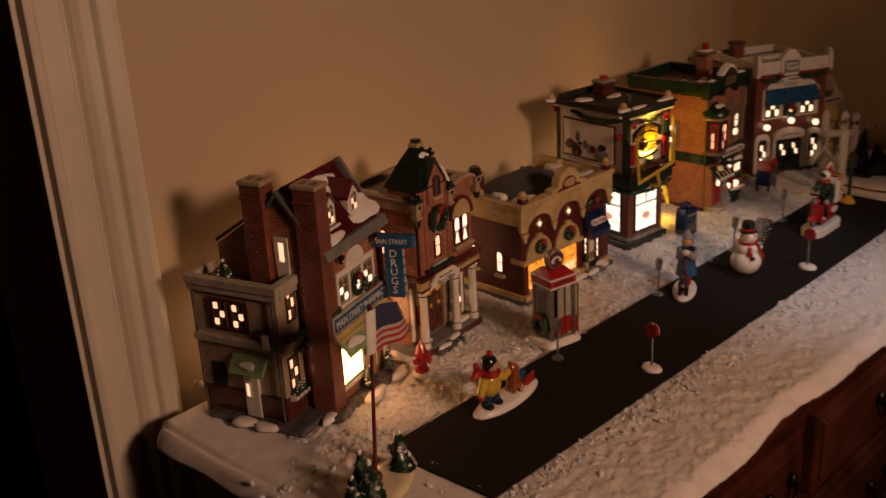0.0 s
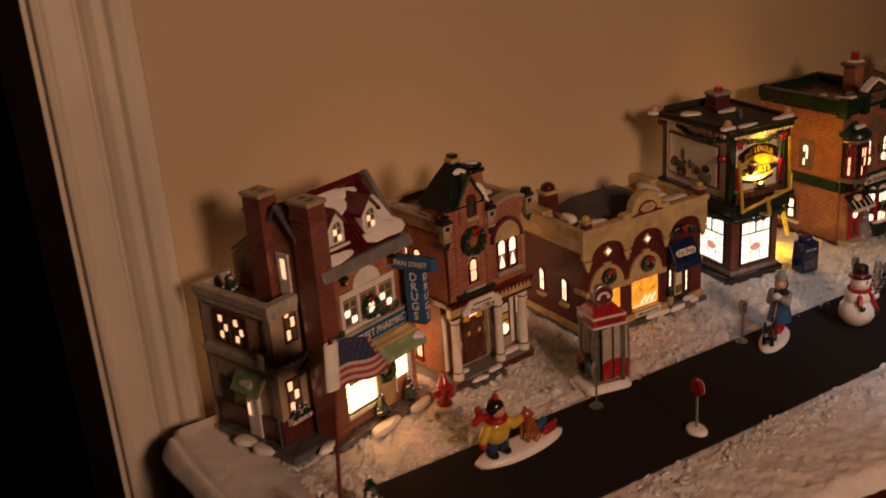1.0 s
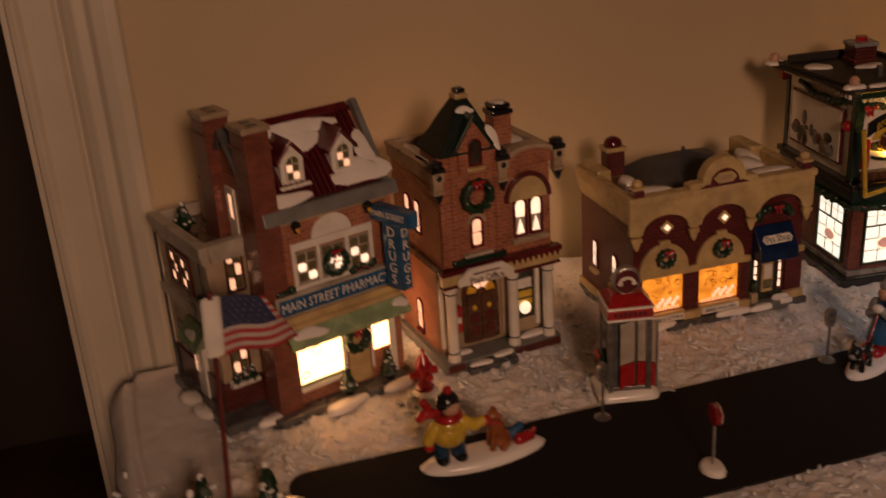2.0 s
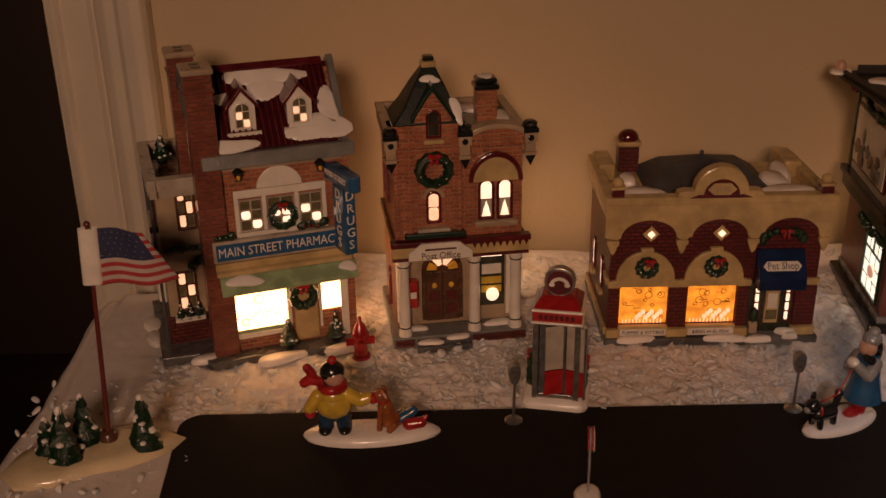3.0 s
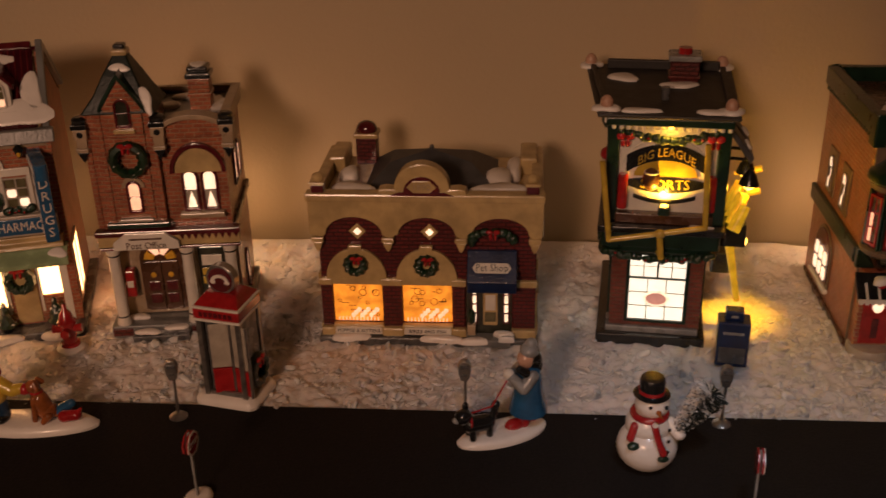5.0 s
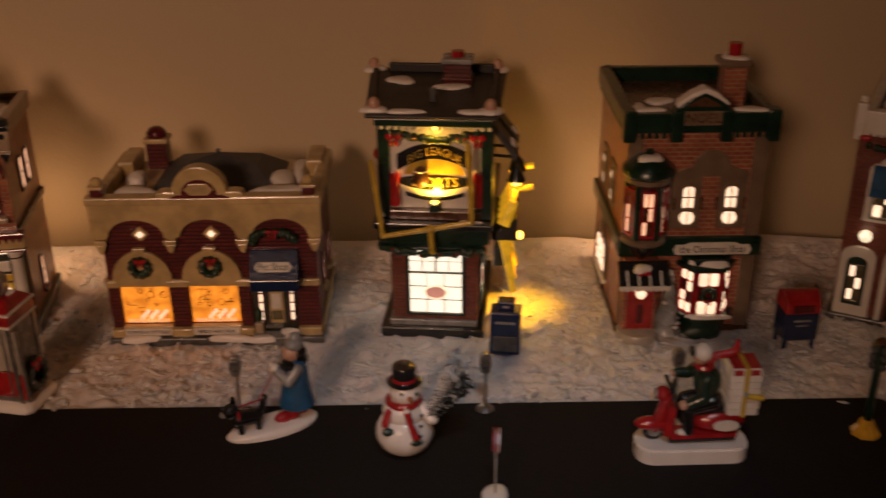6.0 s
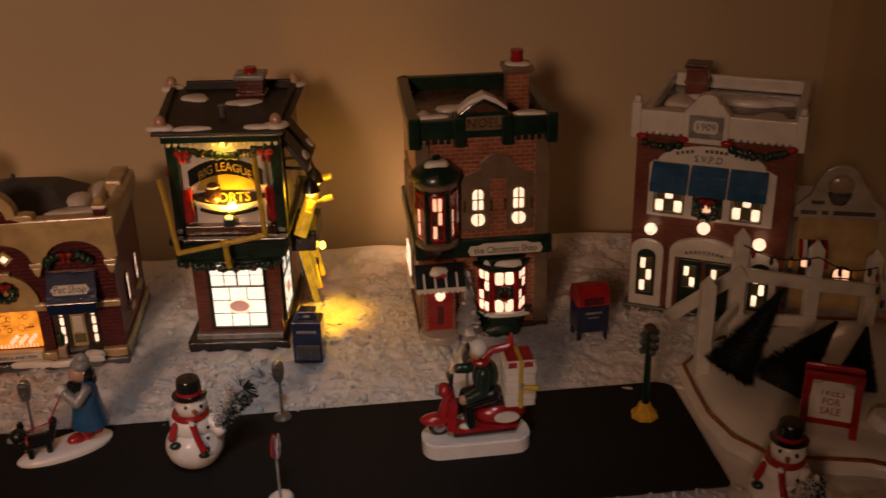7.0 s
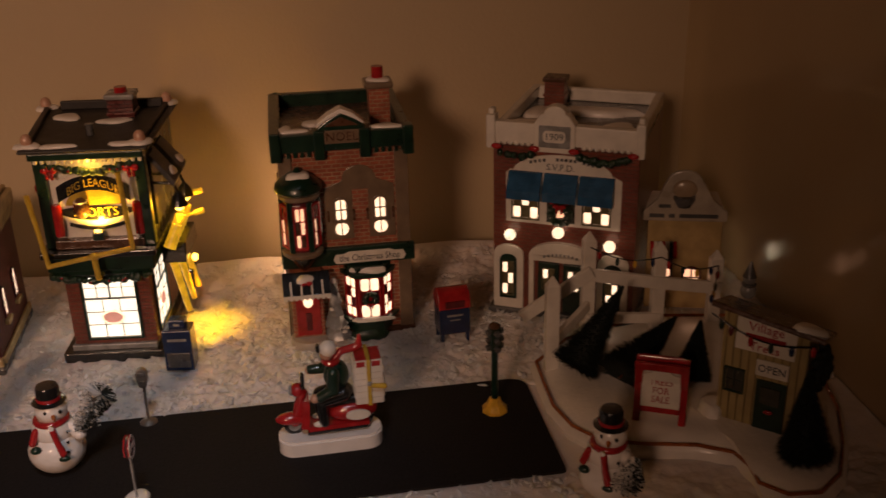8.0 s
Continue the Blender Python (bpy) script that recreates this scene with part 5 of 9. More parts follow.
    for px, py, rx, ry, sd in ((0.024, 0.016, 0.016, 0.009, 81), (0.125, 0.016, 0.020, 0.009, 82), (0.124, 0.040, 0.009, 0.016, 83), (0.134, 0.060, 0.006, 0.016, 84), (0.018, 0.045, 0.006, 0.012, 85)):
        snow_patch(h, px, py, rx, ry, EZ + 0.004, 0.009, None, sd, name="roof_snow")
    bm = bmesh.new()
    box(bm, 0.0175, 0.0325, 0.078, 0.092, EZ, 0.121)
    ch = part("chimney", bm, "brick_pet", h, "", None, bevel=0.0006)
    bx("chimney_cap", ch, "cream", (0.0160, 0.0340, 0.0765, 0.0935, 0.121, 0.1245), None, 0.0008)
    bm = bmesh.new()
    ball(bm, (0.025, 0.085, 0.1260), (0.0078, 0.0070, 0.0065), 0, 10)
    part("chimney_dome", bm, "maroon", ch, "", None, True)
    # diamonds
    for cx in (0.0285, 0.0775):
        bm = bmesh.new()
        prism(bm, [(cx - 0.0060, 0.0830), (cx, 0.0770), (cx + 0.0060, 0.0830), (cx, 0.0890)], -0.0016, 0.0)
        d = part("diamond_window", bm, "cream", h, "small diamond window in a cream frame", None, bevel=0.0005)
        bm = bmesh.new()
        prism(bm, [(cx - 0.0028, 0.0830), (cx, 0.0802), (cx + 0.0028, 0.0830), (cx, 0.0858)], -0.0022, -0.0012)
        part("pane", bm, "lit", d)
    # arches and display windows
    for k, cx in enumerate((0.0262, 0.0748)):
        bm = bmesh.new()
        prism(bm, [(cx + 0.0240, 0.0430), (cx + 0.0240, 0.0480), (cx + 0.0215, 0.0480)] + arc(cx, 0.0480, 0.0210, 0.0225, 0, 180, 16) + [(cx - 0.0215, 0.0480), (cx - 0.0240, 0.0480), (cx - 0.0240, 0.0430)], -0.0030, 0.0)
        part("arch", bm, "cream", h, "cream arch over the shop window", None, bevel=0.0008)
        bx("keystone", h, "cream", (cx - 0.0045, cx + 0.0045, -0.0038, 0.0, 0.0690, 0.0730), None, 0.0006)
        wreath(h, (cx, -0.0055, 0.0592), 0.0056, 0.0025, bow_at=75)
        bm = bmesh.new()
        box(bm, cx - 0.0170, cx + 0.0170, -0.0006, 0.0004, 0.0135, 0.0445)
        dw = part("display_window", bm, "lit_orange", h, "glowing orange shop display window")
        rnd2 = random.Random(k + 5)
        bm = bmesh.new()
        for j in range(11):
            ax, az = cx + rnd2.uniform(-0.014, 0.014), rnd2.uniform(0.018, 0.042)
            s = rnd2.choice((0.0012, 0.0018, 0.0026))
            ring(bm, (ax, -0.0008, az), s, 0.00022, 0, 12, 4)
        for j in range(6):
            ax, az = cx + rnd2.uniform(-0.013, 0.010), rnd2.uniform(0.017, 0.042)
            box(bm, ax, ax + rnd2.uniform(0.002, 0.006), -0.001, -0.0006, az, az + 0.0003)
        part("display_drawing", bm, "brown", dw)
        bm = bmesh.new()
        for j in range(9):
            ball(bm, (cx - 0.004 + j * 0.0021, -0.001, 0.0180 + (j % 3) * 0.0022), (0.0017, 0.0008, 0.0020), 0, 6)
        for j in range(12):
            box(bm, cx - 0.0145 + j * 0.0025, cx - 0.0138 + j * 0.0025, -0.0012, -0.0006, 0.0135, 0.0165)
        part("pet_display", bm, "lit_warm", dw)
        bx("window_ledge", h, "cream", (cx - 0.0180, cx + 0.0180, -0.0050, 0.0, 0.0045, 0.0125), None, 0.0010)
        bm = bmesh.new()
        prism(bm, rounded(cx - 0.0165, cx + 0.0165, 0.0055, 0.0108, (0.0012,) * 4, 3), -0.0060, -0.0045)
        sg = part("ledge_sign", bm, "white", h, "small white ledge sign")
        letters("PUPPIES & KITTENS" if k == 0 else "BIRDS AND FISH", sg, "slate", (cx, -0.0062, 0.0081), 0.0036)
    for x0, x1 in ((0.0005, 0.0085), (0.0435, 0.0570), (0.0925, 0.1010), (W - 0.016, W - 0.0005)):
        bx("pier", h, "brick_pet", (x0, x1, -0.0022, 0.0, 0.010, 0.0430))
        bx("pier_foot", h, "cream", (x0 - 0.0008, x1 + 0.0008, -0.0055, 0.0, 0.0, 0.0100), None, 0.0010)
        bx("pier_cap", h, "cream", (x0 - 0.0008, x1 + 0.0008, -0.0036, 0.0, 0.0425, 0.0475), None, 0.0008)
    # corner entrance
    bx("entrance_recess", h, "dusk", (0.1015, 0.1335, -0.0006, 0.0004, 0.004, 0.0445))
    bx("shop_door", h, "cream", (0.1135, 0.1235, -0.0018, 0.0, 0.012, 0.0425), None, 0.0005)
    bx("door_notice", h, "white", (0.1150, 0.1220, -0.0024, -0.0016, 0.024, 0.036), None, 0.0004)
    bx("door_glass", h, "olive", (0.1145, 0.1225, -0.0024, -0.0016, 0.015, 0.0225), None, 0.0003)
    for cx in (0.1075, 0.1295):
        window(h, cx, 0.014, 0.0034, 0.029, None, 1, 4, "all", "maroon", 0.0008, y=-0.0008, bar=0.0011)
    bm = bmesh.new()
    ball(bm, (0.1055, -0.004, 0.020), (0.0030, 0.003, 0.006), 0, 7)
    part("door_shrub", bm, "leaf", h, "", None, True)
    bx("door_pot", h, "tan", (0.1025, 0.1085, -0.006, -0.001, 0.005, 0.014), None, 0.0008)
    bm = bmesh.new()
    prism(bm, [(0.0, 0.0705), (-0.0030, 0.0705), (-0.0150, 0.0520), (-0.0150, 0.0440), (-0.0138, 0.0440), (-0.0138, 0.0510), (-0.0020, 0.0685), (0.0, 0.0685)], 0.1030, 0.1365, 0, "yz")
    prism(bm, [(-0.0015, 0.0690), (-0.0145, 0.0515), (-0.0145, 0.0440), (-0.0015, 0.0440)], 0.1030, 0.1040, 0, "yz")
    prism(bm, [(-0.0015, 0.0690), (-0.0145, 0.0515), (-0.0145, 0.0440), (-0.0015, 0.0440)], 0.1355, 0.1365, 0, "yz")
    aw = part("awning", bm, "navy", h, "glossy navy blue entrance awning", None, bevel=0.0006)
    af = slope_frame(-0.0150, 0.0520, -0.0030, 0.0705)
    bm = bmesh.new()
    prism(bm, [(0.1065, 0.010), (0.1090, 0.0065), (0.1305, 0.0065), (0.1330, 0.010), (0.1305, 0.0135), (0.1090, 0.0135)], 0.0002, 0.0016, 0, "xy")
    sb = part("name_board", bm, "white", aw, "white hexagonal name board", af, bevel=0.0003)
    letters("Pet Shop", sb, "slate", (0.1198, 0.0, 0.0), 0.0072, Matrix.Translation((0, 0.0100, 0.0017)) @ Matrix.Rotation(-math.pi / 2, 4, "X"), squash=0.85)
    garland(h, [(0.105, -0.0035, 0.077), (0.111, -0.0045, 0.083), (0.120, -0.005, 0.085), (0.130, -0.0045, 0.083), (0.137, -0.0035, 0.077)], 0.0036, seed=15, berries=False)
    bm = bmesh.new()
    for s in (-1, 1):
        ball(bm, (0.1205 + s * 0.0024, -0.0085, 0.0865), (0.0024, 0.0012, 0.0018), 0, 6)
        ball(bm, (0.1205 + s * 0.0015, -0.0085, 0.0830), (0.0012, 0.0012, 0.0026), 0, 6)
    part("bow", bm, "red", h, "", None, True)
    # base
    bx("base", h, "slate", (-0.002, W + 0.002, -0.0085, D, -0.003, 0.0040), None, 0.001)
    bx("step", h, "lslate", (0.1015, 0.1330, -0.0130, -0.002, 0.0, 0.0062), None, 0.001)
    for cx, cy, rx, ry, z, sd in ((0.020, -0.0075, 0.013, 0.004, 0.002, 91), (0.085, -0.0080, 0.014, 0.004, 0.002, 92), (0.108, -0.012, 0.010, 0.003, 0.003, 93), (0.128, -0.0075, 0.007, 0.003, 0.006, 94), (0.130, -0.0120, 0.006, 0.002, 0.005, 95)):
        snow_patch(h, cx, cy, rx, ry, z, 0.0042, None, sd, name="base_snow")
    cord_bulb(h, 0.030, 0.085, 0.045, BACK * 0.7)
    return h


pet_shop()


# ---- sports shop ----
def sports_shop():
    h = thing("sports_shop_house", 1.0150, 0.6675, 0, -6, "narrow lit ceramic sports shop with yellow goalposts", "model house")
    D = 0.114
    bm = bmesh.new()
    prism(bm, rounded(-0.001, 0.0735, -0.0025, D, (0.002,) * 4, 3), -0.003, 0.0065, 0, "xy")
    part("base", bm, "black", h, "dark wooden base slab", None, bevel=0.0012)
    bx("plinth", h, "grey", (0.0055, 0.0685, 0.0015, D - 0.002, 0.0062, 0.0110), None, 0.0008)
    lx0, lx1 = 0.0075, 0.0690
    bx("lower_wall", h, "brick_chim", (lx0, lx1, 0.004, 0.007, 0.010, 0.0700))
    lf, rf = left_face(lx0, D), right_face(lx1, 0.004)
    bx("lower_wall", h, "brick_chim", (0.0, D - 0.0075, 0.0, 0.003, 0.010, 0.0700), lf)
    bx("lower_wall", h, "brick_chim", (0.0035, D - 0.004, 0.0, 0.003, 0.010, 0.0700), rf)

    def shop_window(m, cx, y):
        w, z0, z1 = 0.0375, 0.0165, 0.0660
        bm = bmesh.new()
        box(bm, cx - w / 2 - 0.0022, cx - w / 2, y - 0.0018, y, z0 - 0.002, z1 + 0.002)
        box(bm, cx + w / 2, cx + w / 2 + 0.0022, y - 0.0018, y, z0 - 0.002, z1 + 0.002)
        box(bm, cx - w / 2, cx + w / 2, y - 0.0018, y, z0 - 0.002, z0)
        box(bm, cx - w / 2, cx + w / 2, y - 0.0018, y, z1, z1 + 0.002)
        box(bm, cx - w / 2, cx + w / 2, y - 0.0018, y, 0.0480, 0.0492)
        box(bm, cx - 0.0005, cx + 0.0005, y - 0.0018, y, 0.0492, z1)
        win = part("shop_window", bm, "green", h, "tall frosted shop window with dark green bars", m, bevel=0.0003)
        gaps = [(cx - w / 2, cx - 0.0005, 0.0492, z1), (cx + 0.0005, cx + w / 2, 0.0492, z1)]
        gaps += [(cx - w / 2 + w * i / 3, cx - w / 2 + w * (i + 1) / 3, z0 + 0.0315 * j / 3, z0 + 0.0315 * (j + 1) / 3) for i in range(3) for j in range(3)]
        for a, b, c, d in gaps:
            pb = bmesh.new()
            box(pb, a + 0.0002, b - 0.0002, y - 0.0006, y + 0.0002, c + 0.0002, d - 0.0002)
            part("pane", pb, "lit_white", win)
        bm = bmesh.new()
        for a, b, c, d in ((cx - w / 2, cx + w / 2, 0.0572, 0.0575),):
            box(bm, a, b, y - 0.0009, y, c, d)
        for s in (-1, 1):
            box(bm, cx + s * w / 4 - 0.0003, cx + s * w / 4 + 0.0003, y - 0.0009, y, 0.0492, z1)
            box(bm, cx + s * w / 6 - 0.0003, cx + s * w / 6 + 0.0003, y - 0.0009, y, z0, 0.0480)
            box(bm, cx - w / 2, cx + w / 2, y - 0.00085, y, 0.03225 + s * 0.00525 - 0.0003, 0.03225 + s * 0.00525 + 0.0003)
        part("glazing_bar", bm, "olive", win)
        bm = bmesh.new()
        prism(bm, [(cx + 0.0002 + 0.0090 * math.cos(k * 0.349), 0.0330 + 0.0062 * math.sin(k * 0.349)) for k in range(18)], y - 0.0011, y - 0.0005)
        st = part("oval_sticker", bm, "lit_globe", win, "pink oval window sticker")
        bm = bmesh.new()
        prism(bm, [(cx + 0.0070 * math.cos(k * 0.349), 0.0330 + 0.0044 * math.sin(k * 0.349)) for k in range(18)], y - 0.0014, y - 0.0010)
        box(bm, cx - 0.005, cx + 0.005, y - 0.0016, y - 0.0013, 0.0300, 0.0306)
        part("sticker_print", bm, "lit_rose", win)

    shop_window(None, 0.0388, 0.004)
    shop_window(lf, D - 0.034, 0.0)
    shop_window(rf, 0.030, 0.0)
    # belt
    bm = bmesh.new()
    prism(bm, rounded(0.0035, 0.0730, -0.0005, D, (0.002,) * 4, 3), 0.0690, 0.0745, 0, "xy")
    prism(bm, rounded(-0.0005, 0.0770, -0.0050, D + 0.001, (0.002,) * 4, 3), 0.0745, 0.0860, 0, "xy")
    part("belt", bm, "green", h, "dark green belt between the storeys", None, bevel=0.0014)
    bm = bmesh.new()
    prism(bm, rounded(-0.003, 0.0795, -0.0080, D + 0.002, (0.002,) * 4, 3), 0.0860, 0.0905, 0, "xy")
    part("ledge", bm, "black", h, "", None, bevel=0.0012)
    snow_patch(h, 0.064, -0.003, 0.008, 0.002, 0.0905, 0.0012, None, 101)
    garland(h, [(0.004, -0.004, 0.071), (0.020, -0.005, 0.068), (0.038, -0.005, 0.067), (0.056, -0.005, 0.068), (0.074, -0.004, 0.071)], 0.003, seed=18, berries=True)
    garland(h, [(0.002, -0.003, 0.070), (0.0, 0.03, 0.069), (0.0, 0.06, 0.070)], 0.003, seed=19)
    # upper storey
    ux0, ux1, UZ = 0.0035, 0.0755, 0.158
    bx("upper_wall", h, "white", (ux0, ux1, 0.006, 0.009, 0.0905, UZ))
    lu, ru = left_face(ux0, D), right_face(ux1, 0.006)
    bx("upper_wall", h, "white", (0.0, D - 0.0095, 0.0, 0.003, 0.0905, UZ), lu)
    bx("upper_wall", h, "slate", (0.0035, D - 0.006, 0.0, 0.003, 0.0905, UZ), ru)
    for x in (ux0 + 0.001, ux1 - 0.001):
        bx("corner_post", h, "green", (x - 0.004, x + 0.004, 0.0015, 0.0085, 0.0905, UZ), None, 0.001)
    bx("corner_post", h, "green", (0.0, 0.006, -0.0015, 0.002, 0.0905, UZ), lu, 0.001)
    # front sign
    bx("sign_floor", h, "brown", (0.008, 0.0710, -0.001, 0.006, 0.0905, 0.0975), None, 0.0008)
    bm = bmesh.new()
    prism(bm, [(0.0390 + 0.0285 * math.cos(k * 0.2618), 0.1250 + 0.0235 * math.sin(k * 0.2618)) for k in range(24)], 0.0046, 0.0060)
    sg = part("round_sign", bm, "white", h, "pale oval sign with dark lettered bands and a yellow sun")
    bm = bmesh.new()
    prism(bm, arc(0.0390, 0.1225, 0.0205, 0.0125, 0, 180, 16), 0.0038, 0.0046)
    part("sign_sun", bm, "yellow", sg)
    bm = bmesh.new()
    xs = [float(x) for x in np.linspace(-0.0200, 0.0200, 11)]
    band(bm, [(0.0390 + x, 0.1035 + 9.0 * x * x) for x in xs], [(0.0390 + x, 0.1062 + 9.0 * x * x) for x in xs], 0.0034, 0.0046)
    part("sign_band", bm, "black", sg)
    for zc, low, high in ((0.1395, -14.0, -13.0), (0.1165, 8.0, -4.0)):
        bm = bmesh.new()
        xs = [float(x) for x in np.linspace(-0.0255, 0.0255, 13)]
        inner = [(0.0390 + x, zc - 0.0056 + low * x * x) for x in xs]
        outer = [(0.0390 + x, zc + 0.0056 + high * x * x) for x in xs]
        band(bm, inner, outer, 0.0034, 0.0046)
        part("sign_band", bm, "black", sg)
    letters("BIG LEAGUE", sg, "yellow", (0.0390, 0.0032, 0.1393), 0.0085, squash=0.80, arch=13.5)
    letters("SPORTS", sg, "yellow", (0.0390, 0.0032, 0.1168), 0.0098, squash=0.95, arch=-2.0)
    bm = bmesh.new()
    ball(bm, (0.0300, 0.0010, 0.1215), (0.0058, 0.0045, 0.0080), 0, 10)
    fb = part("football", bm, "brown", h, "brown football on the sign", None, True)
    bm = bmesh.new()
    ring(bm, (0.0300, 0.0010, 0.1265), 0.0046, 0.0006, 0, 16, 5, "z")
    part("stripe", bm, "white", fb, "", None, True)
    bm = bmesh.new()
    box(bm, 0.0355, 0.0430, -0.0035, 0.001, 0.0975, 0.1035)
    sl = part("sign_lamp", bm, "green", h, "small yellow sign lamp", None, bevel=0.0008)
    bm = bmesh.new()
    ball(bm, (0.0393, -0.0012, 0.1042), (0.0026, 0.0016, 0.0014), 0, 8)
    part("bulb", bm, "lit_yellow", sl)
    throw = lamp("sign_bulb", "SPOT", h.matrix_basis @ Vector((0.0393, -0.0060, 0.1065)), YELLOW * 1.5, (1.0, 0.50, 0.04), 0.002, h.matrix_basis @ Vector((0.0393, 0.0060, 0.1240)))
    throw.data.spot_size, throw.data.spot_blend = radians(135), 0.6
    bm = bmesh.new()
    cyl(bm, (0.0393, 0.001, 0.1575), (0.0393, 0.003, 0.1575), 0.0022, None, 8)
    part("bulb", bm, "lit_yellow", h)
    lamp("eave_bulb", "POINT", h.matrix_basis @ Vector((0.0393, -0.0030, 0.1540)), YELLOW * 0.05, (1.0, 0.50, 0.04), 0.002)
    for x in (0.0120, 0.0685):
        bm = bmesh.new()
        lathe(bm, [(0.0034, 0.0), (0.0036, 0.002), (0.0034, 0.022), (0.0028, 0.024)], (x, 0.002, 0.1005), 12)
        part("red_post", bm, "red", h, "", None, True)
        bm = bmesh.new()
        for s in (-1, 1):
            ball(bm, (x + s * 0.0028, 0.000, 0.1505), (0.0030, 0.0016, 0.0026), 0, 6)
            ball(bm, (x + s * 0.0016, 0.000, 0.1462), (0.0014, 0.0014, 0.0030), 0, 6)
        part("bow", bm, "red", h, "red corner bow", None, True)
    garland(h, [(0.010, 0.001, 0.1535), (0.024, 0.0, 0.1500), (0.039, 0.0, 0.1485), (0.054, 0.0, 0.1500), (0.070, 0.001, 0.1535)], 0.0030, seed=21)
    garland(h, [(0.002, 0.010, 0.154), (-0.001, 0.035, 0.149), (-0.001, 0.065, 0.149), (0.001, 0.088, 0.154)], 0.003, seed=22)
    # left billboard: framed picture of plain shapes
    bx("picture_frame", h, "maroon", (0.012, D - 0.020, -0.0022, 0.0, 0.0985, 0.1450), lu, 0.0008)
    bx("picture", h, "white", (0.014, D - 0.022, -0.0027, -0.002, 0.1005, 0.1430), lu, 0.0002, "pale framed picture with grey shapes")
    rnd2 = random.Random(4)
    for k in range(20):
        bm = bmesh.new()
        ball(bm, (0.019 + rnd2.uniform(0, 0.066), -0.0027 - 0.00002 * k, 0.1055 + abs(rnd2.gauss(0, 0.011))), (rnd2.uniform(0.003, 0.009), 0.0004, rnd2.uniform(0.002, 0.007)), 0, 7)
        part("picture_shape", bm, rnd2.choice(("grey", "black", "slate", "taupe", "maroon")), h, "", lu, True)
    bm = bmesh.new()
    ball(bm, (D - 0.012, -0.003, 0.1340), 0.0045, 0, 8)
    part("red_ornament", bm, "red", h, "", lu, True)
    bm = bmesh.new()
    ball(bm, (0.0, -0.003, 0.1530), 0.0045, 0, 8)
    part("red_ornament", bm, "red", h, "", lu, True)
    # right-hand side
    bx("shutter", h, "black", (0.012, 0.040, -0.003, 0.0, 0.100, 0.150), ru, 0.0008)
    for y0, z0 in ((0.016, 0.1130), (0.042, 0.1110)):
        bm = bmesh.new()
        pts = [(y0, 0.0, z0 + 0.018), (y0, -0.016, z0 + 0.017), (y0, -0.0185, z0 + 0.010)]
        for a, b in zip(pts, pts[1:]):
            cyl(bm, a, b, 0.0012, None, 8)
        lathe(bm, [(0.0016, 0.010), (0.0045, 0.0065), (0.0068, 0.0), (0.0060, 0.0005), (0.0030, 0.006)], (y0, -0.0185, z0), 14)
        lp = part("gooseneck_lamp", bm, "black", h, "black gooseneck lamp with a yellow bulb", ru, True)
        bm = bmesh.new()
        ball(bm, (y0, -0.0185, z0 + 0.0005), (0.0042, 0.0042, 0.0046), 0, 8)
        part("bulb", bm, "lit_yellow", lp, "", None, True)
        at = h.matrix_basis @ ru @ Vector((y0, -0.0195, z0 - 0.0062))
        lamp("gooseneck_bulb", "POINT", at, YELLOW * 0.30, (1.0, 0.50, 0.02), 0.002)
    bm = bmesh.new()
    ball(bm, (0.034, -0.0215, 0.0630), (0.0024, 0.0024, 0.0032), 0, 8)
    part("awning_bulb", bm, "lit_yellow", h, "small amber bulb under the side awning", ru, True)
    at = h.matrix_basis @ ru @ Vector((0.034, -0.0225, 0.0590))
    low = lamp("awning_bulb_light", "SPOT", at, YELLOW * 3.0, (1.0, 0.46, 0.01), 0.002, at + Vector((-0.004, 0.010, -0.1)))
    low.data.spot_size, low.data.spot_blend = radians(78), 1.0
    # Rack and bats glow by themselves, in place of the gooseneck bulbs' light.
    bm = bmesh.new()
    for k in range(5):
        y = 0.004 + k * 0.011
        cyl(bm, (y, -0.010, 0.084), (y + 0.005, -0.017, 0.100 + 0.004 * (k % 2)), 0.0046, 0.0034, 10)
    part("racket_rack", bm, "lit_amber", h, "amber translucent sports gear rack, lamplight added as its own glow", ru, True)
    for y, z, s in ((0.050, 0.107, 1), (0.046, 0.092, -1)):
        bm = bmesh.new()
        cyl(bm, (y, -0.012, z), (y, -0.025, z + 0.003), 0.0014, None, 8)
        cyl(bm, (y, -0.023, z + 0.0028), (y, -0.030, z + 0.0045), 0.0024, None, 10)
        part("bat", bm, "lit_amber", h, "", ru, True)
    bm = bmesh.new()
    prism(bm, [(0.010, 0.0690), (0.060, 0.0690), (0.056, 0.0840), (0.014, 0.0840)], -0.020, -0.002)
    part("side_awning", bm, "black", h, "", ru, bevel=0.001)
    # Poles carry the same emission in place of lamplight.
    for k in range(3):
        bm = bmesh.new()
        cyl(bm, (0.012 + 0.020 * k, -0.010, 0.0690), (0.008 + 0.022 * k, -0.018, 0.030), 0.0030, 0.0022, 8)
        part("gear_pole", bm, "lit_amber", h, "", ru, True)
    for y0 in (0.010, 0.038):
        bm = bmesh.new()
        prism(bm, [(0.0, 0.1530), (-0.003, 0.1545), (-0.0195, 0.1330), (-0.0175, 0.1285)], y0, y0 + 0.020, 0, "yz")
        sb = part("side_hood", bm, "roof_slate", h, "dark slanted hood dusted with snow", ru, bevel=0.0008)
        snow_patch(sb, y0 + 0.012, 0.006, 0.005, 0.004, 0.0, 0.0016, slope_frame(-0.0195, 0.1332, -0.003, 0.1547), int(y0 * 1000) + 3)
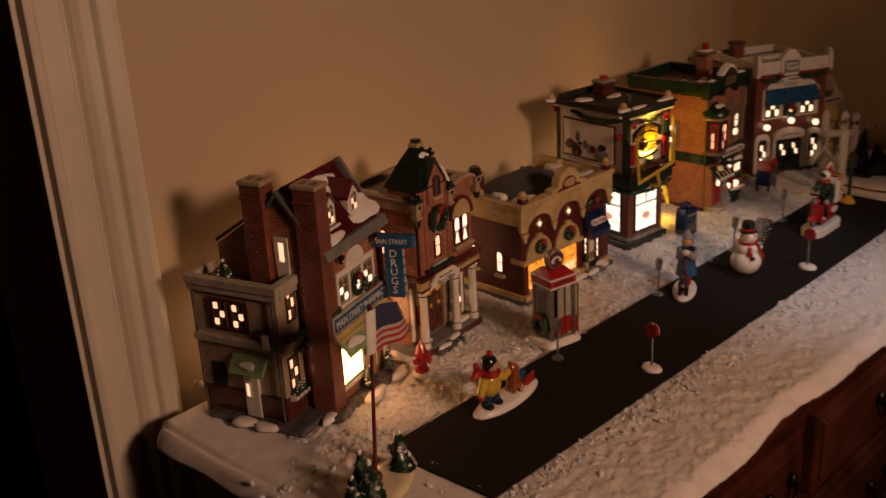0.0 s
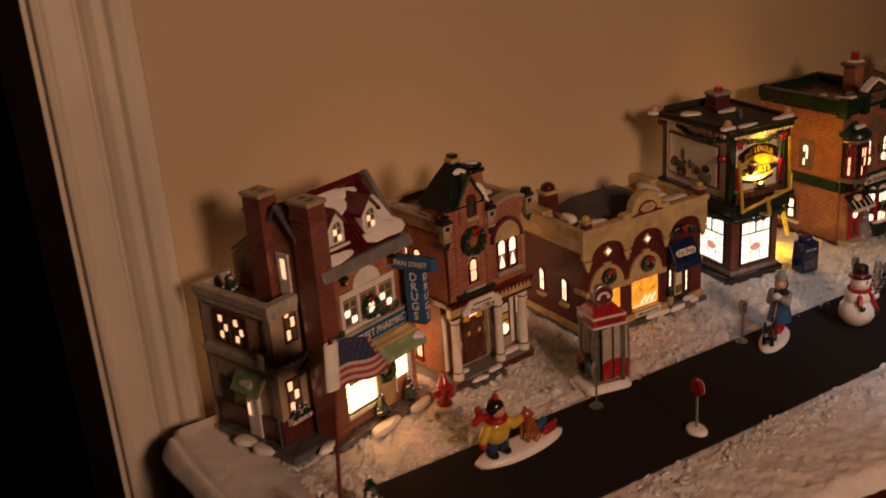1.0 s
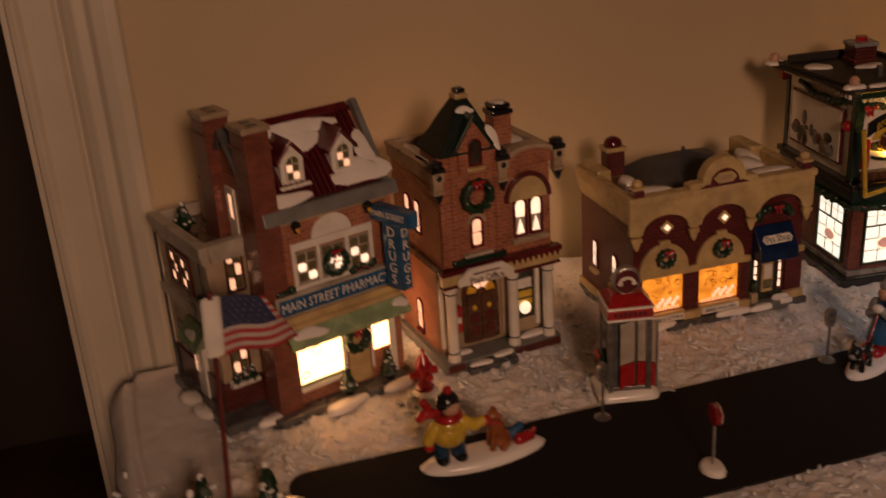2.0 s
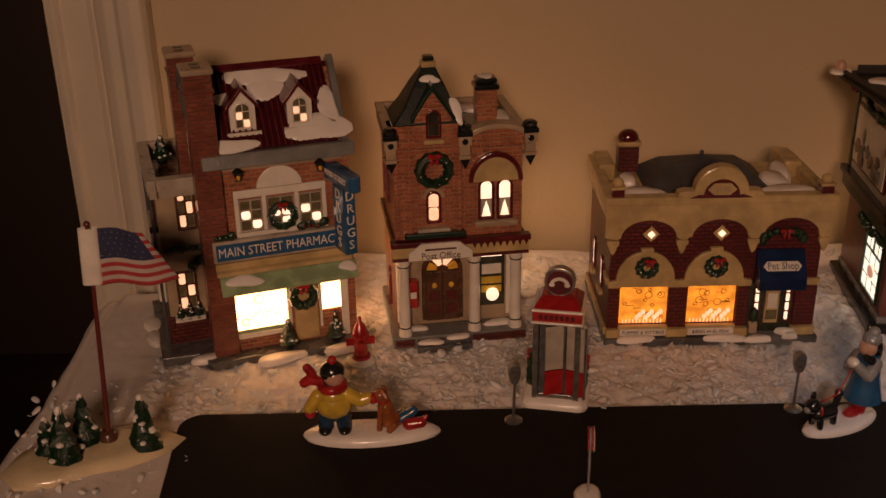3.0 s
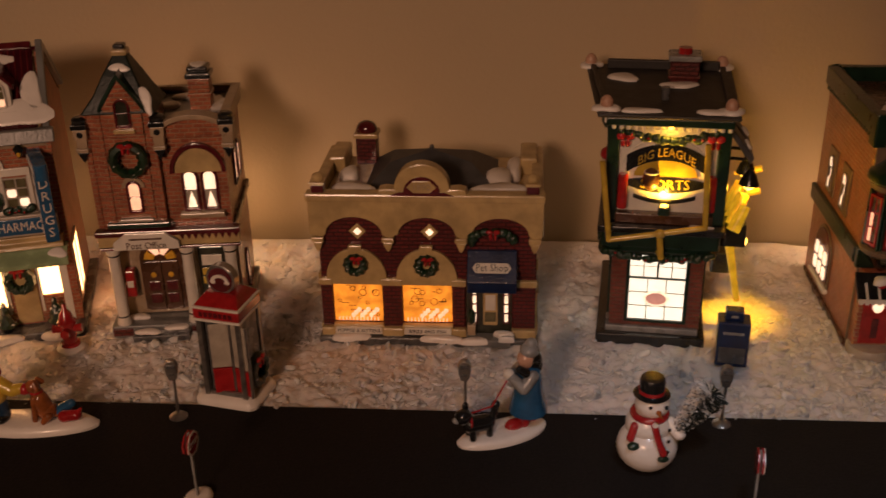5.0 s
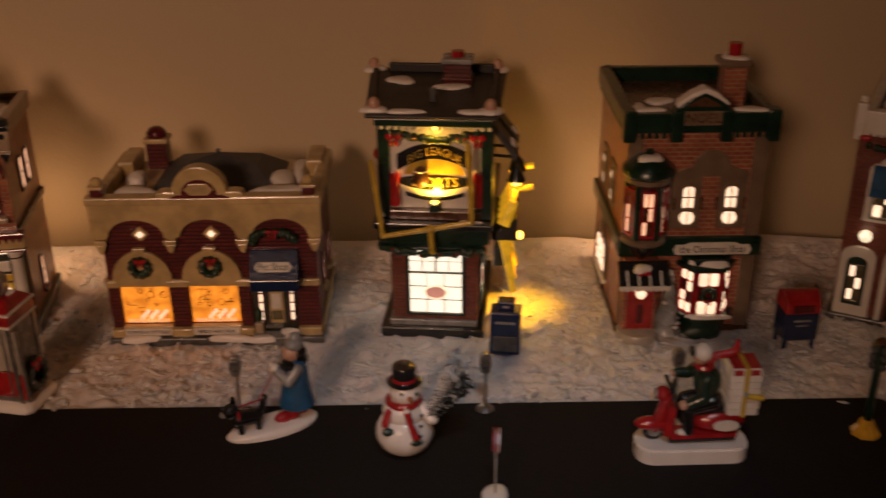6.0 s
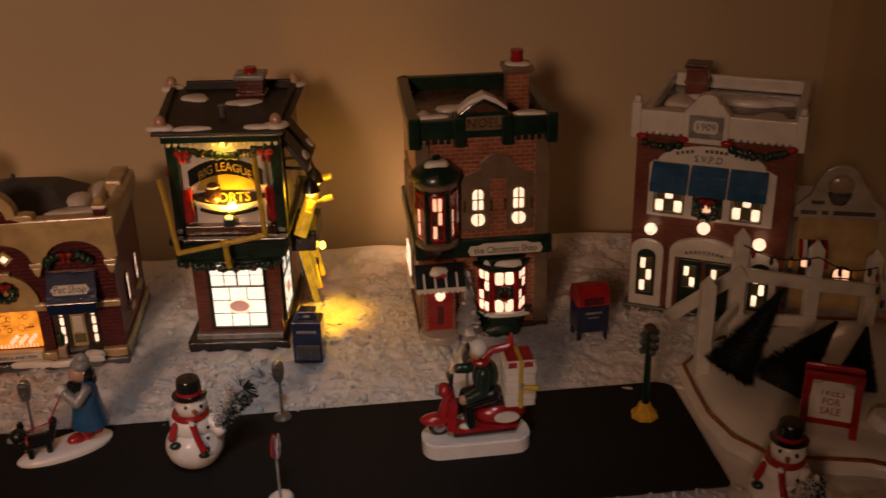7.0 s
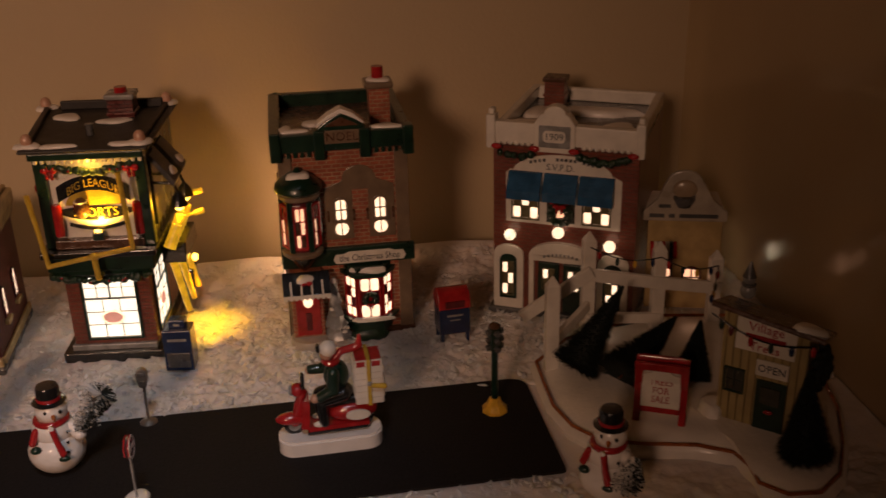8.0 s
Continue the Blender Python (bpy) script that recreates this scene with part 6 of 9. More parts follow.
    bx("side_bench", h, "black", (0.048, 0.066, -0.016, -0.002, 0.030, 0.046), ru, 0.001)
    # goalposts
    bm = bmesh.new()
    gy = -0.014
    pts = [(-0.0015, 0.1380), (0.0050, 0.0835), (0.0655, 0.0955), (0.0630, 0.1520)]
    for (a, b), (c, d) in zip(pts, pts[1:]):
        cyl(bm, (a, gy, b), (c, gy, d), 0.0019, None, 10)
    for a, b in pts[1:3]:
        ball(bm, (a, gy, b), 0.0020, 0, 8)
    ball(bm, (0.0375, gy, 0.0898), (0.0040, 0.003, 0.0030), 0, 8)
    for a, b in (((0.0375, gy, 0.0880), (0.0390, gy - 0.002, 0.0740)), ((0.0390, gy - 0.002, 0.0740), (0.0380, gy + 0.010, 0.0715))):
        cyl(bm, a, b, 0.0022, None, 10)
    part("goalpost", bm, "yellow", h, "yellow football goalpost", None, True)
    # roof
    for k in range(16):
        x = 0.003 + k * 0.0048
        bx("eave_dentil", h, "white", (x, x + 0.0026, -0.003, 0.0, 0.1560, 0.1600))
    for k in range(22):
        bx("eave_dentil", h, "white", (0.002 + k * 0.0048, 0.0046 + k * 0.0048, -0.0055, -0.003, 0.1560, 0.1600), lu)
    bx("eave", h, "green", (-0.0005, 0.0790, -0.0035, D, UZ + 0.0005, 0.1640), None, 0.001)
    rx0, rx1, ry0, ry1 = -0.0060, 0.0825, -0.0050, D - 0.002
    bm = bmesh.new()
    prism(bm, [(rx0, ry0), (rx1, ry0), (rx1 + 0.001, ry1), (rx0 - 0.014, ry1)], 0.1640, 0.1665, 0, "xy")
    part("roof", bm, "roof_black", h, "black flat roof wider at its back edge", None, bevel=0.001)
    bm = bmesh.new()
    box(bm, rx0 + 0.002, rx1 - 0.008, ry1 - 0.012, ry1 - 0.008, 0.1663, 0.1730)
    prism(bm, [(rx0 + 0.002, ry0 + 0.014), (rx0 + 0.006, ry0 + 0.014), (rx0 - 0.006, ry1 - 0.012), (rx0 - 0.010, ry1 - 0.012)], 0.1663, 0.1695, 0, "xy")
    box(bm, rx1 - 0.008, rx1 - 0.004, ry0 + 0.014, ry1 - 0.008, 0.1663, 0.1695)
    part("roof_parapet", bm, "roof_black", h, "", None, bevel=0.0008)
    for cx, cy in ((rx0 + 0.005, ry0 + 0.010), (rx1 - 0.006, ry0 + 0.010), (rx0 - 0.010, ry1 - 0.008), (rx1 - 0.006, ry1 - 0.006)):
        bm = bmesh.new()
        ball(bm, (cx, cy, 0.1710), (0.0042, 0.0042, 0.0052), 0, 8)
        part("corner_ball", bm, "skin", h, "pink corner ornament", None, True)
        snow_patch(h, cx, cy, 0.008, 0.0065, 0.1663, 0.0030, None, int(cx * 1e4) + 7, name="roof_snow")
    for cx, cy, rx, ry, sd in ((0.020, 0.001, 0.014, 0.003, 111), (0.008, 0.075, 0.010, 0.009, 112), (0.046, 0.060, 0.012, 0.006, 113), (0.066, 0.002, 0.010, 0.004, 114)):
        snow_patch(h, cx, cy, rx, ry, 0.1668, 0.0022, None, sd, name="roof_snow")
    bm = bmesh.new()
    cyl(bm, (0.036, 0.030, 0.1665), (0.036, 0.030, 0.1750), 0.0028, None, 10)
    part("vent_pipe", bm, "slate", h, "", None, True)
    ch = chimney(h, 0.0490, 0.080, 0.1655, 0.1805, 0.0195, 0.017, "brick_dark", "grey", False)
    bm = bmesh.new()
    cyl(bm, (0.0490, 0.080, 0.1840), (0.0490, 0.080, 0.1885), 0.0050, 0.0046, 12)
    part("chimney_pot", bm, "red", ch, "", None, True)
    cord_bulb(h, 0.04, 0.104, 0.05, BACK * 0.5)
    return h


sports_shop()


# ---- gift shop ----
def gift_shop():
    h = thing("gift_shop_house", 1.185, 0.668, 0, 0, "tall lit ceramic brick gift shop with a green parapet", "model house")
    W, D, EZ = 0.094, 0.116, 0.152
    bx("front_wall", h, "brick_tan", (0.0, W, 0.0, 0.003, 0.0, EZ))
    lf, rf = left_face(0.0, D), right_face(W, 0.0)
    bx("side_wall", h, "brick_tan", (0.0, D - 0.003, 0.0, 0.003, 0.0, EZ), lf)
    bx("side_wall", h, "brick_tan", (0.003, D, 0.0, 0.003, 0.0, EZ), rf)
    for x in (0.0045, W - 0.0045):
        bx("corner_pilaster", h, "taupe", (x - 0.0050, x + 0.0050, -0.0016, 0.0, 0.0, EZ - 0.004))
    bm = bmesh.new()
    prism(bm, [(0.0315, 0.080), (0.0315, 0.1215), (0.0440, 0.1260)] + arc(0.0575, 0.1270, 0.0125, 0.0110, 180, 0, 12) + [(0.0720, 0.1260), (0.0835, 0.1215), (0.0835, 0.080), (0.0640, 0.080), (0.0640, 0.1190), (0.0520, 0.1190), (0.0520, 0.080)], -0.0012, 0.0)
    part("window_surround", bm, "taupe", h, "", None, bevel=0.0005)
    for cx in (0.0432, 0.0725):
        for zz, rows, hh, ar in ((0.0955, 2, 0.0165, 0.0045),):
            window(h, cx, zz, 0.0085, hh, None, 2, rows, "all", "taupe", 0.0020, ar, y=-0.0012, bar=0.0011)
        bm = bmesh.new()
        prism(bm, [(cx + 0.0050 * math.cos(k * 0.3927), 0.0885 + 0.0048 * math.sin(k * 0.3927)) for k in range(16)], -0.0024, -0.0010)
        rd = part("round_light", bm, "lit", h, "", None)
        bx("bar", rd, "brown", (cx - 0.0004, cx + 0.0004, -0.0028, -0.0022, 0.0837, 0.0933), None, 0.0)
        for s in (-1, 1):
            bx("shutter_knob", h, "brown", (cx + s * 0.0095 - 0.0010, cx + s * 0.0095 + 0.0010, -0.0018, 0.0, 0.0945, 0.1035))
    # parapet
    bm = bmesh.new()
    for a in ((-0.004, W + 0.004, -0.0045, 0.0035), (-0.004, 0.0035, 0.0035, D), (W - 0.0035, W + 0.004, 0.0035, D), (0.0035, W - 0.0035, D - 0.006, D)):
        box(bm, a[0], a[1], a[2], a[3], EZ - 0.001, EZ + 0.0125)
    part("parapet", bm, "green", h, "dark green parapet with toothed edge", None, bevel=0.0010)
    for k in range(19):
        x = 0.003 + k * 0.0049
        if abs(x - 0.047) > 0.0185:
            bx("tooth", h, "green", (x - 0.0013, x + 0.0013, -0.0030, 0.0, EZ - 0.0050, EZ - 0.0012), None, 0.0)
    for k in range(22):
        bx("tooth", h, "green", (0.003 + k * 0.0052, 0.0056 + k * 0.0052, -0.0030, 0.0, EZ - 0.0045, EZ - 0.0012), lf, 0.0)
    for x in (-0.001, W + 0.001, 0.0305, 0.0635):
        bx("parapet_block", h, "green", (x - 0.0040, x + 0.0040, -0.0070, 0.0045, EZ - 0.0070, EZ + 0.0150), None, 0.0012)
    bm = bmesh.new()
    prism(bm, [(0.0300, EZ + 0.0005), (0.0640, EZ + 0.0005), (0.0640, EZ + 0.0165), (0.0560, EZ + 0.0225), (0.0470, EZ + 0.0270), (0.0380, EZ + 0.0225), (0.0300, EZ + 0.0165)], -0.0050, 0.0040)
    part("gable", bm, "green", h, "", None, bevel=0.0008)
    bm = bmesh.new()
    prism(bm, [(0.0350, EZ + 0.0175), (0.0590, EZ + 0.0175), (0.0545, EZ + 0.0205), (0.0470, EZ + 0.0240), (0.0395, EZ + 0.0205)], -0.0056, -0.0045)
    part("gable_panel", bm, "brown", h)
    bx("name_plaque", h, "taupe", (0.0345, 0.0595, -0.0058, -0.0045, EZ + 0.0045, EZ + 0.0145), None, 0.0005)
    letters("NOEL", h, "brown", (0.0470, -0.0060, EZ + 0.0095), 0.0096, squash=0.95)
    bm = bmesh.new()
    band(bm, [(0.0290, EZ + 0.0165), (0.0380, EZ + 0.0226), (0.0470, EZ + 0.0268), (0.0560, EZ + 0.0226), (0.0630, EZ + 0.0180)], [(0.0295, EZ + 0.0200), (0.0380, EZ + 0.0262), (0.0470, EZ + 0.0305), (0.0560, EZ + 0.0262), (0.0640, EZ + 0.0195)], -0.0060, 0.0045)
    part("gable_snow", bm, "snow", h, "", None, True, bevel=0.0008)
    bx("roof", h, "brown", (0.0035, W - 0.0035, 0.0035, D - 0.006, EZ, EZ + 0.002))
    for cx, cy, rx, ry, z, sd in ((0.013, 0.004, 0.011, 0.004, EZ + 0.0115, 121), (0.080, 0.003, 0.012, 0.005, EZ + 0.0115, 122), (0.030, 0.055, 0.010, 0.007, EZ + 0.002, 123), (0.007, 0.010, 0.005, 0.008, EZ + 0.0115, 124), (0.062, 0.040, 0.008, 0.005, EZ + 0.002, 125)):
        snow_patch(h, cx, cy, rx, ry, z, 0.0026, None, sd, name="roof_snow")
    bm = bmesh.new()
    box(bm, 0.0720, 0.0880, 0.044, 0.060, EZ, 0.1820)
    ch = part("chimney", bm, "brick_tan", h, "", None, bevel=0.0008)
    bx("chimney_collar", ch, "taupe", (0.0690, 0.0910, 0.041, 0.063, 0.1820, 0.1870), None, 0.0015)
    snow_patch(h, 0.080, 0.052, 0.009, 0.009, 0.1868, 0.0022, None, 126)
    bm = bmesh.new()
    cyl(bm, (0.080, 0.052, 0.1870), (0.080, 0.052, 0.1975), 0.0046, None, 14)
    part("chimney_pot", bm, "red", ch, "", None, True)
    # band with name board
    bm = bmesh.new()
    box(bm, -0.003, W + 0.003, -0.0045, 0.0, 0.0600, 0.0745)
    part("shop_band", bm, "green", h, "dark green fascia band", None, bevel=0.0012)
    bx("shop_band", h, "green", (0.0, D - 0.001, -0.0035, 0.0, 0.0615, 0.0735), lf, 0.0010)
    bm = bmesh.new()
    prism(bm, [(0.0350, 0.0655), (0.0370, 0.0620), (0.0880, 0.0620), (0.0900, 0.0655), (0.0880, 0.0695), (0.0820, 0.0695), (0.0780, 0.0712), (0.0470, 0.0712), (0.0430, 0.0695), (0.0370, 0.0695)], -0.0062, -0.0045)
    nb = part("name_board", bm, "white", h, "white name board with old-style letters", None, bevel=0.0004)
    letters("the Christmas Shop", nb, "slate", (0.0625, -0.0064, 0.0662), 0.0074, squash=0.78)
    # corner turret
    tx, ty, tr = 0.0130, -0.0060, 0.0125
    bm = bmesh.new()
    lathe(bm, [(tr, 0.0780), (tr, 0.1190)], (tx, ty, 0), 16)
    tu = part("turret", bm, "maroon", h, "round corner turret with lit red windows", None)
    for z in (0.0735, 0.1180):
        bm = bmesh.new()
        lathe(bm, [(tr + 0.0012, z), (tr + 0.0029, z + 0.0015), (tr + 0.0029, z + 0.0042), (tr + 0.0010, z + 0.0055)], (tx, ty, 0), 20)
        part("turret_ring", bm, "taupe", tu, "", None, True)
    bm = bmesh.new()
    lathe(bm, [(tr + 0.0030, 0.1228), (tr + 0.0050, 0.1250), (tr + 0.0045, 0.1290), (tr, 0.1330), (0.0075, 0.1365), (0.0030, 0.1385), (0.0012, 0.1410)], (tx, ty, 0), 20)
    part("turret_roof", bm, "green", tu, "glossy dark green domed roof", None, True)
    snow_patch(h, tx + 0.001, ty - 0.004, 0.0080, 0.0060, 0.1340, 0.0042, None, 127)
    bm = bmesh.new()
    lathe(bm, [(0.002, 0.0600), (0.006, 0.0640), (tr + 0.001, 0.0735)], (tx, ty, 0), 16)
    part("turret_foot", bm, "black", tu, "", None, True)
    for ang in (-62, -3, 56):
        m = Matrix.Translation((tx, ty, 0)) @ pose(0, 0, 0, 0, 0, ang)
        window(h, 0.0, 0.0830, 0.0072, 0.0310, m, 2, 3, ({(0, 0), (1, 1), (0, 2), (1, 2)} if ang == -3 else {(0, 0), (0, 1)}), "red", 0.0014, y=-tr - 0.0004, bar=0.0010, blank="brown", pane="lit_warm")
        for s in (-1, 1):
            bx("mullion_post", h, "green", (s * 0.0060 - 0.0008, s * 0.0060 + 0.0008, -tr - 0.0014, -tr + 0.002, 0.0790, 0.1180), m, 0.0003)
    # striped awning and door beneath
    af = Matrix.Translation((tx, ty, 0))
    for k in range(9):
        a0 = -0.0175 + k * 0.0039
        bm = bmesh.new()
        prism(bm, [(-0.004, 0.0600), (-0.006, 0.0600), (-0.0190, 0.0475), (-0.0190, 0.0450), (-0.0180, 0.0450), (-0.0175, 0.0470)], a0, a0 + 0.0039, 0, "yz")
        part("awning_panel", bm, "black", h, "", af, bevel=0.0002)
        bm = bmesh.new()
        prism(bm, [(a0, 0.0478), (a0 + 0.0039, 0.0478), (a0 + 0.0039, 0.0455), (a0 + 0.0026, 0.0440), (a0 + 0.0013, 0.0440), (a0, 0.0455)], -0.0202, -0.0192)
        part("awning_scallop", bm, "white", h, "", af)
        if k % 2:
            bm = bmesh.new()
            prism(bm, [(-0.0110, 0.0556), (-0.0116, 0.0560), (-0.0198, 0.0482), (-0.0194, 0.0474)], a0 + 0.0013, a0 + 0.0027, 0, "yz")
            part("awning_stripe", bm, "white", h, "", af)
    snow_patch(h, tx - 0.001, ty - 0.010, 0.0065, 0.0045, 0.0550, 0.0040, None, 128)
    bm = bmesh.new()
    for s in (-1, 1):
        ball(bm, (tx + s * 0.0022, ty - 0.0140, 0.0545), (0.0024, 0.0012, 0.0018), 0, 6)
    part("bow", bm, "red", h, "", None, True)
    bx("door_block", h, "brick_tan", (0.0010, 0.0250, ty - 0.0060, 0.0, 0.0, 0.0600), None, 0.001)
    bx("shop_door", h, "red", (0.0040, 0.0225, ty - 0.0074, ty - 0.0060, 0.0080, 0.0430), None, 0.0006, "red shop door with an oval light")
    bm = bmesh.new()
    prism(bm, [(0.0133 + 0.0036 * math.cos(k * 0.3927), 0.0365 + 0.0048 * math.sin(k * 0.3927)) for k in range(16)], ty - 0.0084, ty - 0.0070)
    part("door_light", bm, "lit", h, "bright oval door light")
    bx("door_panel", h, "maroon", (0.0110, 0.0155, ty - 0.0080, ty - 0.0070, 0.0120, 0.0270), None, 0.0004)
    bm = bmesh.new()
    lathe(bm, [(0.0150, 0.0), (0.0150, 0.0045), (0.0140, 0.0060)], (0.0130, ty - 0.004, 0.0), 18)
    part("doorstep", bm, "stone", h, "", None, True)
    # bay window
    bw0, bw1 = 0.0420, 0.0790
    bm = bmesh.new()
    prism(bm, [(bw0, 0.0), (bw0 + 0.0090, -0.0130), (bw1 - 0.0090, -0.0130), (bw1, 0.0)], 0.0050, 0.0150, 0, "xy")
    prism(bm, [(bw0 - 0.005, 0.0), (bw0 + 0.0060, -0.0165), (bw1 - 0.0060, -0.0165), (bw1 + 0.005, 0.0)], 0.0145, 0.0170, 0, "xy")
    bay = part("bay_base", bm, "green", h, "dark green bay window base", None, bevel=0.0006)
    bm = bmesh.new()
    prism(bm, [(bw0 + 0.001, 0.0), (bw0 + 0.0095, -0.0120), (bw1 - 0.0095, -0.0120), (bw1 - 0.001, 0.0)], 0.0170, 0.0520, 0, "xy")
    part("bay_body", bm, "red", h)
    bm = bmesh.new()
    prism(bm, [(bw0 - 0.003, 0.0), (bw0 + 0.0070, -0.0155), (bw1 - 0.0070, -0.0155), (bw1 + 0.003, 0.0)], 0.0520, 0.0560, 0, "xy")
    prism(bm, [(bw0, 0.0), (bw0 + 0.0090, -0.0120), (bw1 - 0.0090, -0.0120), (bw1, 0.0)], 0.0560, 0.0600, 0, "xy")
    part("bay_roof", bm, "green", h, "", None, bevel=0.0008)
    snow_patch(h, 0.0610, -0.0085, 0.0140, 0.0060, 0.0555, 0.0042, None, 129)
    snow_patch(h, 0.0610, -0.0150, 0.0160, 0.0030, 0.0165, 0.0024, None, 130)
    window(h, 0.0605, 0.0180, 0.0145, 0.0330, None, 2, 3, {(0, 0), (1, 0), (0, 2), (1, 2)}, "red", 0.0012, y=-0.0122, bar=0.0010, blank="maroon")
    wreath(h, (0.0605, -0.0150, 0.0345), 0.0042, 0.0018, bow_at=270)
    ang = math.degrees(math.atan2(0.0120, 0.0085))
    ml = Matrix.Translation((bw0 + 0.001, 0.0, 0)) @ pose(0, 0, 0, 0, 0, -ang)
    mr = Matrix.Translation((bw1 - 0.0095, -0.0120, 0)) @ pose(0, 0, 0, 0, 0, ang)
    for m in (ml, mr):
        window(h, 0.0074, 0.0180, 0.0110, 0.0330, m, 2, 4, {(0, 3), (1, 3), (1, 2), (0, 1), (1, 0), (0, 0)}, "red", 0.0010, y=-0.0002, bar=0.0010, blank="maroon")
    bm = bmesh.new()
    ball(bm, (0.0590, -0.0100, 0.0020), (0.0150, 0.006, 0.0070), 0, 8)
    part("bay_shrub", bm, "leaf", h, "", None, True)
    rnd2 = random.Random(3)
    small_tree(h, 0.0335, -0.0090, 0.004, 0.046, 0.0095, "fir_tree", False, 77, "grey")
    # left wall windows
    for a in (0.070, 0.035):
        bm = bmesh.new()
        box(bm, a - 0.010, a + 0.010, -0.0012, 0.0, 0.0780, 0.1130)
        part("window_surround", bm, "taupe", h, "", lf, bevel=0.0005)
        window(h, a, 0.0830, 0.0075, 0.0240, lf, 2, 3, {(0, 0), (1, 1), (0, 2), (1, 2)}, "taupe", 0.0012, 0.0040, y=-0.0012)
    bm = bmesh.new()
    prism(bm, arc(0.043, 0.0340, 0.0210, 0.0220, 0, 180, 16) + [(0.0220, 0.0135), (0.0640, 0.0135)], -0.0014, 0.0)
    part("arch_window", bm, "taupe", h, "broad arched window with six lit panes", lf, bevel=0.0005)
    bm = bmesh.new()
    prism(bm, arc(0.043, 0.0345, 0.0180, 0.0190, 0, 180, 16) + [(0.0250, 0.0165), (0.0610, 0.0165)], -0.0020, -0.0012)
    part("arch_recess", bm, "maroon", h, "", lf)
    for i in range(3):
        for j in range(2):
            bm = bmesh.new()
            prism(bm, rounded(0.0285 + i * 0.0110, 0.0352 + i * 0.0110, 0.0180 + j * 0.0120, 0.0270 + j * 0.0120, (0.0012,) * 4, 3), -0.0028, -0.0018)
            part("pane", bm, "lit", h, "", lf)
    bx("arch_sill", h, "snow", (0.0210, 0.0650, -0.0040, 0.0, 0.0105, 0.0140), lf, 0.001)
    bx("base", h, "brown", (-0.002, W + 0.002, -0.002, D, -0.003, 0.0030), None, 0.001)
    cord_bulb(h, 0.016, 0.108, 0.046, BACK * 1.5)
    return h


gift_shop()


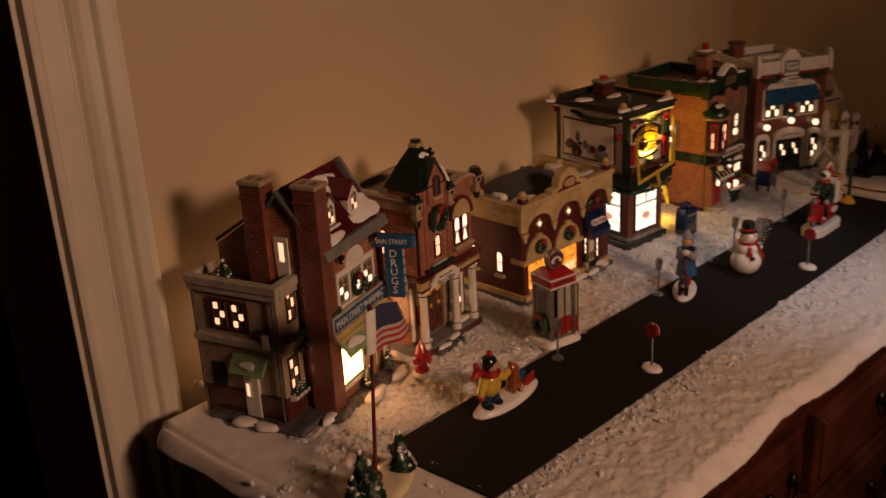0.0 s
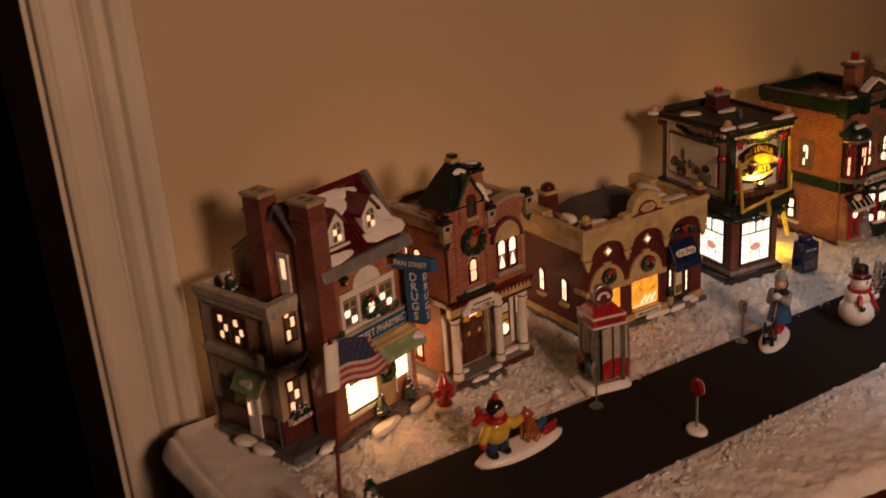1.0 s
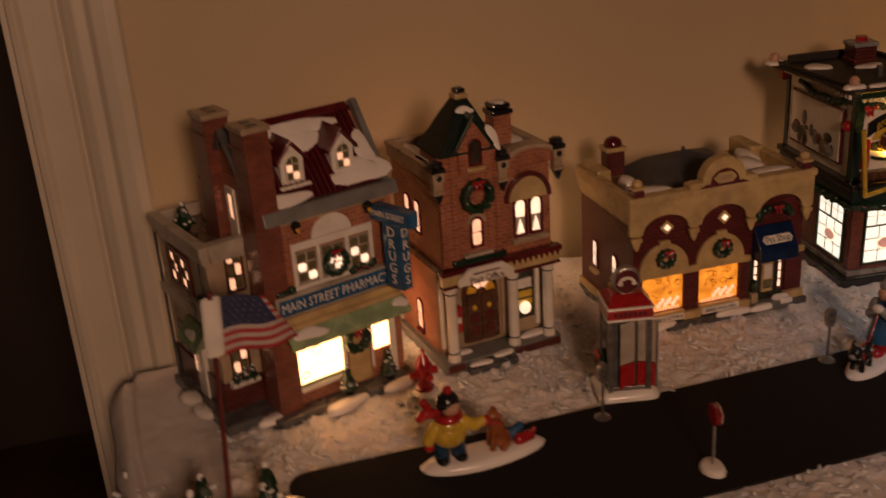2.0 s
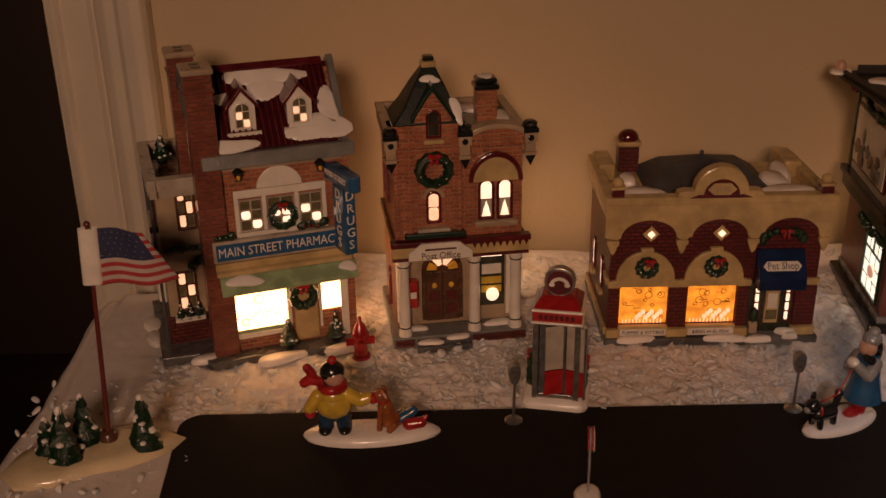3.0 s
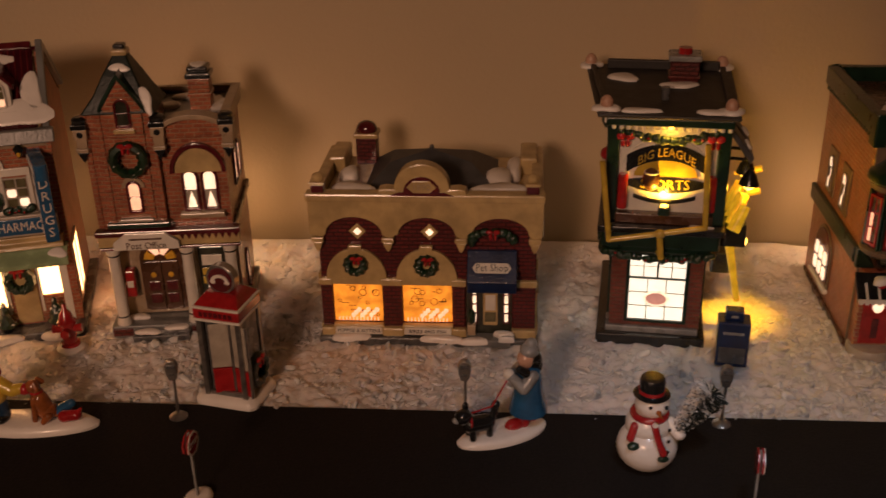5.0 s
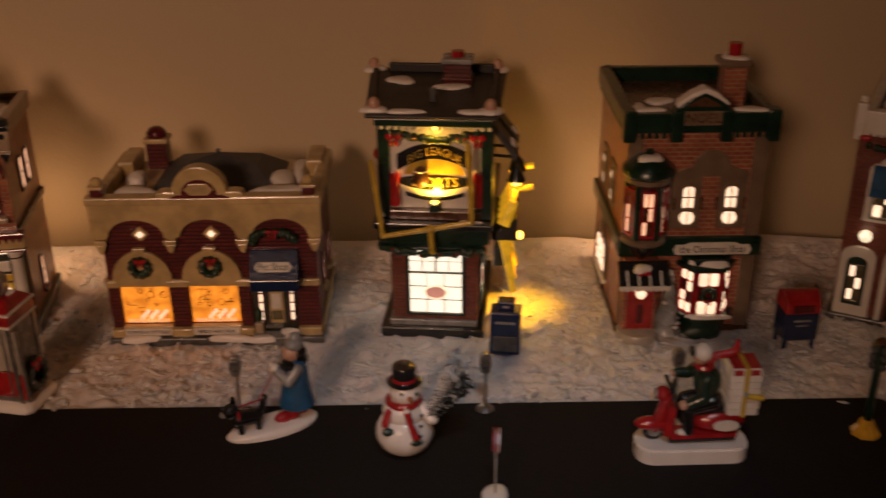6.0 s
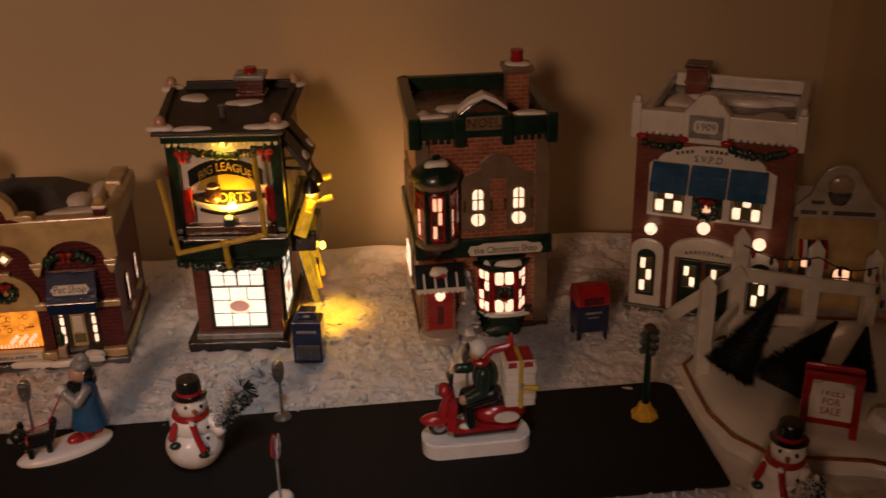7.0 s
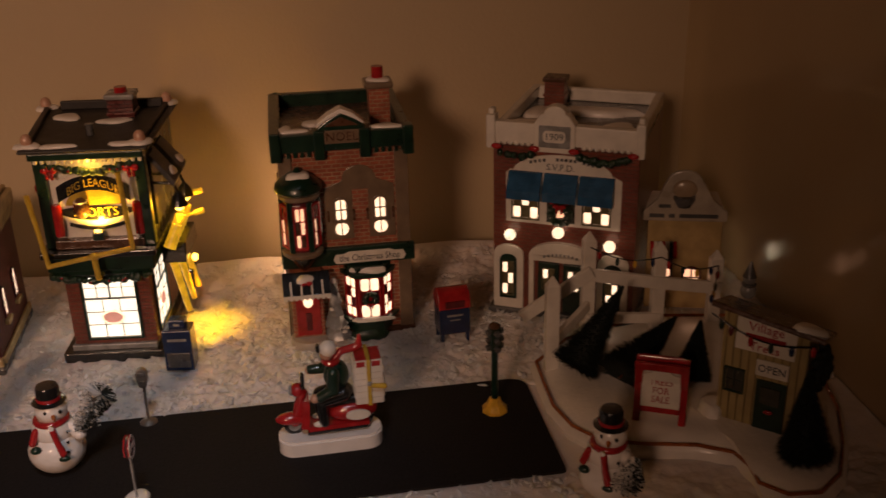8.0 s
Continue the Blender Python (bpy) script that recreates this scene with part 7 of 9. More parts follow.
# ---- police station ----
def police_station():
    h = thing("police_station_house", 1.3485, 0.688, 0, -28, "lit ceramic brick police station with blue awnings", "model house")
    W, D, EZ = 0.112, 0.124, 0.141
    bx("front_wall", h, "brick_chim", (0.0, W, 0.0, 0.003, 0.0, EZ))
    lf, rf = left_face(0.0, D), right_face(W, 0.0)
    bx("side_wall", h, "brick_chim", (0.0, D - 0.003, 0.0, 0.003, 0.0, EZ), lf)
    bx("side_wall", h, "brick_chim", (0.003, D, 0.0, 0.003, 0.0, EZ), rf)
    window(h, D - 0.030, 0.095, 0.012, 0.024, lf, 2, 3, {(0, 0), (1, 0), (1, 1), (0, 2)}, "white", 0.0014)
    # white parapet
    bm = bmesh.new()
    box(bm, -0.003, W + 0.003, -0.0045, 0.004, EZ + 0.002, EZ + 0.0180)
    for x in (-0.0005, W + 0.0005):
        box(bm, x - 0.0035, x + 0.0035, -0.0062, 0.005, EZ - 0.0030, EZ + 0.0230)
        box(bm, x - 0.0022, x + 0.0022, -0.0040, 0.003, EZ + 0.0230, EZ + 0.0275)
    part("parapet", bm, "white", h, "snowy white parapet with scalloped edge", None, bevel=0.0010)
    for k in range(23):
        x = 0.005 + k * 0.0047
        if abs(x - 0.0490) > 0.018:
            bm = bmesh.new()
            ball(bm, (x, -0.003, EZ + 0.0020), (0.0024, 0.0020, 0.0024), 0, 6)
            part("scallop", bm, "white", h, "", None, True)
    bm = bmesh.new()
    prism(bm, [(0.0330, EZ - 0.0030), (0.0645, EZ - 0.0030), (0.0645, EZ + 0.0190), (0.0590, EZ + 0.0265)] + arc(0.0488, EZ + 0.0265, 0.0085, 0.0065, 0, 180, 8) + [(0.0385, EZ + 0.0265), (0.0330, EZ + 0.0190)], -0.0068, 0.004)
    part("date_gable", bm, "white", h, "", None, bevel=0.0010)
    bx("date_recess", h, "grey", (0.0370, 0.0610, -0.0074, -0.0060, EZ + 0.0010, EZ + 0.0180), None, 0.0006)
    bm = bmesh.new()
    prism(bm, rounded(0.0405, 0.0575, EZ + 0.0055, EZ + 0.0145, (0.0030,) * 4, 4), -0.0084, -0.0070)
    dp = part("date_plaque", bm, "white", h)
    letters("1909", dp, "slate", (0.0490, -0.0086, EZ + 0.0100), 0.0074)
    for x0, x1 in ((0.0045, 0.0340), (0.0640, 0.1080)):
        mid, dip = (x0 + x1) / 2, 0.0060
        garland(h, [(x0 + (x1 - x0) * k / 8, -0.0065, EZ - 0.0020 - dip * (1 - (2 * k / 8 - 1) ** 2)) for k in range(9)], 0.0030, seed=int(x0 * 1000) + 40, berries=False)
        for x in (x0, x1):
            bm = bmesh.new()
            ball(bm, (x, -0.0075, EZ - 0.0005), (0.0042, 0.0020, 0.0024), 0, 7)
            part("bow", bm, "red", h, "", None, True)
    bx("roof", h, "slate", (0.0, W, 0.004, D, EZ, EZ + 0.003))
    bm = bmesh.new()
    for a in ((0.0, 0.006, 0.004, D), (W - 0.006, W, 0.004, D), (0.006, W - 0.006, D - 0.006, D)):
        box(bm, a[0], a[1], a[2], a[3], EZ + 0.003, EZ + 0.014)
    part("roof_parapet", bm, "white", h, "", None, bevel=0.0015)
    for cx, cy, rx, ry, sd in ((0.030, 0.030, 0.024, 0.018, 141), (0.090, 0.030, 0.016, 0.022, 142), (0.060, 0.082, 0.042, 0.008, 143), (0.020, 0.065, 0.012, 0.018, 144)):
        snow_patch(h, cx, cy, rx, ry, EZ + 0.003, 0.0050, None, sd, 0.3, name="roof_snow")
    ch = chimney(h, 0.0270, 0.094, EZ, 0.167, 0.0165, 0.0145, "brick_chim", "brown", False)
    # upper windows
    bm = bmesh.new()
    prism(bm, [(0.0105, 0.0780), (0.1000, 0.0780), (0.1000, 0.1180), (0.0930, 0.1215)] + arc(0.0545, 0.1195, 0.0385, 0.0155, 3, 177, 16) + [(0.0140, 0.1215), (0.0105, 0.1180)], -0.0016, 0.0)
    part("window_surround", bm, "white", h, "white arched surround with lettering", None, bevel=0.0006)
    bm = bmesh.new()
    n = 15
    for k in range(n):
        x = 0.0290 + k * 0.0510 / n
        z = 0.1315 - 5.2 * (x - 0.0545) ** 2
        if k not in (4, 5, 11):
            box(bm, x, x + 0.0022, -0.0019, -0.0014, z - 0.0012, z + 0.0012)
    part("lettering_bar", bm, "slate", h)
    letters("S.V.P.D.", h, "slate", (0.0530, -0.0019, 0.1250), 0.0072, squash=0.95)
    for k, cx in enumerate((0.0262, 0.0540, 0.0815)):
        if k == 1:
            bx("blind_window", h, "dusk", (cx - 0.0110, cx + 0.0110, -0.0022, -0.001, 0.0805, 0.1020), None, 0.0004)
            wreath(h, (cx, -0.0050, 0.0885), 0.0068, 0.0030)
            bm = bmesh.new()
            prism(bm, [(cx - 0.003, 0.0855), (cx + 0.003, 0.0855), (cx + 0.002, 0.0910), (cx, 0.0925), (cx - 0.002, 0.0910)], -0.0035, -0.002)
            part("wreath_light", bm, "lit_warm", h)
            bx("red_ribbon", h, "red", (cx - 0.008, cx + 0.006, -0.0050, -0.0030, 0.0962, 0.0984), None, 0.0006)
        else:
            window(h, cx, 0.0820, 0.0200, 0.0200, None, 3, 2, {(0, 0), (2, 0), (1, 1)}, "olive", 0.0012, y=-0.0016, bar=0.0012)
        bm = bmesh.new()
        prism(bm, [(-0.001, 0.1205), (-0.004, 0.1200), (-0.0115, 0.1070), (-0.0118, 0.1000), (-0.0105, 0.1000), (-0.0100, 0.1060), (-0.001, 0.1180)], cx - 0.0132, cx + 0.0132, 0, "yz")
        part("awning", bm, "blue", h, "plain blue window awning", None, bevel=0.0008)
    # globe lamps
    for x, z in ((0.0154, 0.0690), (0.0536, 0.0745), (0.0935, 0.0675)):
        bm = bmesh.new()
        cyl(bm, (x, 0.0, z - 0.002), (x, -0.006, z - 0.003), 0.0012, None, 8)
        gl = part("globe_lamp", bm, "slate", h, "round lit globe lamp on a bracket", None, True)
        bm = bmesh.new()
        ball(bm, (x, -0.0075, z), 0.0046, 0, 12)
        part("globe", bm, "lit_globe" if x < 0.05 else "lit", gl, "", None, True)
    # ground floor
    for cx, w in ((0.0130, 0.0245), (0.0960, 0.0245)):
        bm = bmesh.new()
        prism(bm, [(cx - w / 2, 0.0), (cx + w / 2, 0.0), (cx + w / 2, 0.0500)] + arc(cx, 0.0500, w / 2, 0.0085, 0, 180, 10) + [(cx - w / 2, 0.0500)], -0.0030, 0.0)
        part("entry_arch", bm, "white", h, "white arched window bay", None, bevel=0.0008)
        bm = bmesh.new()
        prism(bm, [(cx - 0.0070, 0.0120), (cx + 0.0070, 0.0120), (cx + 0.0070, 0.0450)] + arc(cx, 0.0450, 0.0070, 0.0055, 0, 180, 8) + [(cx - 0.0070, 0.0450)], -0.0038, -0.0028)
        part("dark_window", bm, "green", h)
        window(h, cx, 0.0160, 0.0090, 0.0280, None, 2, 3, {(0, 0), (1, 1), (0, 2)}, "olive", 0.0008, y=-0.0039, bar=0.0008)
    bm = bmesh.new()
    prism(bm, [(0.0300, 0.0480), (0.0810, 0.0480), (0.0810, 0.0530)] + arc(0.0555, 0.0525, 0.0255, 0.0115, 0, 180, 14) + [(0.0300, 0.0530)], -0.0045, 0.0)
    for x in (0.0300, 0.0770):
        box(bm, x, x + 0.0040, -0.0040, 0.0, 0.0, 0.0480)
    part("door_hood", bm, "white", h, "white arched door surround", None, bevel=0.0008)
    bm = bmesh.new()
    for k in range(9):
        x = 0.0415 + k * 0.0032
        box(bm, x, x + 0.0020, -0.0050, -0.0044, 0.0535 - 12 * (x - 0.0555) ** 2, 0.0556 - 12 * (x - 0.0555) ** 2)
    part("lettering_bar", bm, "grey", h)
    for cx in (0.0455, 0.0655):
        bx("station_door", h, "green", (cx - 0.0085, cx + 0.0085, -0.0025, 0.0, 0.0040, 0.0460), None, 0.0006, "dark green glazed door")
        window(h, cx, 0.0240, 0.0090, 0.0170, None, 2, 2, {(0, 1), (1, 0)}, "olive", 0.0008, y=-0.0026, bar=0.0010)
    bx("base", h, "slate", (-0.003, W + 0.003, -0.006, D, -0.003, 0.0035), None, 0.001)
    # side wing with its cafe sign
    wg = Matrix.Translation((0.1120, 0.0330, 0)) @ pose(0, 0, 0, 0, 0, 12) @ Matrix.Diagonal((1.14, 1.0, 1.12, 1.0))
    bx("wing_wall", h, "cream", (0.004, 0.0540, 0.0, 0.003, 0.0, 0.0700), wg)
    bx("wing_wall", h, "cream", (0.051, 0.0540, 0.0035, 0.0500, 0.0, 0.0700), wg)
    bx("wing_roof", h, "snow", (0.002, 0.0555, -0.001, 0.0500, 0.0702, 0.0735), wg, 0.001)
    bm = bmesh.new()
    prism(bm, [(0.0, 0.0690), (0.0560, 0.0690), (0.0560, 0.0760), (0.0460, 0.0850), (0.0400, 0.0960)] + arc(0.0265, 0.0955, 0.0125, 0.0105, 10, 170, 10) + [(0.0130, 0.0960), (0.0090, 0.0850), (0.0, 0.0760)], -0.0050, -0.0010)
    cs = part("cafe_sign", bm, "stone", h, "stone gabled cafe sign with a cup", wg, bevel=0.0008)
    bm = bmesh.new()
    lathe(bm, [(0.0045, 0.0800), (0.0072, 0.0850), (0.0075, 0.0880)], (0.0265, -0.0050, 0), 14)
    part("cup", bm, "slate", cs, "", None, True)
    bm = bmesh.new()
    ball(bm, (0.0265, -0.0060, 0.0930), (0.0082, 0.0030, 0.0068), 0, 10)
    part("cup_foam", bm, "tan", cs, "", None, True)
    bm = bmesh.new()
    for a, b in ((0.0040, 0.0140), (0.0170, 0.0210), (0.0240, 0.0500)):
        box(bm, a, b, -0.0056, -0.0048, 0.0718, 0.0745)
    box(bm, 0.0100, 0.0180, -0.0056, -0.0048, 0.0790, 0.0815)
    part("lettering_bar", bm, "slate", cs)
    window(h, 0.0150, 0.0180, 0.0120, 0.0200, wg, 2, 3, {(0, 0), (1, 0), (1, 1), (0, 2)}, "maroon", 0.0012, pane="lit_warm")
    window(h, 0.0355, 0.0170, 0.0110, 0.0150, wg, 2, 2, "all", "maroon", 0.0012, 0.0040, pane="lit_warm", bar=0.0012)
    for k in range(7):
        bm = bmesh.new()
        prism(bm, [(0.0, 0.0520), (-0.002, 0.0520), (-0.0080, 0.0430), (-0.0075, 0.0415)], 0.0060 + k * 0.0026, 0.0086 + k * 0.0026, 0, "yz")
        part("awning_stripe", bm, ("red", "white", "green")[k % 3], h, "", wg, bevel=0.0002)
    cord_bulb(h, 0.04, 0.116, 0.04, BACK * 0.25)
    bm = bmesh.new()
    ball(bm, (0, 0, 0), (0.0024, 0.0024, 0.0085), 0, 8)
    part("wing_bulb", bm, "lit_bulb", h, "small bare bulb behind the wing", h.matrix_basis.inverted() @ Matrix.Translation((1.530, 0.716, 0.014)), True)
    return h


police_station()


# ---- street furniture ----
def parking_meter(x, y, rz):
    t = thing("parking_meter", x, y, 0.0006, rz, "small pewter parking meter at the road edge", "parking meter", "parking meters along the road")
    bm = bmesh.new()
    lathe(bm, [(0.0058, 0.0), (0.0058, 0.0008), (0.0042, 0.0022), (0.0014, 0.0034)], (0, 0, 0), 16)
    part("foot", bm, "silver", t, "", None, True)
    bm = bmesh.new()
    cyl(bm, (0, 0, 0.0028), (0.0004, 0, 0.0285), 0.0010, 0.0009, 8)
    part("post", bm, "silver", t, "", None, True)
    bm = bmesh.new()
    prism(bm, [(-0.0022, 0.0280), (0.0022, 0.0280), (0.0036, 0.0330), (0.0038, 0.0370)] + arc(0.0, 0.0380, 0.0038, 0.0042, 0, 180, 10) + [(-0.0038, 0.0370), (-0.0036, 0.0330)], -0.0022, 0.0022)
    hd = part("meter_head", bm, "silver", t, "", None, False, 0.0006)
    bx("dial", hd, "slate", (-0.0024, 0.0024, -0.0027, -0.0020, 0.0368, 0.0396), None, 0.0003)
    bx("coin_slot", hd, "slate", (-0.0012, 0.0012, -0.0027, -0.0020, 0.0320, 0.0332), None, 0.0002)
    return t


for x, y, rz in ((0.748, 0.559, 8), (0.928, 0.566, 0), (1.0845, 0.566, 0), (1.206, 0.568, 10)):
    parking_meter(x, y, rz)


def stop_sign(x, y, rz):
    t = thing("stop_sign", x, y, 0.0008, rz, "red octagonal stop sign on a snowy foot", "stop sign", "stop signs by the road")
    bm = bmesh.new()
    blob(bm, oval(0, 0, 0.0095, 0.0080, 14, 0.10, 3), 0.0, 0.0042)
    part("snow_foot", bm, "snow", t, "", None, True)
    bm = bmesh.new()
    box(bm, -0.0009, 0.0009, -0.0006, 0.0006, 0.002, 0.046)
    part("post", bm, "grey", t)
    oct8 = [(0.0072 * math.cos(radians(22.5 + 45 * k)), 0.0395 + 0.0072 * math.sin(radians(22.5 + 45 * k))) for k in range(8)]
    bm = bmesh.new()
    prism(bm, oct8, -0.0018, -0.0007)
    s = part("sign_plate", bm, "red", t, "", None, False, 0.0002)
    bm = bmesh.new()
    inner = [(a * 0.86, 0.0395 + (b - 0.0395) * 0.86) for a, b in oct8]
    band(bm, inner + inner[:1], oct8 + oct8[:1], -0.0021, -0.0017)
    part("border", bm, "white", s)
    letters("STOP", s, "white", (0, -0.0020, 0.0395), 0.0046, squash=0.95)
    bm = bmesh.new()
    prism(bm, oct8, 0.0007, 0.0016)
    part("sign_back", bm, "red", t, "", None, False, 0.0002)
    return t


stop_sign(0.784, 0.479, 84)
stop_sign(1.086, 0.477, 84)


def hydrant():
    t = thing("fire_hydrant", 0.6465, 0.638, 0.0005, 10, "glossy red fire hydrant on a snowy round base", "fire hydrant")
    bm = bmesh.new()
    lathe(bm, [(0.0095, 0.0), (0.0100, 0.0015), (0.0085, 0.0035), (0.0060, 0.0040)], (0, 0, 0), 18)
    part("snow_base", bm, "snow", t, "", None, True)
    bm = bmesh.new()
    lathe(bm, [(0.0068, 0.0035), (0.0068, 0.0058), (0.0050, 0.0066), (0.0047, 0.0200), (0.0066, 0.0208), (0.0066, 0.0228), (0.0052, 0.0240), (0.0040, 0.0290), (0.0016, 0.0318), (0.0014, 0.0350), (0.0006, 0.0358)], (0, 0, 0), 18)
    b = part("barrel", bm, "red", t, "", None, True)
    for d in ((-1, 0), (1, 0), (0, -1)):
        bm = bmesh.new()
        cyl(bm, (d[0] * 0.003, d[1] * 0.003, 0.0165), (d[0] * 0.0088, d[1] * 0.0088, 0.0165), 0.0028, None, 12)
        cyl(bm, (d[0] * 0.0085, d[1] * 0.0085, 0.0165), (d[0] * 0.0100, d[1] * 0.0100, 0.0165), 0.0033, None, 6)
        part("outlet", bm, "red", b)


hydrant()


def phone_booth():
    t = thing("phone_booth", 0.7785, 0.5875, 0.0006, -12, "silver telephone booth with red panels on a snowy base", "phone booth")
    bm = bmesh.new()
    blob(bm, rounded(-0.0215, 0.0210, -0.0185, 0.0180, (0.006,) * 4, 5), 0.0, 0.0068)
    part("snow_base", bm, "snow", t, "", None, True)
    w, d = 0.0132, 0.0128
    for sx in (-1, 1):
        for sy in (-1, 1):
            bx("corner_post", t, "silver", (sx * w - 0.0018, sx * w + 0.0018, sy * d - 0.0018, sy * d + 0.0018, 0.0055, 0.0640), None, 0.0005)
    bx("kick_rail", t, "silver", (-w + 0.002, w - 0.002, -d - 0.001, -d + 0.001, 0.0060, 0.0095), None, 0.0004)
    bx("back_panel", t, "grey", (-w + 0.002, w - 0.002, d - 0.001, d + 0.001, 0.0060, 0.0610), None, 0.0004)
    for sx in (-1, 1):
        bx("side_panel", t, "grey", (sx * w - 0.0008, sx * w + 0.0008, -d + 0.002, d - 0.002, 0.0060, 0.0610), None, 0.0004)
    bx("side_glass", t, "glass", (-w - 0.0014, -w - 0.0008, -0.006, 0.006, 0.026, 0.054), None, 0.0003)
    # folding door, half open
    for a, rz in ((-0.0010, 24), (0.0125, -18)):
        m = pose(a, -d + 0.001, 0, 0, 0, rz)
        bx("door_leaf", t, "stone", (-0.0065, 0.0055, -0.0006, 0.0006, 0.0270, 0.0580), m, 0.0003, "cream glazed folding door leaf")
        bx("door_panel", t, "red", (-0.0065, 0.0055, -0.0008, 0.0008, 0.0085, 0.0262), m, 0.0003, "red lower door panel")
        bx("door_stile", t, "silver", (0.0056, 0.0070, -0.0010, 0.0010, 0.0075, 0.0590), m, 0.0003)
    # Dark slate sheet stands in for the shade inside the half-open booth.
    bx("painted_inner_shade", t, "slate", (-w + 0.002, -0.006, -d + 0.0026, -d + 0.0032, 0.008, 0.060), None, 0.0003)
    bm = bmesh.new()
    box(bm, -w - 0.0030, w + 0.0030, -d - 0.0030, d + 0.0030, 0.0605, 0.0622)
    box(bm, -w - 0.0030, w + 0.0030, -d - 0.0030, d + 0.0030, 0.0690, 0.0706)
    hd = part("header_trim", bm, "white", t, "", None, bevel=0.0006)
    bx("header", t, "red", (-w - 0.0024, w + 0.0024, -d - 0.0024, d + 0.0024, 0.0622, 0.0690), None, 0.0006, "red header sign band")
    bm = bmesh.new()
    for k in range(7):
        box(bm, -0.0115 + k * 0.0033, -0.0090 + k * 0.0033, -d - 0.0028, -d - 0.0023, 0.0640, 0.0672)
    part("lettering_bar", bm, "maroon", t)
    bm = bmesh.new()
    v = [bm.verts.new(p) for p in ((-w - 0.002, -d - 0.002, 0.0706), (w + 0.002, -d - 0.002, 0.0706), (w + 0.002, d + 0.002, 0.0706), (-w - 0.002, d + 0.002, 0.0706), (-0.0105, -0.006, 0.0765), (0.0105, -0.006, 0.0765), (0.0105, 0.008, 0.0765), (-0.0105, 0.008, 0.0765))]
    for q in ((3, 2, 1, 0), (4, 5, 6, 7), (0, 1, 5, 4), (1, 2, 6, 5), (2, 3, 7, 6), (3, 0, 4, 7)):
        bm.faces.new([v[i] for i in q])
    part("roof", bm, "red", t, "red sloped booth roof", None, False, 0.0008)
    bm = bmesh.new()
    cyl(bm, (0, -0.0045, 0.0850), (0, 0.0020, 0.0850), 0.0098, None, 22)
    ds = part("round_sign", bm, "silver", t, "round sign with a telephone receiver", None, False, 0.0006)
    bm = bmesh.new()
    cyl(bm, (0, -0.0049, 0.0850), (0, -0.0040, 0.0850), 0.0082, None, 22)
    part("sign_face", bm, "maroon", ds)
    bm = bmesh.new()
    band(bm, arc(0, 0.0835, 0.0040, 0.0034, 170, 10, 8), arc(0, 0.0835, 0.0062, 0.0054, 170, 10, 8), -0.0056, -0.0048)
    for s in (-1, 1):
        ball(bm, (s * 0.0048, -0.0052, 0.0836), (0.0020, 0.0006, 0.0014), 0, 6)
    part("receiver", bm, "white", ds)
    for s in (-1, 1):
        wr = wreath(t, (0.0, 0.0, 0.0200), 0.0085, 0.0030, Matrix.Translation((s * (w + 0.003), 0.001, 0)) @ pose(0, 0, 0, 0, 0, s * 90), bow_at=95)


phone_booth()


def news_box():
    t = thing("newspaper_box", 1.1025, 0.6410, 0.0005, -8, "dark navy newspaper box on the snow", "newspaper box")
    bm = bmesh.new()
    prism(bm, [(-0.0085, 0.0), (0.0085, 0.0), (0.0085, 0.0160), (0.0070, 0.0330), (-0.0085, 0.0330)], -0.0105, 0.0105, 0, "yz")
    b = part("body", bm, "navy", t, "", None, False, 0.0010)
    bx("coin_box", t, "navy", (-0.0060, 0.0060, -0.0035, 0.0060, 0.0328, 0.0390), None, 0.0010)
    m = Matrix.Identity(4)
    bx("window_panel", b, "grey", (-0.0070, 0.0070, -0.0094, -0.0084, 0.0200, 0.0275), pose(0, 0.0035, 0, 6, 0, 0), 0.0004)
    bx("door_panel", b, "slate", (-0.0085, 0.0085, -0.0092, -0.0084, 0.0030, 0.0150), None, 0.0004)
    bx("coin_plate", t, "grey", (-0.0022, 0.0022, -0.0041, -0.0034, 0.0345, 0.0362), None, 0.0002)


news_box()


def mailbox():
    t = thing("mailbox", 1.3065, 0.6440, 0.0004, 4, "blue letter box with a red rounded lid on legs", "mailbox")
    for sx in (-1, 1):
        for sy in (-1, 1):
            bx("leg", t, "navy", (sx * 0.0098 - 0.0014, sx * 0.0098 + 0.0014, sy * 0.0078 - 0.0014, sy * 0.0078 + 0.0014, -0.001, 0.0100), None, 0.0004)
    bx("body", t, "navy", (-0.0118, 0.0118, -0.0100, 0.0100, 0.0075, 0.0285), None, 0.0008)
    bm = bmesh.new()
    prism(bm, [(-0.0104, 0.0286)] + arc(0.0, 0.0310, 0.0104, 0.0120, 180, 0, 12) + [(0.0104, 0.0286)], -0.0122, 0.0122, 0, "yz")
    ld = part("lid", bm, "red", t, "dull red rounded lid", None, False, 0.0006)
    bx("flap", ld, "maroon", (-0.0075, 0.0075, -0.0116, -0.0100, 0.0300, 0.0355), None, 0.0005)
    bm = bmesh.new()
    box(bm, -0.0060, 0.0060, -0.0105, -0.0099, 0.0225, 0.0240)
    box(bm, -0.0040, 0.0040, -0.0105, -0.0099, 0.0190, 0.0200)
    part("lettering_bar", bm, "grey", t)


mailbox()


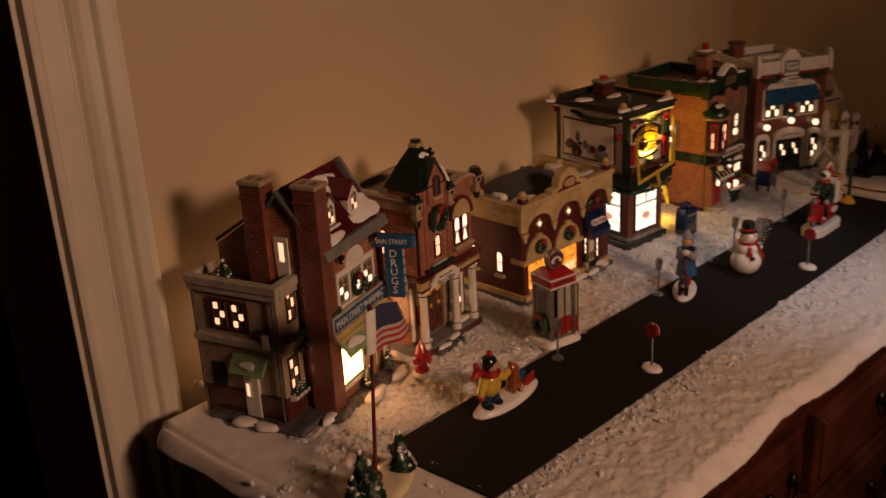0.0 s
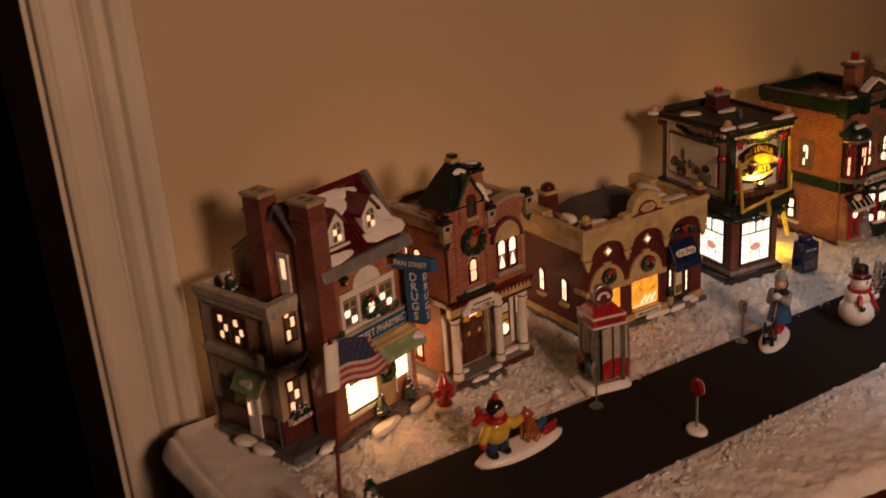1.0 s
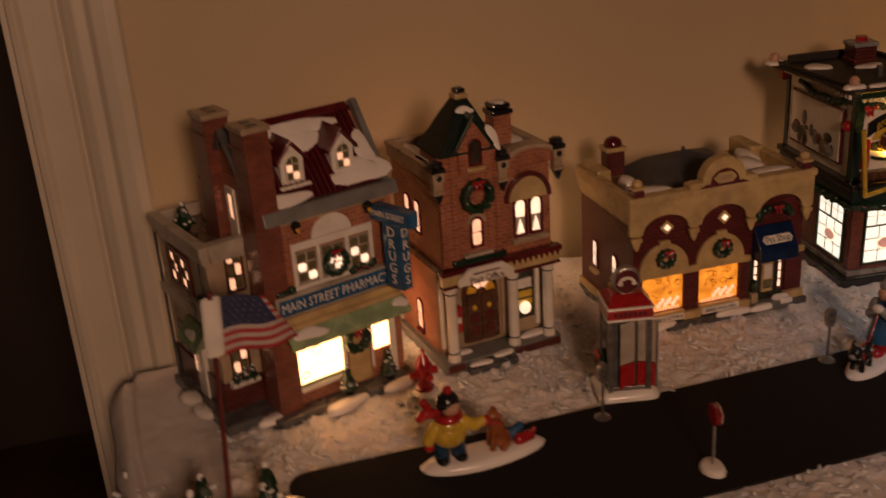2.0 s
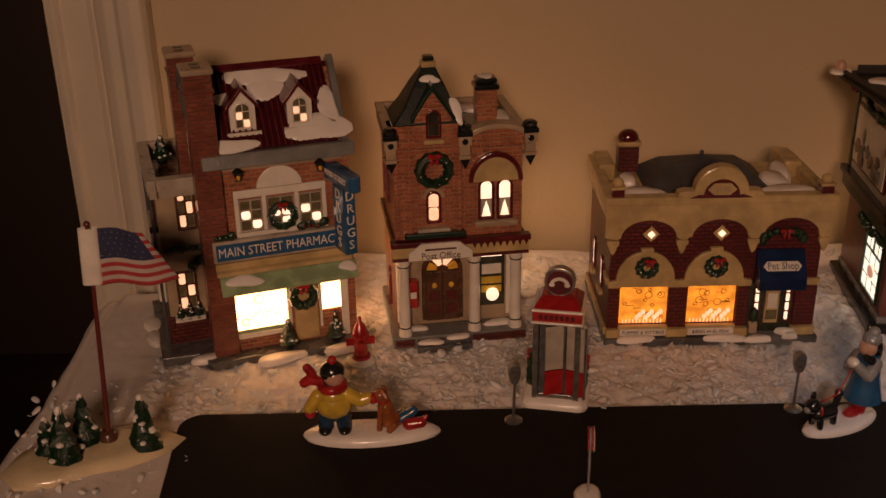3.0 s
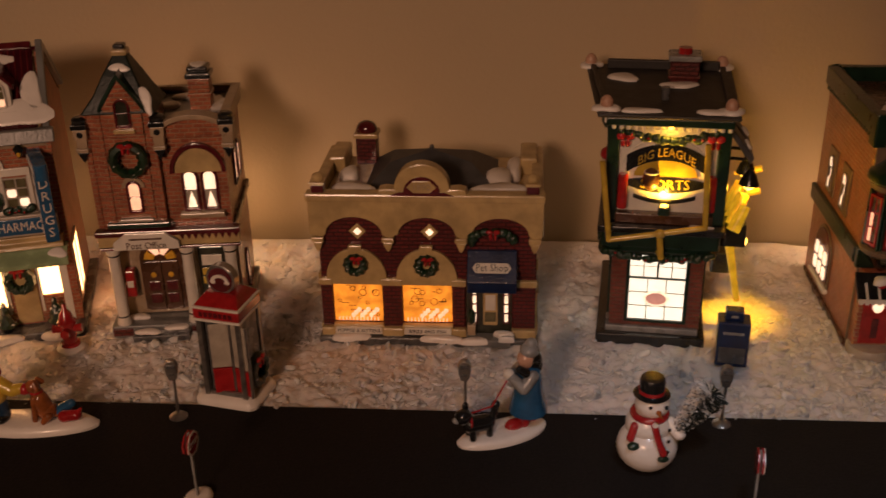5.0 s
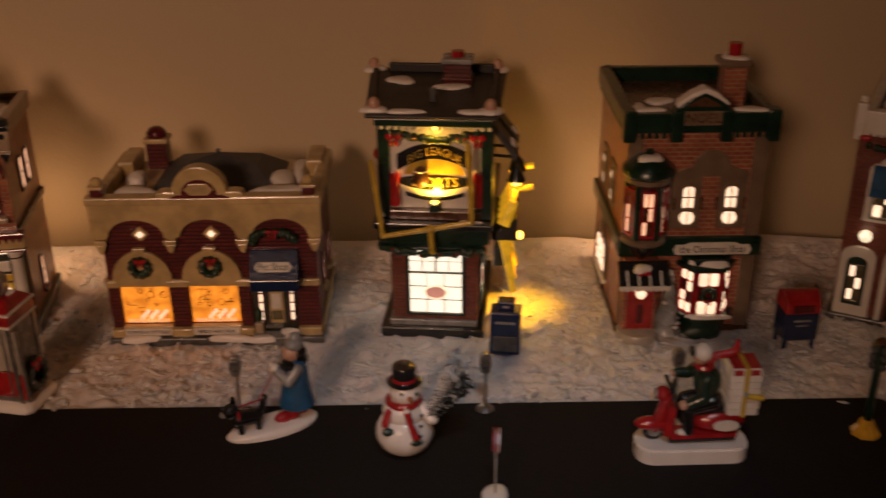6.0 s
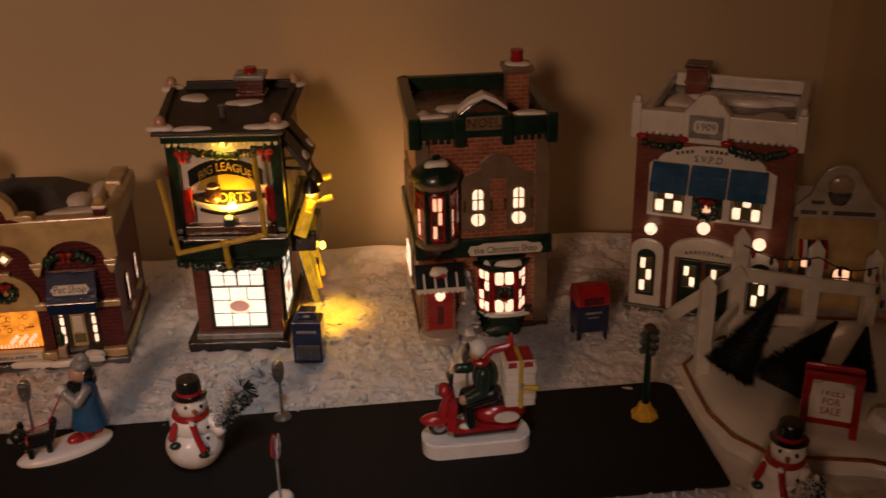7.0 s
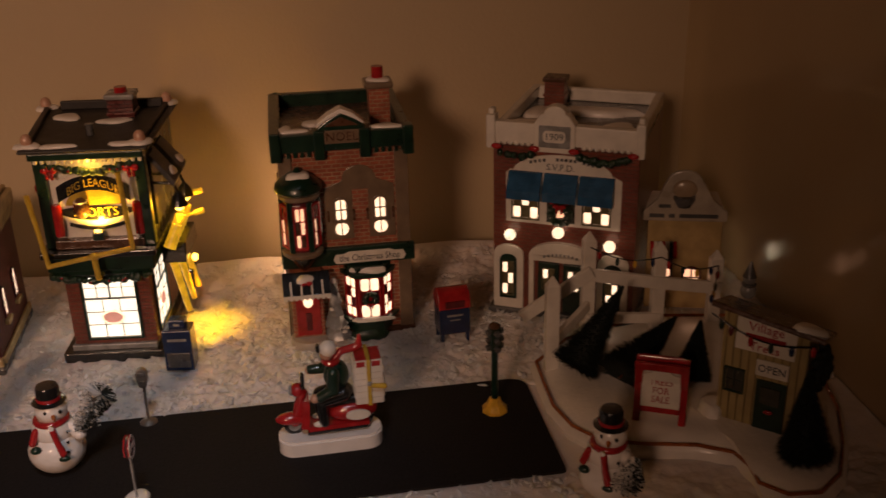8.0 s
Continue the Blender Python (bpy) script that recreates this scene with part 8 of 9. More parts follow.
def traffic_light():
    t = thing("traffic_light", 1.3165, 0.5345, 0.0008, 12, "dark green traffic light post on a yellow foot", "traffic light")
    bm = bmesh.new()
    lathe(bm, [(0.0090, 0.0), (0.0088, 0.0018), (0.0055, 0.0055), (0.0040, 0.0095), (0.0030, 0.0100)], (0, 0, 0), 8)
    part("foot", bm, "amber", t, "amber yellow stepped foot")
    bm = bmesh.new()
    cyl(bm, (0, 0, 0.0095), (0, 0, 0.0470), 0.0024, 0.0022, 12)
    part("post", bm, "green", t, "", None, True)
    bm = bmesh.new()
    box(bm, -0.0036, 0.0036, -0.0036, 0.0036, 0.0465, 0.0635)
    hd = part("signal_head", bm, "green", t, "", None, False, 0.0008)
    for k in range(3):
        for rz in (0, 90, 180, 270):
            bm = bmesh.new()
            cyl(bm, (0, -0.0034, 0.0492 + k * 0.0056), (0, -0.0058, 0.0488 + k * 0.0056), 0.0021, None, 10)
            part("visor", bm, "slate", hd, "", pose(0, 0, 0, 0, 0, rz))
    bm = bmesh.new()
    lathe(bm, [(0.0040, 0.0635), (0.0042, 0.0648), (0.0018, 0.0668)], (0, 0, 0), 12)
    part("cap", bm, "brown", t, "", None, True)


traffic_light()


# ---- flag on its little garden ----
def flag_garden():
    t = thing("flag_garden", 0.4970, 0.5235, 0.0, 0, "flagpole with a striped flag on a cream snowy mound", "flagpole")
    out = [(0.045, 0.022), (0.040, 0.011), (0.026, 0.001), (0.014, -0.007), (-0.002, -0.012), (-0.022, -0.024), (-0.044, -0.026), (-0.056, -0.014), (-0.052, 0.006), (-0.036, 0.022), (-0.016, 0.030), (0.006, 0.034), (0.028, 0.032)]
    bm = bmesh.new()
    blob(bm, out, -0.001, 0.0075)
    part("mound", bm, "cream_snow", t, "cream glazed snow mound", None, True)
    bm = bmesh.new()
    foot, top = Vector((0.0005, 0.0158, 0.004)), Vector((0.0090, 0.0153, 0.1490))
    cyl(bm, foot, top, 0.0016, 0.0013, 10)
    ball(bm, top, 0.0020, 0, 8)
    part("pole", bm, "pole_red", t, "thin dark red pole", None, True)
    bm = bmesh.new()
    lathe(bm, [(0.0060, 0.004), (0.0052, 0.0105), (0.0030, 0.0125)], (foot.x, foot.y, 0), 12)
    part("pole_foot", bm, "brown", t, "", None, True)
    along = Vector((0.990, 0.141, 0.0))
    bm = bmesh.new()
    low, high = foot.lerp(top, 0.745), foot.lerp(top, 0.985)
    rings = []
    for k in range(7):
        c = low.lerp(high, k / 6)
        rings.append([bm.verts.new(c + along * (0.0056 * math.cos(q * 0.3927)) + Vector((0.0022 * 0.141, -0.0022 * 0.990, 0)) * math.sin(q * 0.3927)) for q in range(16)])
    for ra, rb in zip(rings, rings[1:]):
        for q in range(16):
            bm.faces.new((ra[q], ra[(q + 1) % 16], rb[(q + 1) % 16], rb[q]))
    part("sleeve", bm, "white", t, "white paper flag sleeve", None, True)
    # cloth of the flag: 13 stripes and a canton, drooping at its free end
    NXF, NZF, LF = 26, 26, 0.044
    bm = bmesh.new()

    def pt(i, j):
        s, q = i / NXF, j / NZF
        edge = high.lerp(low, 0.02 + 1.02 * q) + along * 0.0045
        p = edge + along * (LF * s * (0.56 + 0.44 * q)) + Vector((-0.141, 0.990, 0)) * (0.0035 * math.sin(s * 6.0 + q) * s)
        return (p.x, p.y, p.z - 0.0030 * s ** 2.2 * (1.4 - q) + 0.0009 * math.sin(s * 8) * q)
    grid = [[bm.verts.new(pt(i, j)) for j in range(NZF + 1)] for i in range(NXF + 1)]
    for i in range(NXF):
        for j in range(NZF):
            f = bm.faces.new((grid[i][j], grid[i + 1][j], grid[i + 1][j + 1], grid[i][j + 1]))
            f.material_index = 2 if (j < 14 and i < 23) else (j // 2) % 2
    fl = part("flag", bm, ["flag_red", "flag_white", "flag_blue"], t, "red and white striped flag with a blue canton", None, True)
    so = fl.modifiers.new("thick", "SOLIDIFY")
    so.thickness = 0.0005
    bm = bmesh.new()
    for r in range(5):
        for c in range(6):
            i, j = 1.5 + c * 3.4 + 1.7 * (r % 2), 2 + r * 2.6
            x, y, z = pt(i, j)
            ball(bm, (x, y - 0.0003, z), (0.0005, 0.0003, 0.0005), 0, 5)
    part("star_pattern", bm, "grey", fl)["kind"] = "stuff"
    for x, y, hh, r, sd in ((-0.020, -0.002, 0.034, 0.0115, 201), (-0.013, 0.016, 0.032, 0.0100, 202), (0.024, 0.012, 0.033, 0.0105, 203), (-0.032, 0.004, 0.024, 0.0090, 204)):
        small_tree(t, x, y, 0.004, hh, r, "fir_tree", False, sd)


M["cream_snow"] = paint("cream_snow_glaze", (0.72, 0.60, 0.38), 0.22, 0.15, 60.0, coat=0.4)
M["pole_red"] = paint("pole_dark_red_glaze", (0.13, 0.022, 0.018), 0.3, 0.2, 90.0)
M["flag_red"] = paint("flag_red_cloth", (0.38, 0.035, 0.04), 0.7, 0.2, 120.0)
M["flag_white"] = paint("flag_white_cloth", (0.48, 0.40, 0.35), 0.7, 0.15, 120.0)
M["flag_blue"] = paint("flag_blue_cloth", (0.022, 0.028, 0.08), 0.7, 0.2, 120.0)
flag_garden()


# ---- figurines, each one plain mesh ----
def figurine(name, bm, mats, x, y, z, rz, label, category):
    bmesh.ops.recalc_face_normals(bm, faces=bm.faces)
    ob = part(name, bm, mats, None, "", pose(x, y, z, 0, 0, rz), True)
    return tagged(ob, label, category)


def limb(bm, pts, radii, mi):
    for (a, b), (r0, r1) in zip(zip(pts, pts[1:]), zip(radii, radii[1:])):
        cyl(bm, a, b, r0, r1, 12, mi, False)
    for p, r in zip(pts, radii):
        ball(bm, p, r, mi, 8)


def sledge_child():
    mats = ["snow", "yellow", "denim", "red", "black", "skin", "orange", "blue"]
    bm = bmesh.new()
    blob(bm, oval(0, 0, 0.040, 0.0135, 22, 0.08, 4), 0.0, 0.0062, 0)
    X = -0.0215
    for s in (-1, 1):
        limb(bm, [(X + s * 0.0052, 0, 0.017), (X + s * 0.0056, 0, 0.009)], [0.0046, 0.0050], 2)
        ball(bm, (X + s * 0.0060, -0.0025, 0.0075), (0.0044, 0.0060, 0.0030), 4, 8)
    ball(bm, (X, 0, 0.0250), (0.0115, 0.0090, 0.0105), 1, 10)
    ball(bm, (X, 0, 0.0305), (0.0098, 0.0080, 0.0075), 1, 10)
    limb(bm, [(X + 0.008, -0.001, 0.032), (X + 0.016, -0.002, 0.0275), (X + 0.0215, -0.002, 0.0290)], [0.0046, 0.0042, 0.0036], 1)
    ball(bm, (X + 0.0240, -0.002, 0.0285), 0.0038, 3, 7)
    limb(bm, [(X - 0.009, -0.001, 0.031), (X - 0.0145, -0.002, 0.0235)], [0.0046, 0.0040], 1)
    ball(bm, (X - 0.0145, -0.0025, 0.0195), 0.0034, 3, 7)
    ring(bm, (X, 0, 0.0375), 0.0068, 0.0030, 3, 18, 8, "z")
    limb(bm, [(X - 0.006, 0.003, 0.0385), (X - 0.014, 0.003, 0.0405), (X - 0.0175, 0.003, 0.0380)], [0.0030, 0.0036, 0.0030], 3)
    limb(bm, [(X - 0.012, 0.003, 0.0440), (X - 0.0150, 0.002, 0.0490)], [0.0030, 0.0028], 3)
    ball(bm, (X + 0.001, -0.001, 0.0445), (0.0066, 0.0064, 0.0066), 5, 10)
    ball(bm, (X + 0.0002, 0.0006, 0.0465), (0.0078, 0.0074, 0.0074), 4, 10)
    ball(bm, (X + 0.0005, 0.0, 0.0550), 0.0030, 3, 7)
    # ginger dog sitting up beside a bundle
    ball(bm, (0.0125, 0, 0.0120), (0.0068, 0.0058, 0.0062), 6, 10)
    limb(bm, [(0.0120, 0, 0.0130), (0.0100, -0.001, 0.0215), (0.0085, -0.001, 0.0260)], [0.0056, 0.0050, 0.0036], 6)
    ball(bm, (0.0072, -0.001, 0.0300), (0.0046, 0.0042, 0.0042), 6, 10)
    limb(bm, [(0.0045, -0.001, 0.0292), (0.0018, -0.0015, 0.0285)], [0.0022, 0.0016], 6)
    for s2 in (-1, 1):
        limb(bm, [(0.0088, s2 * 0.0030, 0.0330), (0.0108, s2 * 0.0042, 0.0300)], [0.0014, 0.0017], 6)
        limb(bm, [(0.0075, s2 * 0.0036, 0.0225), (0.0065, s2 * 0.0038, 0.0150), (0.0058, s2 * 0.0038, 0.0072)], [0.0022, 0.0018, 0.0019], 6)
        limb(bm, [(0.0150, s2 * 0.0048, 0.0105), (0.0120, s2 * 0.0062, 0.0072)], [0.0028, 0.0020], 6)
    limb(bm, [(0.0180, 0, 0.0090), (0.0225, 0.003, 0.0100), (0.0245, 0.004, 0.0140)], [0.0020, 0.0017, 0.0012], 6)
    ring(bm, (0.0086, -0.001, 0.0262), 0.0034, 0.0009, 3, 14, 5, "z")
    limb(bm, [(0.0068, -0.002, 0.0262), (X + 0.0250, -0.002, 0.0280)], [0.0005, 0.0005], 3)
    limb(bm, [(0.0190, 0.002, 0.0105), (0.0270, 0.003, 0.0150)], [0.0036, 0.0030], 7)
    limb(bm, [(0.0240, -0.003, 0.0095), (0.0315, -0.003, 0.0105)], [0.0040, 0.0036], 3)
    limb(bm, [(0.0325, -0.003, 0.0120), (0.0350, -0.003, 0.0150)], [0.0022, 0.0010], 3)
    figurine("sledge_child_figurine", bm, mats, 0.6580, 0.5450, 0.0008, 2, "ceramic child in a yellow coat with a ginger dog", "figurine")


sledge_child()


def dog_walker():
    mats = ["snow", "blue", "red", "black", "skin", "grey", "white"]
    bm = bmesh.new()
    blob(bm, oval(0, 0, 0.030, 0.0118, 22, 0.06, 6), 0.0, 0.0050, 0)
    X = 0.0165
    for s in (-1, 1):
        limb(bm, [(X + s * 0.0035, s * 0.002, 0.016), (X + s * 0.0038, s * 0.002, 0.0075)], [0.0042, 0.0040], 2)
        ball(bm, (X + s * 0.0046 - 0.005, s * 0.002, 0.0072), (0.0070, 0.0042, 0.0034), 2, 8)
    lathe(bm, [(0.0118, 0.0140), (0.0114, 0.0160), (0.0086, 0.0300), (0.0078, 0.0390), (0.0050, 0.0445)], (X, 0, 0), 16, 1)
    ball(bm, (X, 0, 0.0420), (0.0080, 0.0066, 0.0050), 1, 8)
    for s in (-1, 1):
        limb(bm, [(X - 0.001, s * 0.0070, 0.0415), (X - 0.0070, s * 0.0075, 0.0350), (X - 0.0120, s * 0.0030, 0.0410)], [0.0038, 0.0038, 0.0032], 5)
    ball(bm, (X - 0.0130, 0.0, 0.0425), (0.0034, 0.0044, 0.0034), 6, 8)
    ball(bm, (X - 0.0015, 0, 0.0500), (0.0058, 0.0056, 0.0060), 4, 10)
    ball(bm, (X + 0.0026, 0, 0.0490), (0.0056, 0.0062, 0.0066), 3, 10)
    ball(bm, (X + 0.0048, 0, 0.0445), (0.0040, 0.0048, 0.0050), 3, 9)
    ball(bm, (X + 0.0004, 0, 0.0555), (0.0060, 0.0060, 0.0046), 5, 10)
    ball(bm, (X + 0.0016, 0, 0.0598), (0.0036, 0.0036, 0.0034), 5, 8)
    limb(bm, [(X - 0.0050, -0.0062, 0.0445), (X - 0.0085, -0.0050, 0.0470)], [0.0030, 0.0024], 3)
    # the dog
    limb(bm, [(-0.0110, 0, 0.0125), (-0.0210, 0, 0.0135)], [0.0052, 0.0054], 3)
    for a in (-0.0105, -0.0215):
        for s in (-1, 1):
            limb(bm, [(a, s * 0.003, 0.011), (a, s * 0.0034, 0.0055)], [0.0022, 0.0020], 3)
    ball(bm, (-0.0260, 0, 0.0205), (0.0055, 0.0050, 0.0050), 3, 8)
    ball(bm, (-0.0305, 0, 0.0190), (0.0026, 0.0024, 0.0022), 5, 6)
    ball(bm, (-0.0235, 0.003, 0.0250), (0.0022, 0.0014, 0.0034), 3, 6)
    limb(bm, [(-0.0070, 0, 0.0150), (-0.0055, 0, 0.0215)], [0.0020, 0.0024], 3)
    ball(bm, (-0.0052, 0, 0.0235), 0.0028, 3, 6)
    ring(bm, (-0.0225, 0, 0.0170), 0.0046, 0.0008, 2, 14, 5, "x")
    limb(bm, [(-0.0225, 0, 0.0215), (-0.0080, -0.001, 0.0235), (0.0015, -0.001, 0.0385)], [0.0005, 0.0005, 0.0005], 2)
    figurine("dog_walker_figurine", bm, mats, 0.9520, 0.5490, 0.0008, 27, "ceramic figure in a blue coat walking a black dog", "figurine")


dog_walker()


def snowman(x, y, rz, flip):
    mats = ["snow", "black", "red", "orange", "green", "bristle", "bristle_snow", "yellow"]
    bm = bmesh.new()
    ball(bm, (0, 0, 0.0160), (0.0180, 0.0170, 0.0165), 0, 14)
    ball(bm, (0, 0, 0.0320), (0.0135, 0.0128, 0.0120), 0, 12)
    ball(bm, (0.001, -0.001, 0.0465), (0.0100, 0.0096, 0.0092), 0, 12)
    lathe(bm, [(0.0100, 0.0522), (0.0108, 0.0530), (0.0080, 0.0540), (0.0074, 0.0552), (0.0074, 0.0628), (0.0066, 0.0644), (0.0040, 0.0648), (0.0001, 0.0648)], (0.0006, 0.0, 0.0), 18, 1)
    lathe(bm, [(0.0078, 0.0545), (0.0079, 0.0568), (0.0074, 0.0569)], (0.0006, 0, 0), 18, 2)
    for s in (-1, 1):
        ball(bm, (0.0045 * s + 0.003, -0.0094, 0.0490), (0.0012, 0.0008, 0.0015), 1, 6)
    cyl(bm, (0.003, -0.0095, 0.0462), (0.0045, -0.0155, 0.0452), 0.0018, 0.0003, 8, 3)
    ring(bm, (0, -0.001, 0.0400), 0.0094, 0.0022, 2, 20, 8, "z")
    limb(bm, [(0.001, -0.0115, 0.0385), (0.0030, -0.0145, 0.0300), (0.0060, -0.0170, 0.0220)], [0.0022, 0.0020, 0.0024], 2)
    ball(bm, (0.0062, -0.0175, 0.0180), (0.0036, 0.0014, 0.0022), 4, 6)
    limb(bm, [(-0.0095, -0.0080, 0.0355), (-0.0120, -0.0105, 0.0285)], [0.0024, 0.0024], 2)
    ball(bm, (-0.0105, -0.0125, 0.0240), (0.0038, 0.0026, 0.0026), 4, 6)
    for z in (0.0340, 0.0275, 0.0215):
        ball(bm, (0.0100 - (0.034 - z) * 0.1, -0.0110 - (0.034 - z) * 0.35, z), 0.0011, 1, 6)
    cyl(bm, (0.001, -0.0135, 0.0400), (0.001, -0.0145, 0.0400), 0.0018, None, 8, 7)
    limb(bm, [(0.0115, -0.003, 0.0340), (0.0165, -0.0075, 0.0290)], [0.0044, 0.0040], 0)
    # bottle-brush tree under the arm
    rnd2 = random.Random(int(x * 100))
    base, tip = (Vector((0.0135, -0.0060, 0.0270)), Vector((0.0325, -0.0060, 0.0560))) if not flip else (Vector((0.016, -0.012, 0.020)), Vector((0.022, -0.018, 0.043)))
    ax = (tip - base).normalized()
    side = ax.cross(Vector((0, 1, 0))).normalized()
    up2 = ax.cross(side)
    for k in range(900):
        q = rnd2.random() ** 0.8
        r = 0.0110 * (1 - 0.62 * (1 - q) if not flip else 1 - 0.7 * q)
        a = rnd2.uniform(0, 6.283)
        p = base.lerp(tip, q)
        d = (side * math.cos(a) + up2 * math.sin(a)) * r * rnd2.uniform(0.7, 1.05) + ax * 0.002
        cyl(bm, p, p + d, 0.0011, 0.0006, 4, 6 if rnd2.random() < 0.28 else 5)
    bmesh.ops.scale(bm, vec=(0.97, 0.97, 0.93), verts=bm.verts)
    figurine("snowman_figurine", bm, mats, x, y, 0.0006, rz, "white ceramic snowman with red scarf, top hat and tree", "figurine")


snowman(1.0345, 0.5235, 4, False)
snowman(1.3625, 0.4310, -38, True)


def scooter_rider():
    mats = ["snow", "red", "black", "green", "white", "skin", "grey", "yellow", "maroon"]
    bm = bmesh.new()
    prism(bm, rounded(-0.0332, 0.0332, -0.0135, 0.0125, (0.0105,) * 4, 6), 0.0, 0.0088, 0, "xy")
    prism(bm, rounded(-0.0322, 0.0322, -0.0125, 0.0115, (0.0100,) * 4, 6), 0.0088, 0.0103, 0, "xy")
    Z = 0.0105
    for x in (-0.0225, 0.0215):
        ring(bm, (x, 0, Z + 0.0055), 0.0048, 0.0020, 2, 18, 8, "y")
        cyl(bm, (x, -0.0016, Z + 0.0055), (x, 0.0016, Z + 0.0055), 0.0046, None, 14, 6)
    ball(bm, (-0.0240, 0, Z + 0.0105), (0.0105, 0.0050, 0.0042), 1, 9)
    limb(bm, [(-0.0215, 0, Z + 0.0080), (-0.0160, 0, Z + 0.0290)], [0.0036, 0.0032], 1)
    prism(bm, [(-0.0185, Z + 0.0060), (-0.0130, Z + 0.0050), (-0.0120, Z + 0.0250), (-0.0165, Z + 0.0270)], -0.0075, 0.0075, 1)
    prism(bm, [(-0.0140, Z + 0.0030), (0.0250, Z + 0.0040), (0.0250, Z + 0.0065), (-0.0140, Z + 0.0060)], -0.0072, 0.0072, 1)
    prism(bm, [(-0.0145, Z + 0.0012), (0.0240, Z + 0.0022), (0.0240, Z + 0.0038), (-0.0145, Z + 0.0030)], -0.0076, 0.0076, 2)
    ball(bm, (0.0150, 0, Z + 0.0125), (0.0165, 0.0078, 0.0075), 1, 12)
    prism(bm, [(0.0180 + 0.0078 * math.cos(k * 0.3927), Z + 0.0125 + 0.0036 * math.sin(k * 0.3927)) for k in range(16)], -0.0084, -0.0070, 4)
    limb(bm, [(0.0020, 0, Z + 0.0195), (0.0190, 0, Z + 0.0200)], [0.0042, 0.0042], 2)
    ball(bm, (-0.0190, 0, Z + 0.0310), (0.0046, 0.0048, 0.0045), 1, 9)
    ball(bm, (-0.0232, 0, Z + 0.0312), (0.0014, 0.0034, 0.0034), 6, 7)
    limb(bm, [(-0.0155, -0.0085, Z + 0.0370), (-0.0155, 0.0085, Z + 0.0370)], [0.0013, 0.0013], 2)
    limb(bm, [(-0.0158, -0.0070, Z + 0.0375), (-0.0150, -0.0085, Z + 0.0460)], [0.0014, 0.0010], 2)
    # rider
    for s in (-1, 1):
        limb(bm, [(0.0098, s * 0.0040, Z + 0.0270), (-0.0050, s * 0.0052, Z + 0.0235), (-0.0035, s * 0.0052, Z + 0.0080)], [0.0050, 0.0044, 0.0034], 2)
        ball(bm, (-0.0062, s * 0.0052, Z + 0.0070), (0.0046, 0.0026, 0.0020), 4, 7)
    limb(bm, [(0.0040, -0.0072, Z + 0.0440), (0.0030, -0.0088, Z + 0.0330), (-0.0055, -0.0085, Z + 0.0285)], [0.0040, 0.0038, 0.0032], 3)
    ball(bm, (-0.0085, -0.0085, Z + 0.0280), 0.0030, 5, 8)
    limb(bm, [(0.0030, 0.0070, Z + 0.0450), (-0.0030, 0.0080, Z + 0.0400), (-0.0095, 0.0080, Z + 0.0400)], [0.0040, 0.0034, 0.0030], 3)
    ball(bm, (-0.0112, 0.0080, Z + 0.0395), 0.0022, 5, 7)
    ball(bm, (0.0062, 0, Z + 0.0390), (0.0082, 0.0072, 0.0110), 3, 12)
    ball(bm, (0.0095, 0, Z + 0.0270), (0.0070, 0.0070, 0.0055), 2, 10)
    ring(bm, (0.0035, 0, Z + 0.0495), 0.0042, 0.0020, 1, 16, 7, "z")
    limb(bm, [(0.0060, 0.001, Z + 0.0505), (0.0105, 0.002, Z + 0.0545), (0.0190, 0.002, Z + 0.0560), (0.0215, 0.002, Z + 0.0575), (0.0222, 0.002, Z + 0.0640)], [0.0026, 0.0024, 0.0026, 0.0026, 0.0012], 1)
    ball(bm, (0.0010, 0, Z + 0.0550), (0.0044, 0.0044, 0.0048), 5, 9)
    ball(bm, (0.0022, 0, Z + 0.0580), (0.0056, 0.0056, 0.0054), 4, 12)
    ball(bm, (-0.0042, 0, Z + 0.0590), (0.0016, 0.0042, 0.0028), 2, 8)
    # stack of flat boxes
    for k in range(6):
        w = 0.0092 + (0.0006 if k % 2 else 0)
        prism(bm, rounded(0.0262 - w, 0.0262 + w, -0.0092, 0.0092, (0.0015,) * 4, 2), Z + 0.0205 + k * 0.0045, Z + 0.0247 + k * 0.0045, 4, "xy")
    prism(bm, [(0.0172, Z + 0.0475), (0.0350, Z + 0.0475), (0.0342, Z + 0.0515), (0.0180, Z + 0.0515)], -0.0092, 0.0092, 4)
    box(bm, 0.0185, 0.0238, -0.0095, -0.0092, Z + 0.0475, Z + 0.0510, 1)
    box(bm, 0.0280, 0.0335, -0.0095, -0.0092, Z + 0.0475, Z + 0.0510, 1)
    box(bm, 0.0180, 0.0342, -0.0080, 0.0080, Z + 0.0515, Z + 0.0520, 1)
    box(bm, 0.0248, 0.0272, -0.0106, 0.0106, Z + 0.0200, Z + 0.0526, 7)
    limb(bm, [(0.0270, -0.0108, Z + 0.0345), (0.0352, -0.0112, Z + 0.0335)], [0.0014, 0.0018], 7)
    ball(bm, (0.0260, -0.0112, Z + 0.0360), 0.0016, 6, 6)
    figurine("scooter_rider_figurine", bm, mats, 1.2045, 0.5185, 0.0008, 1, "ceramic rider on a red scooter carrying white boxes", "figurine")


scooter_rider()


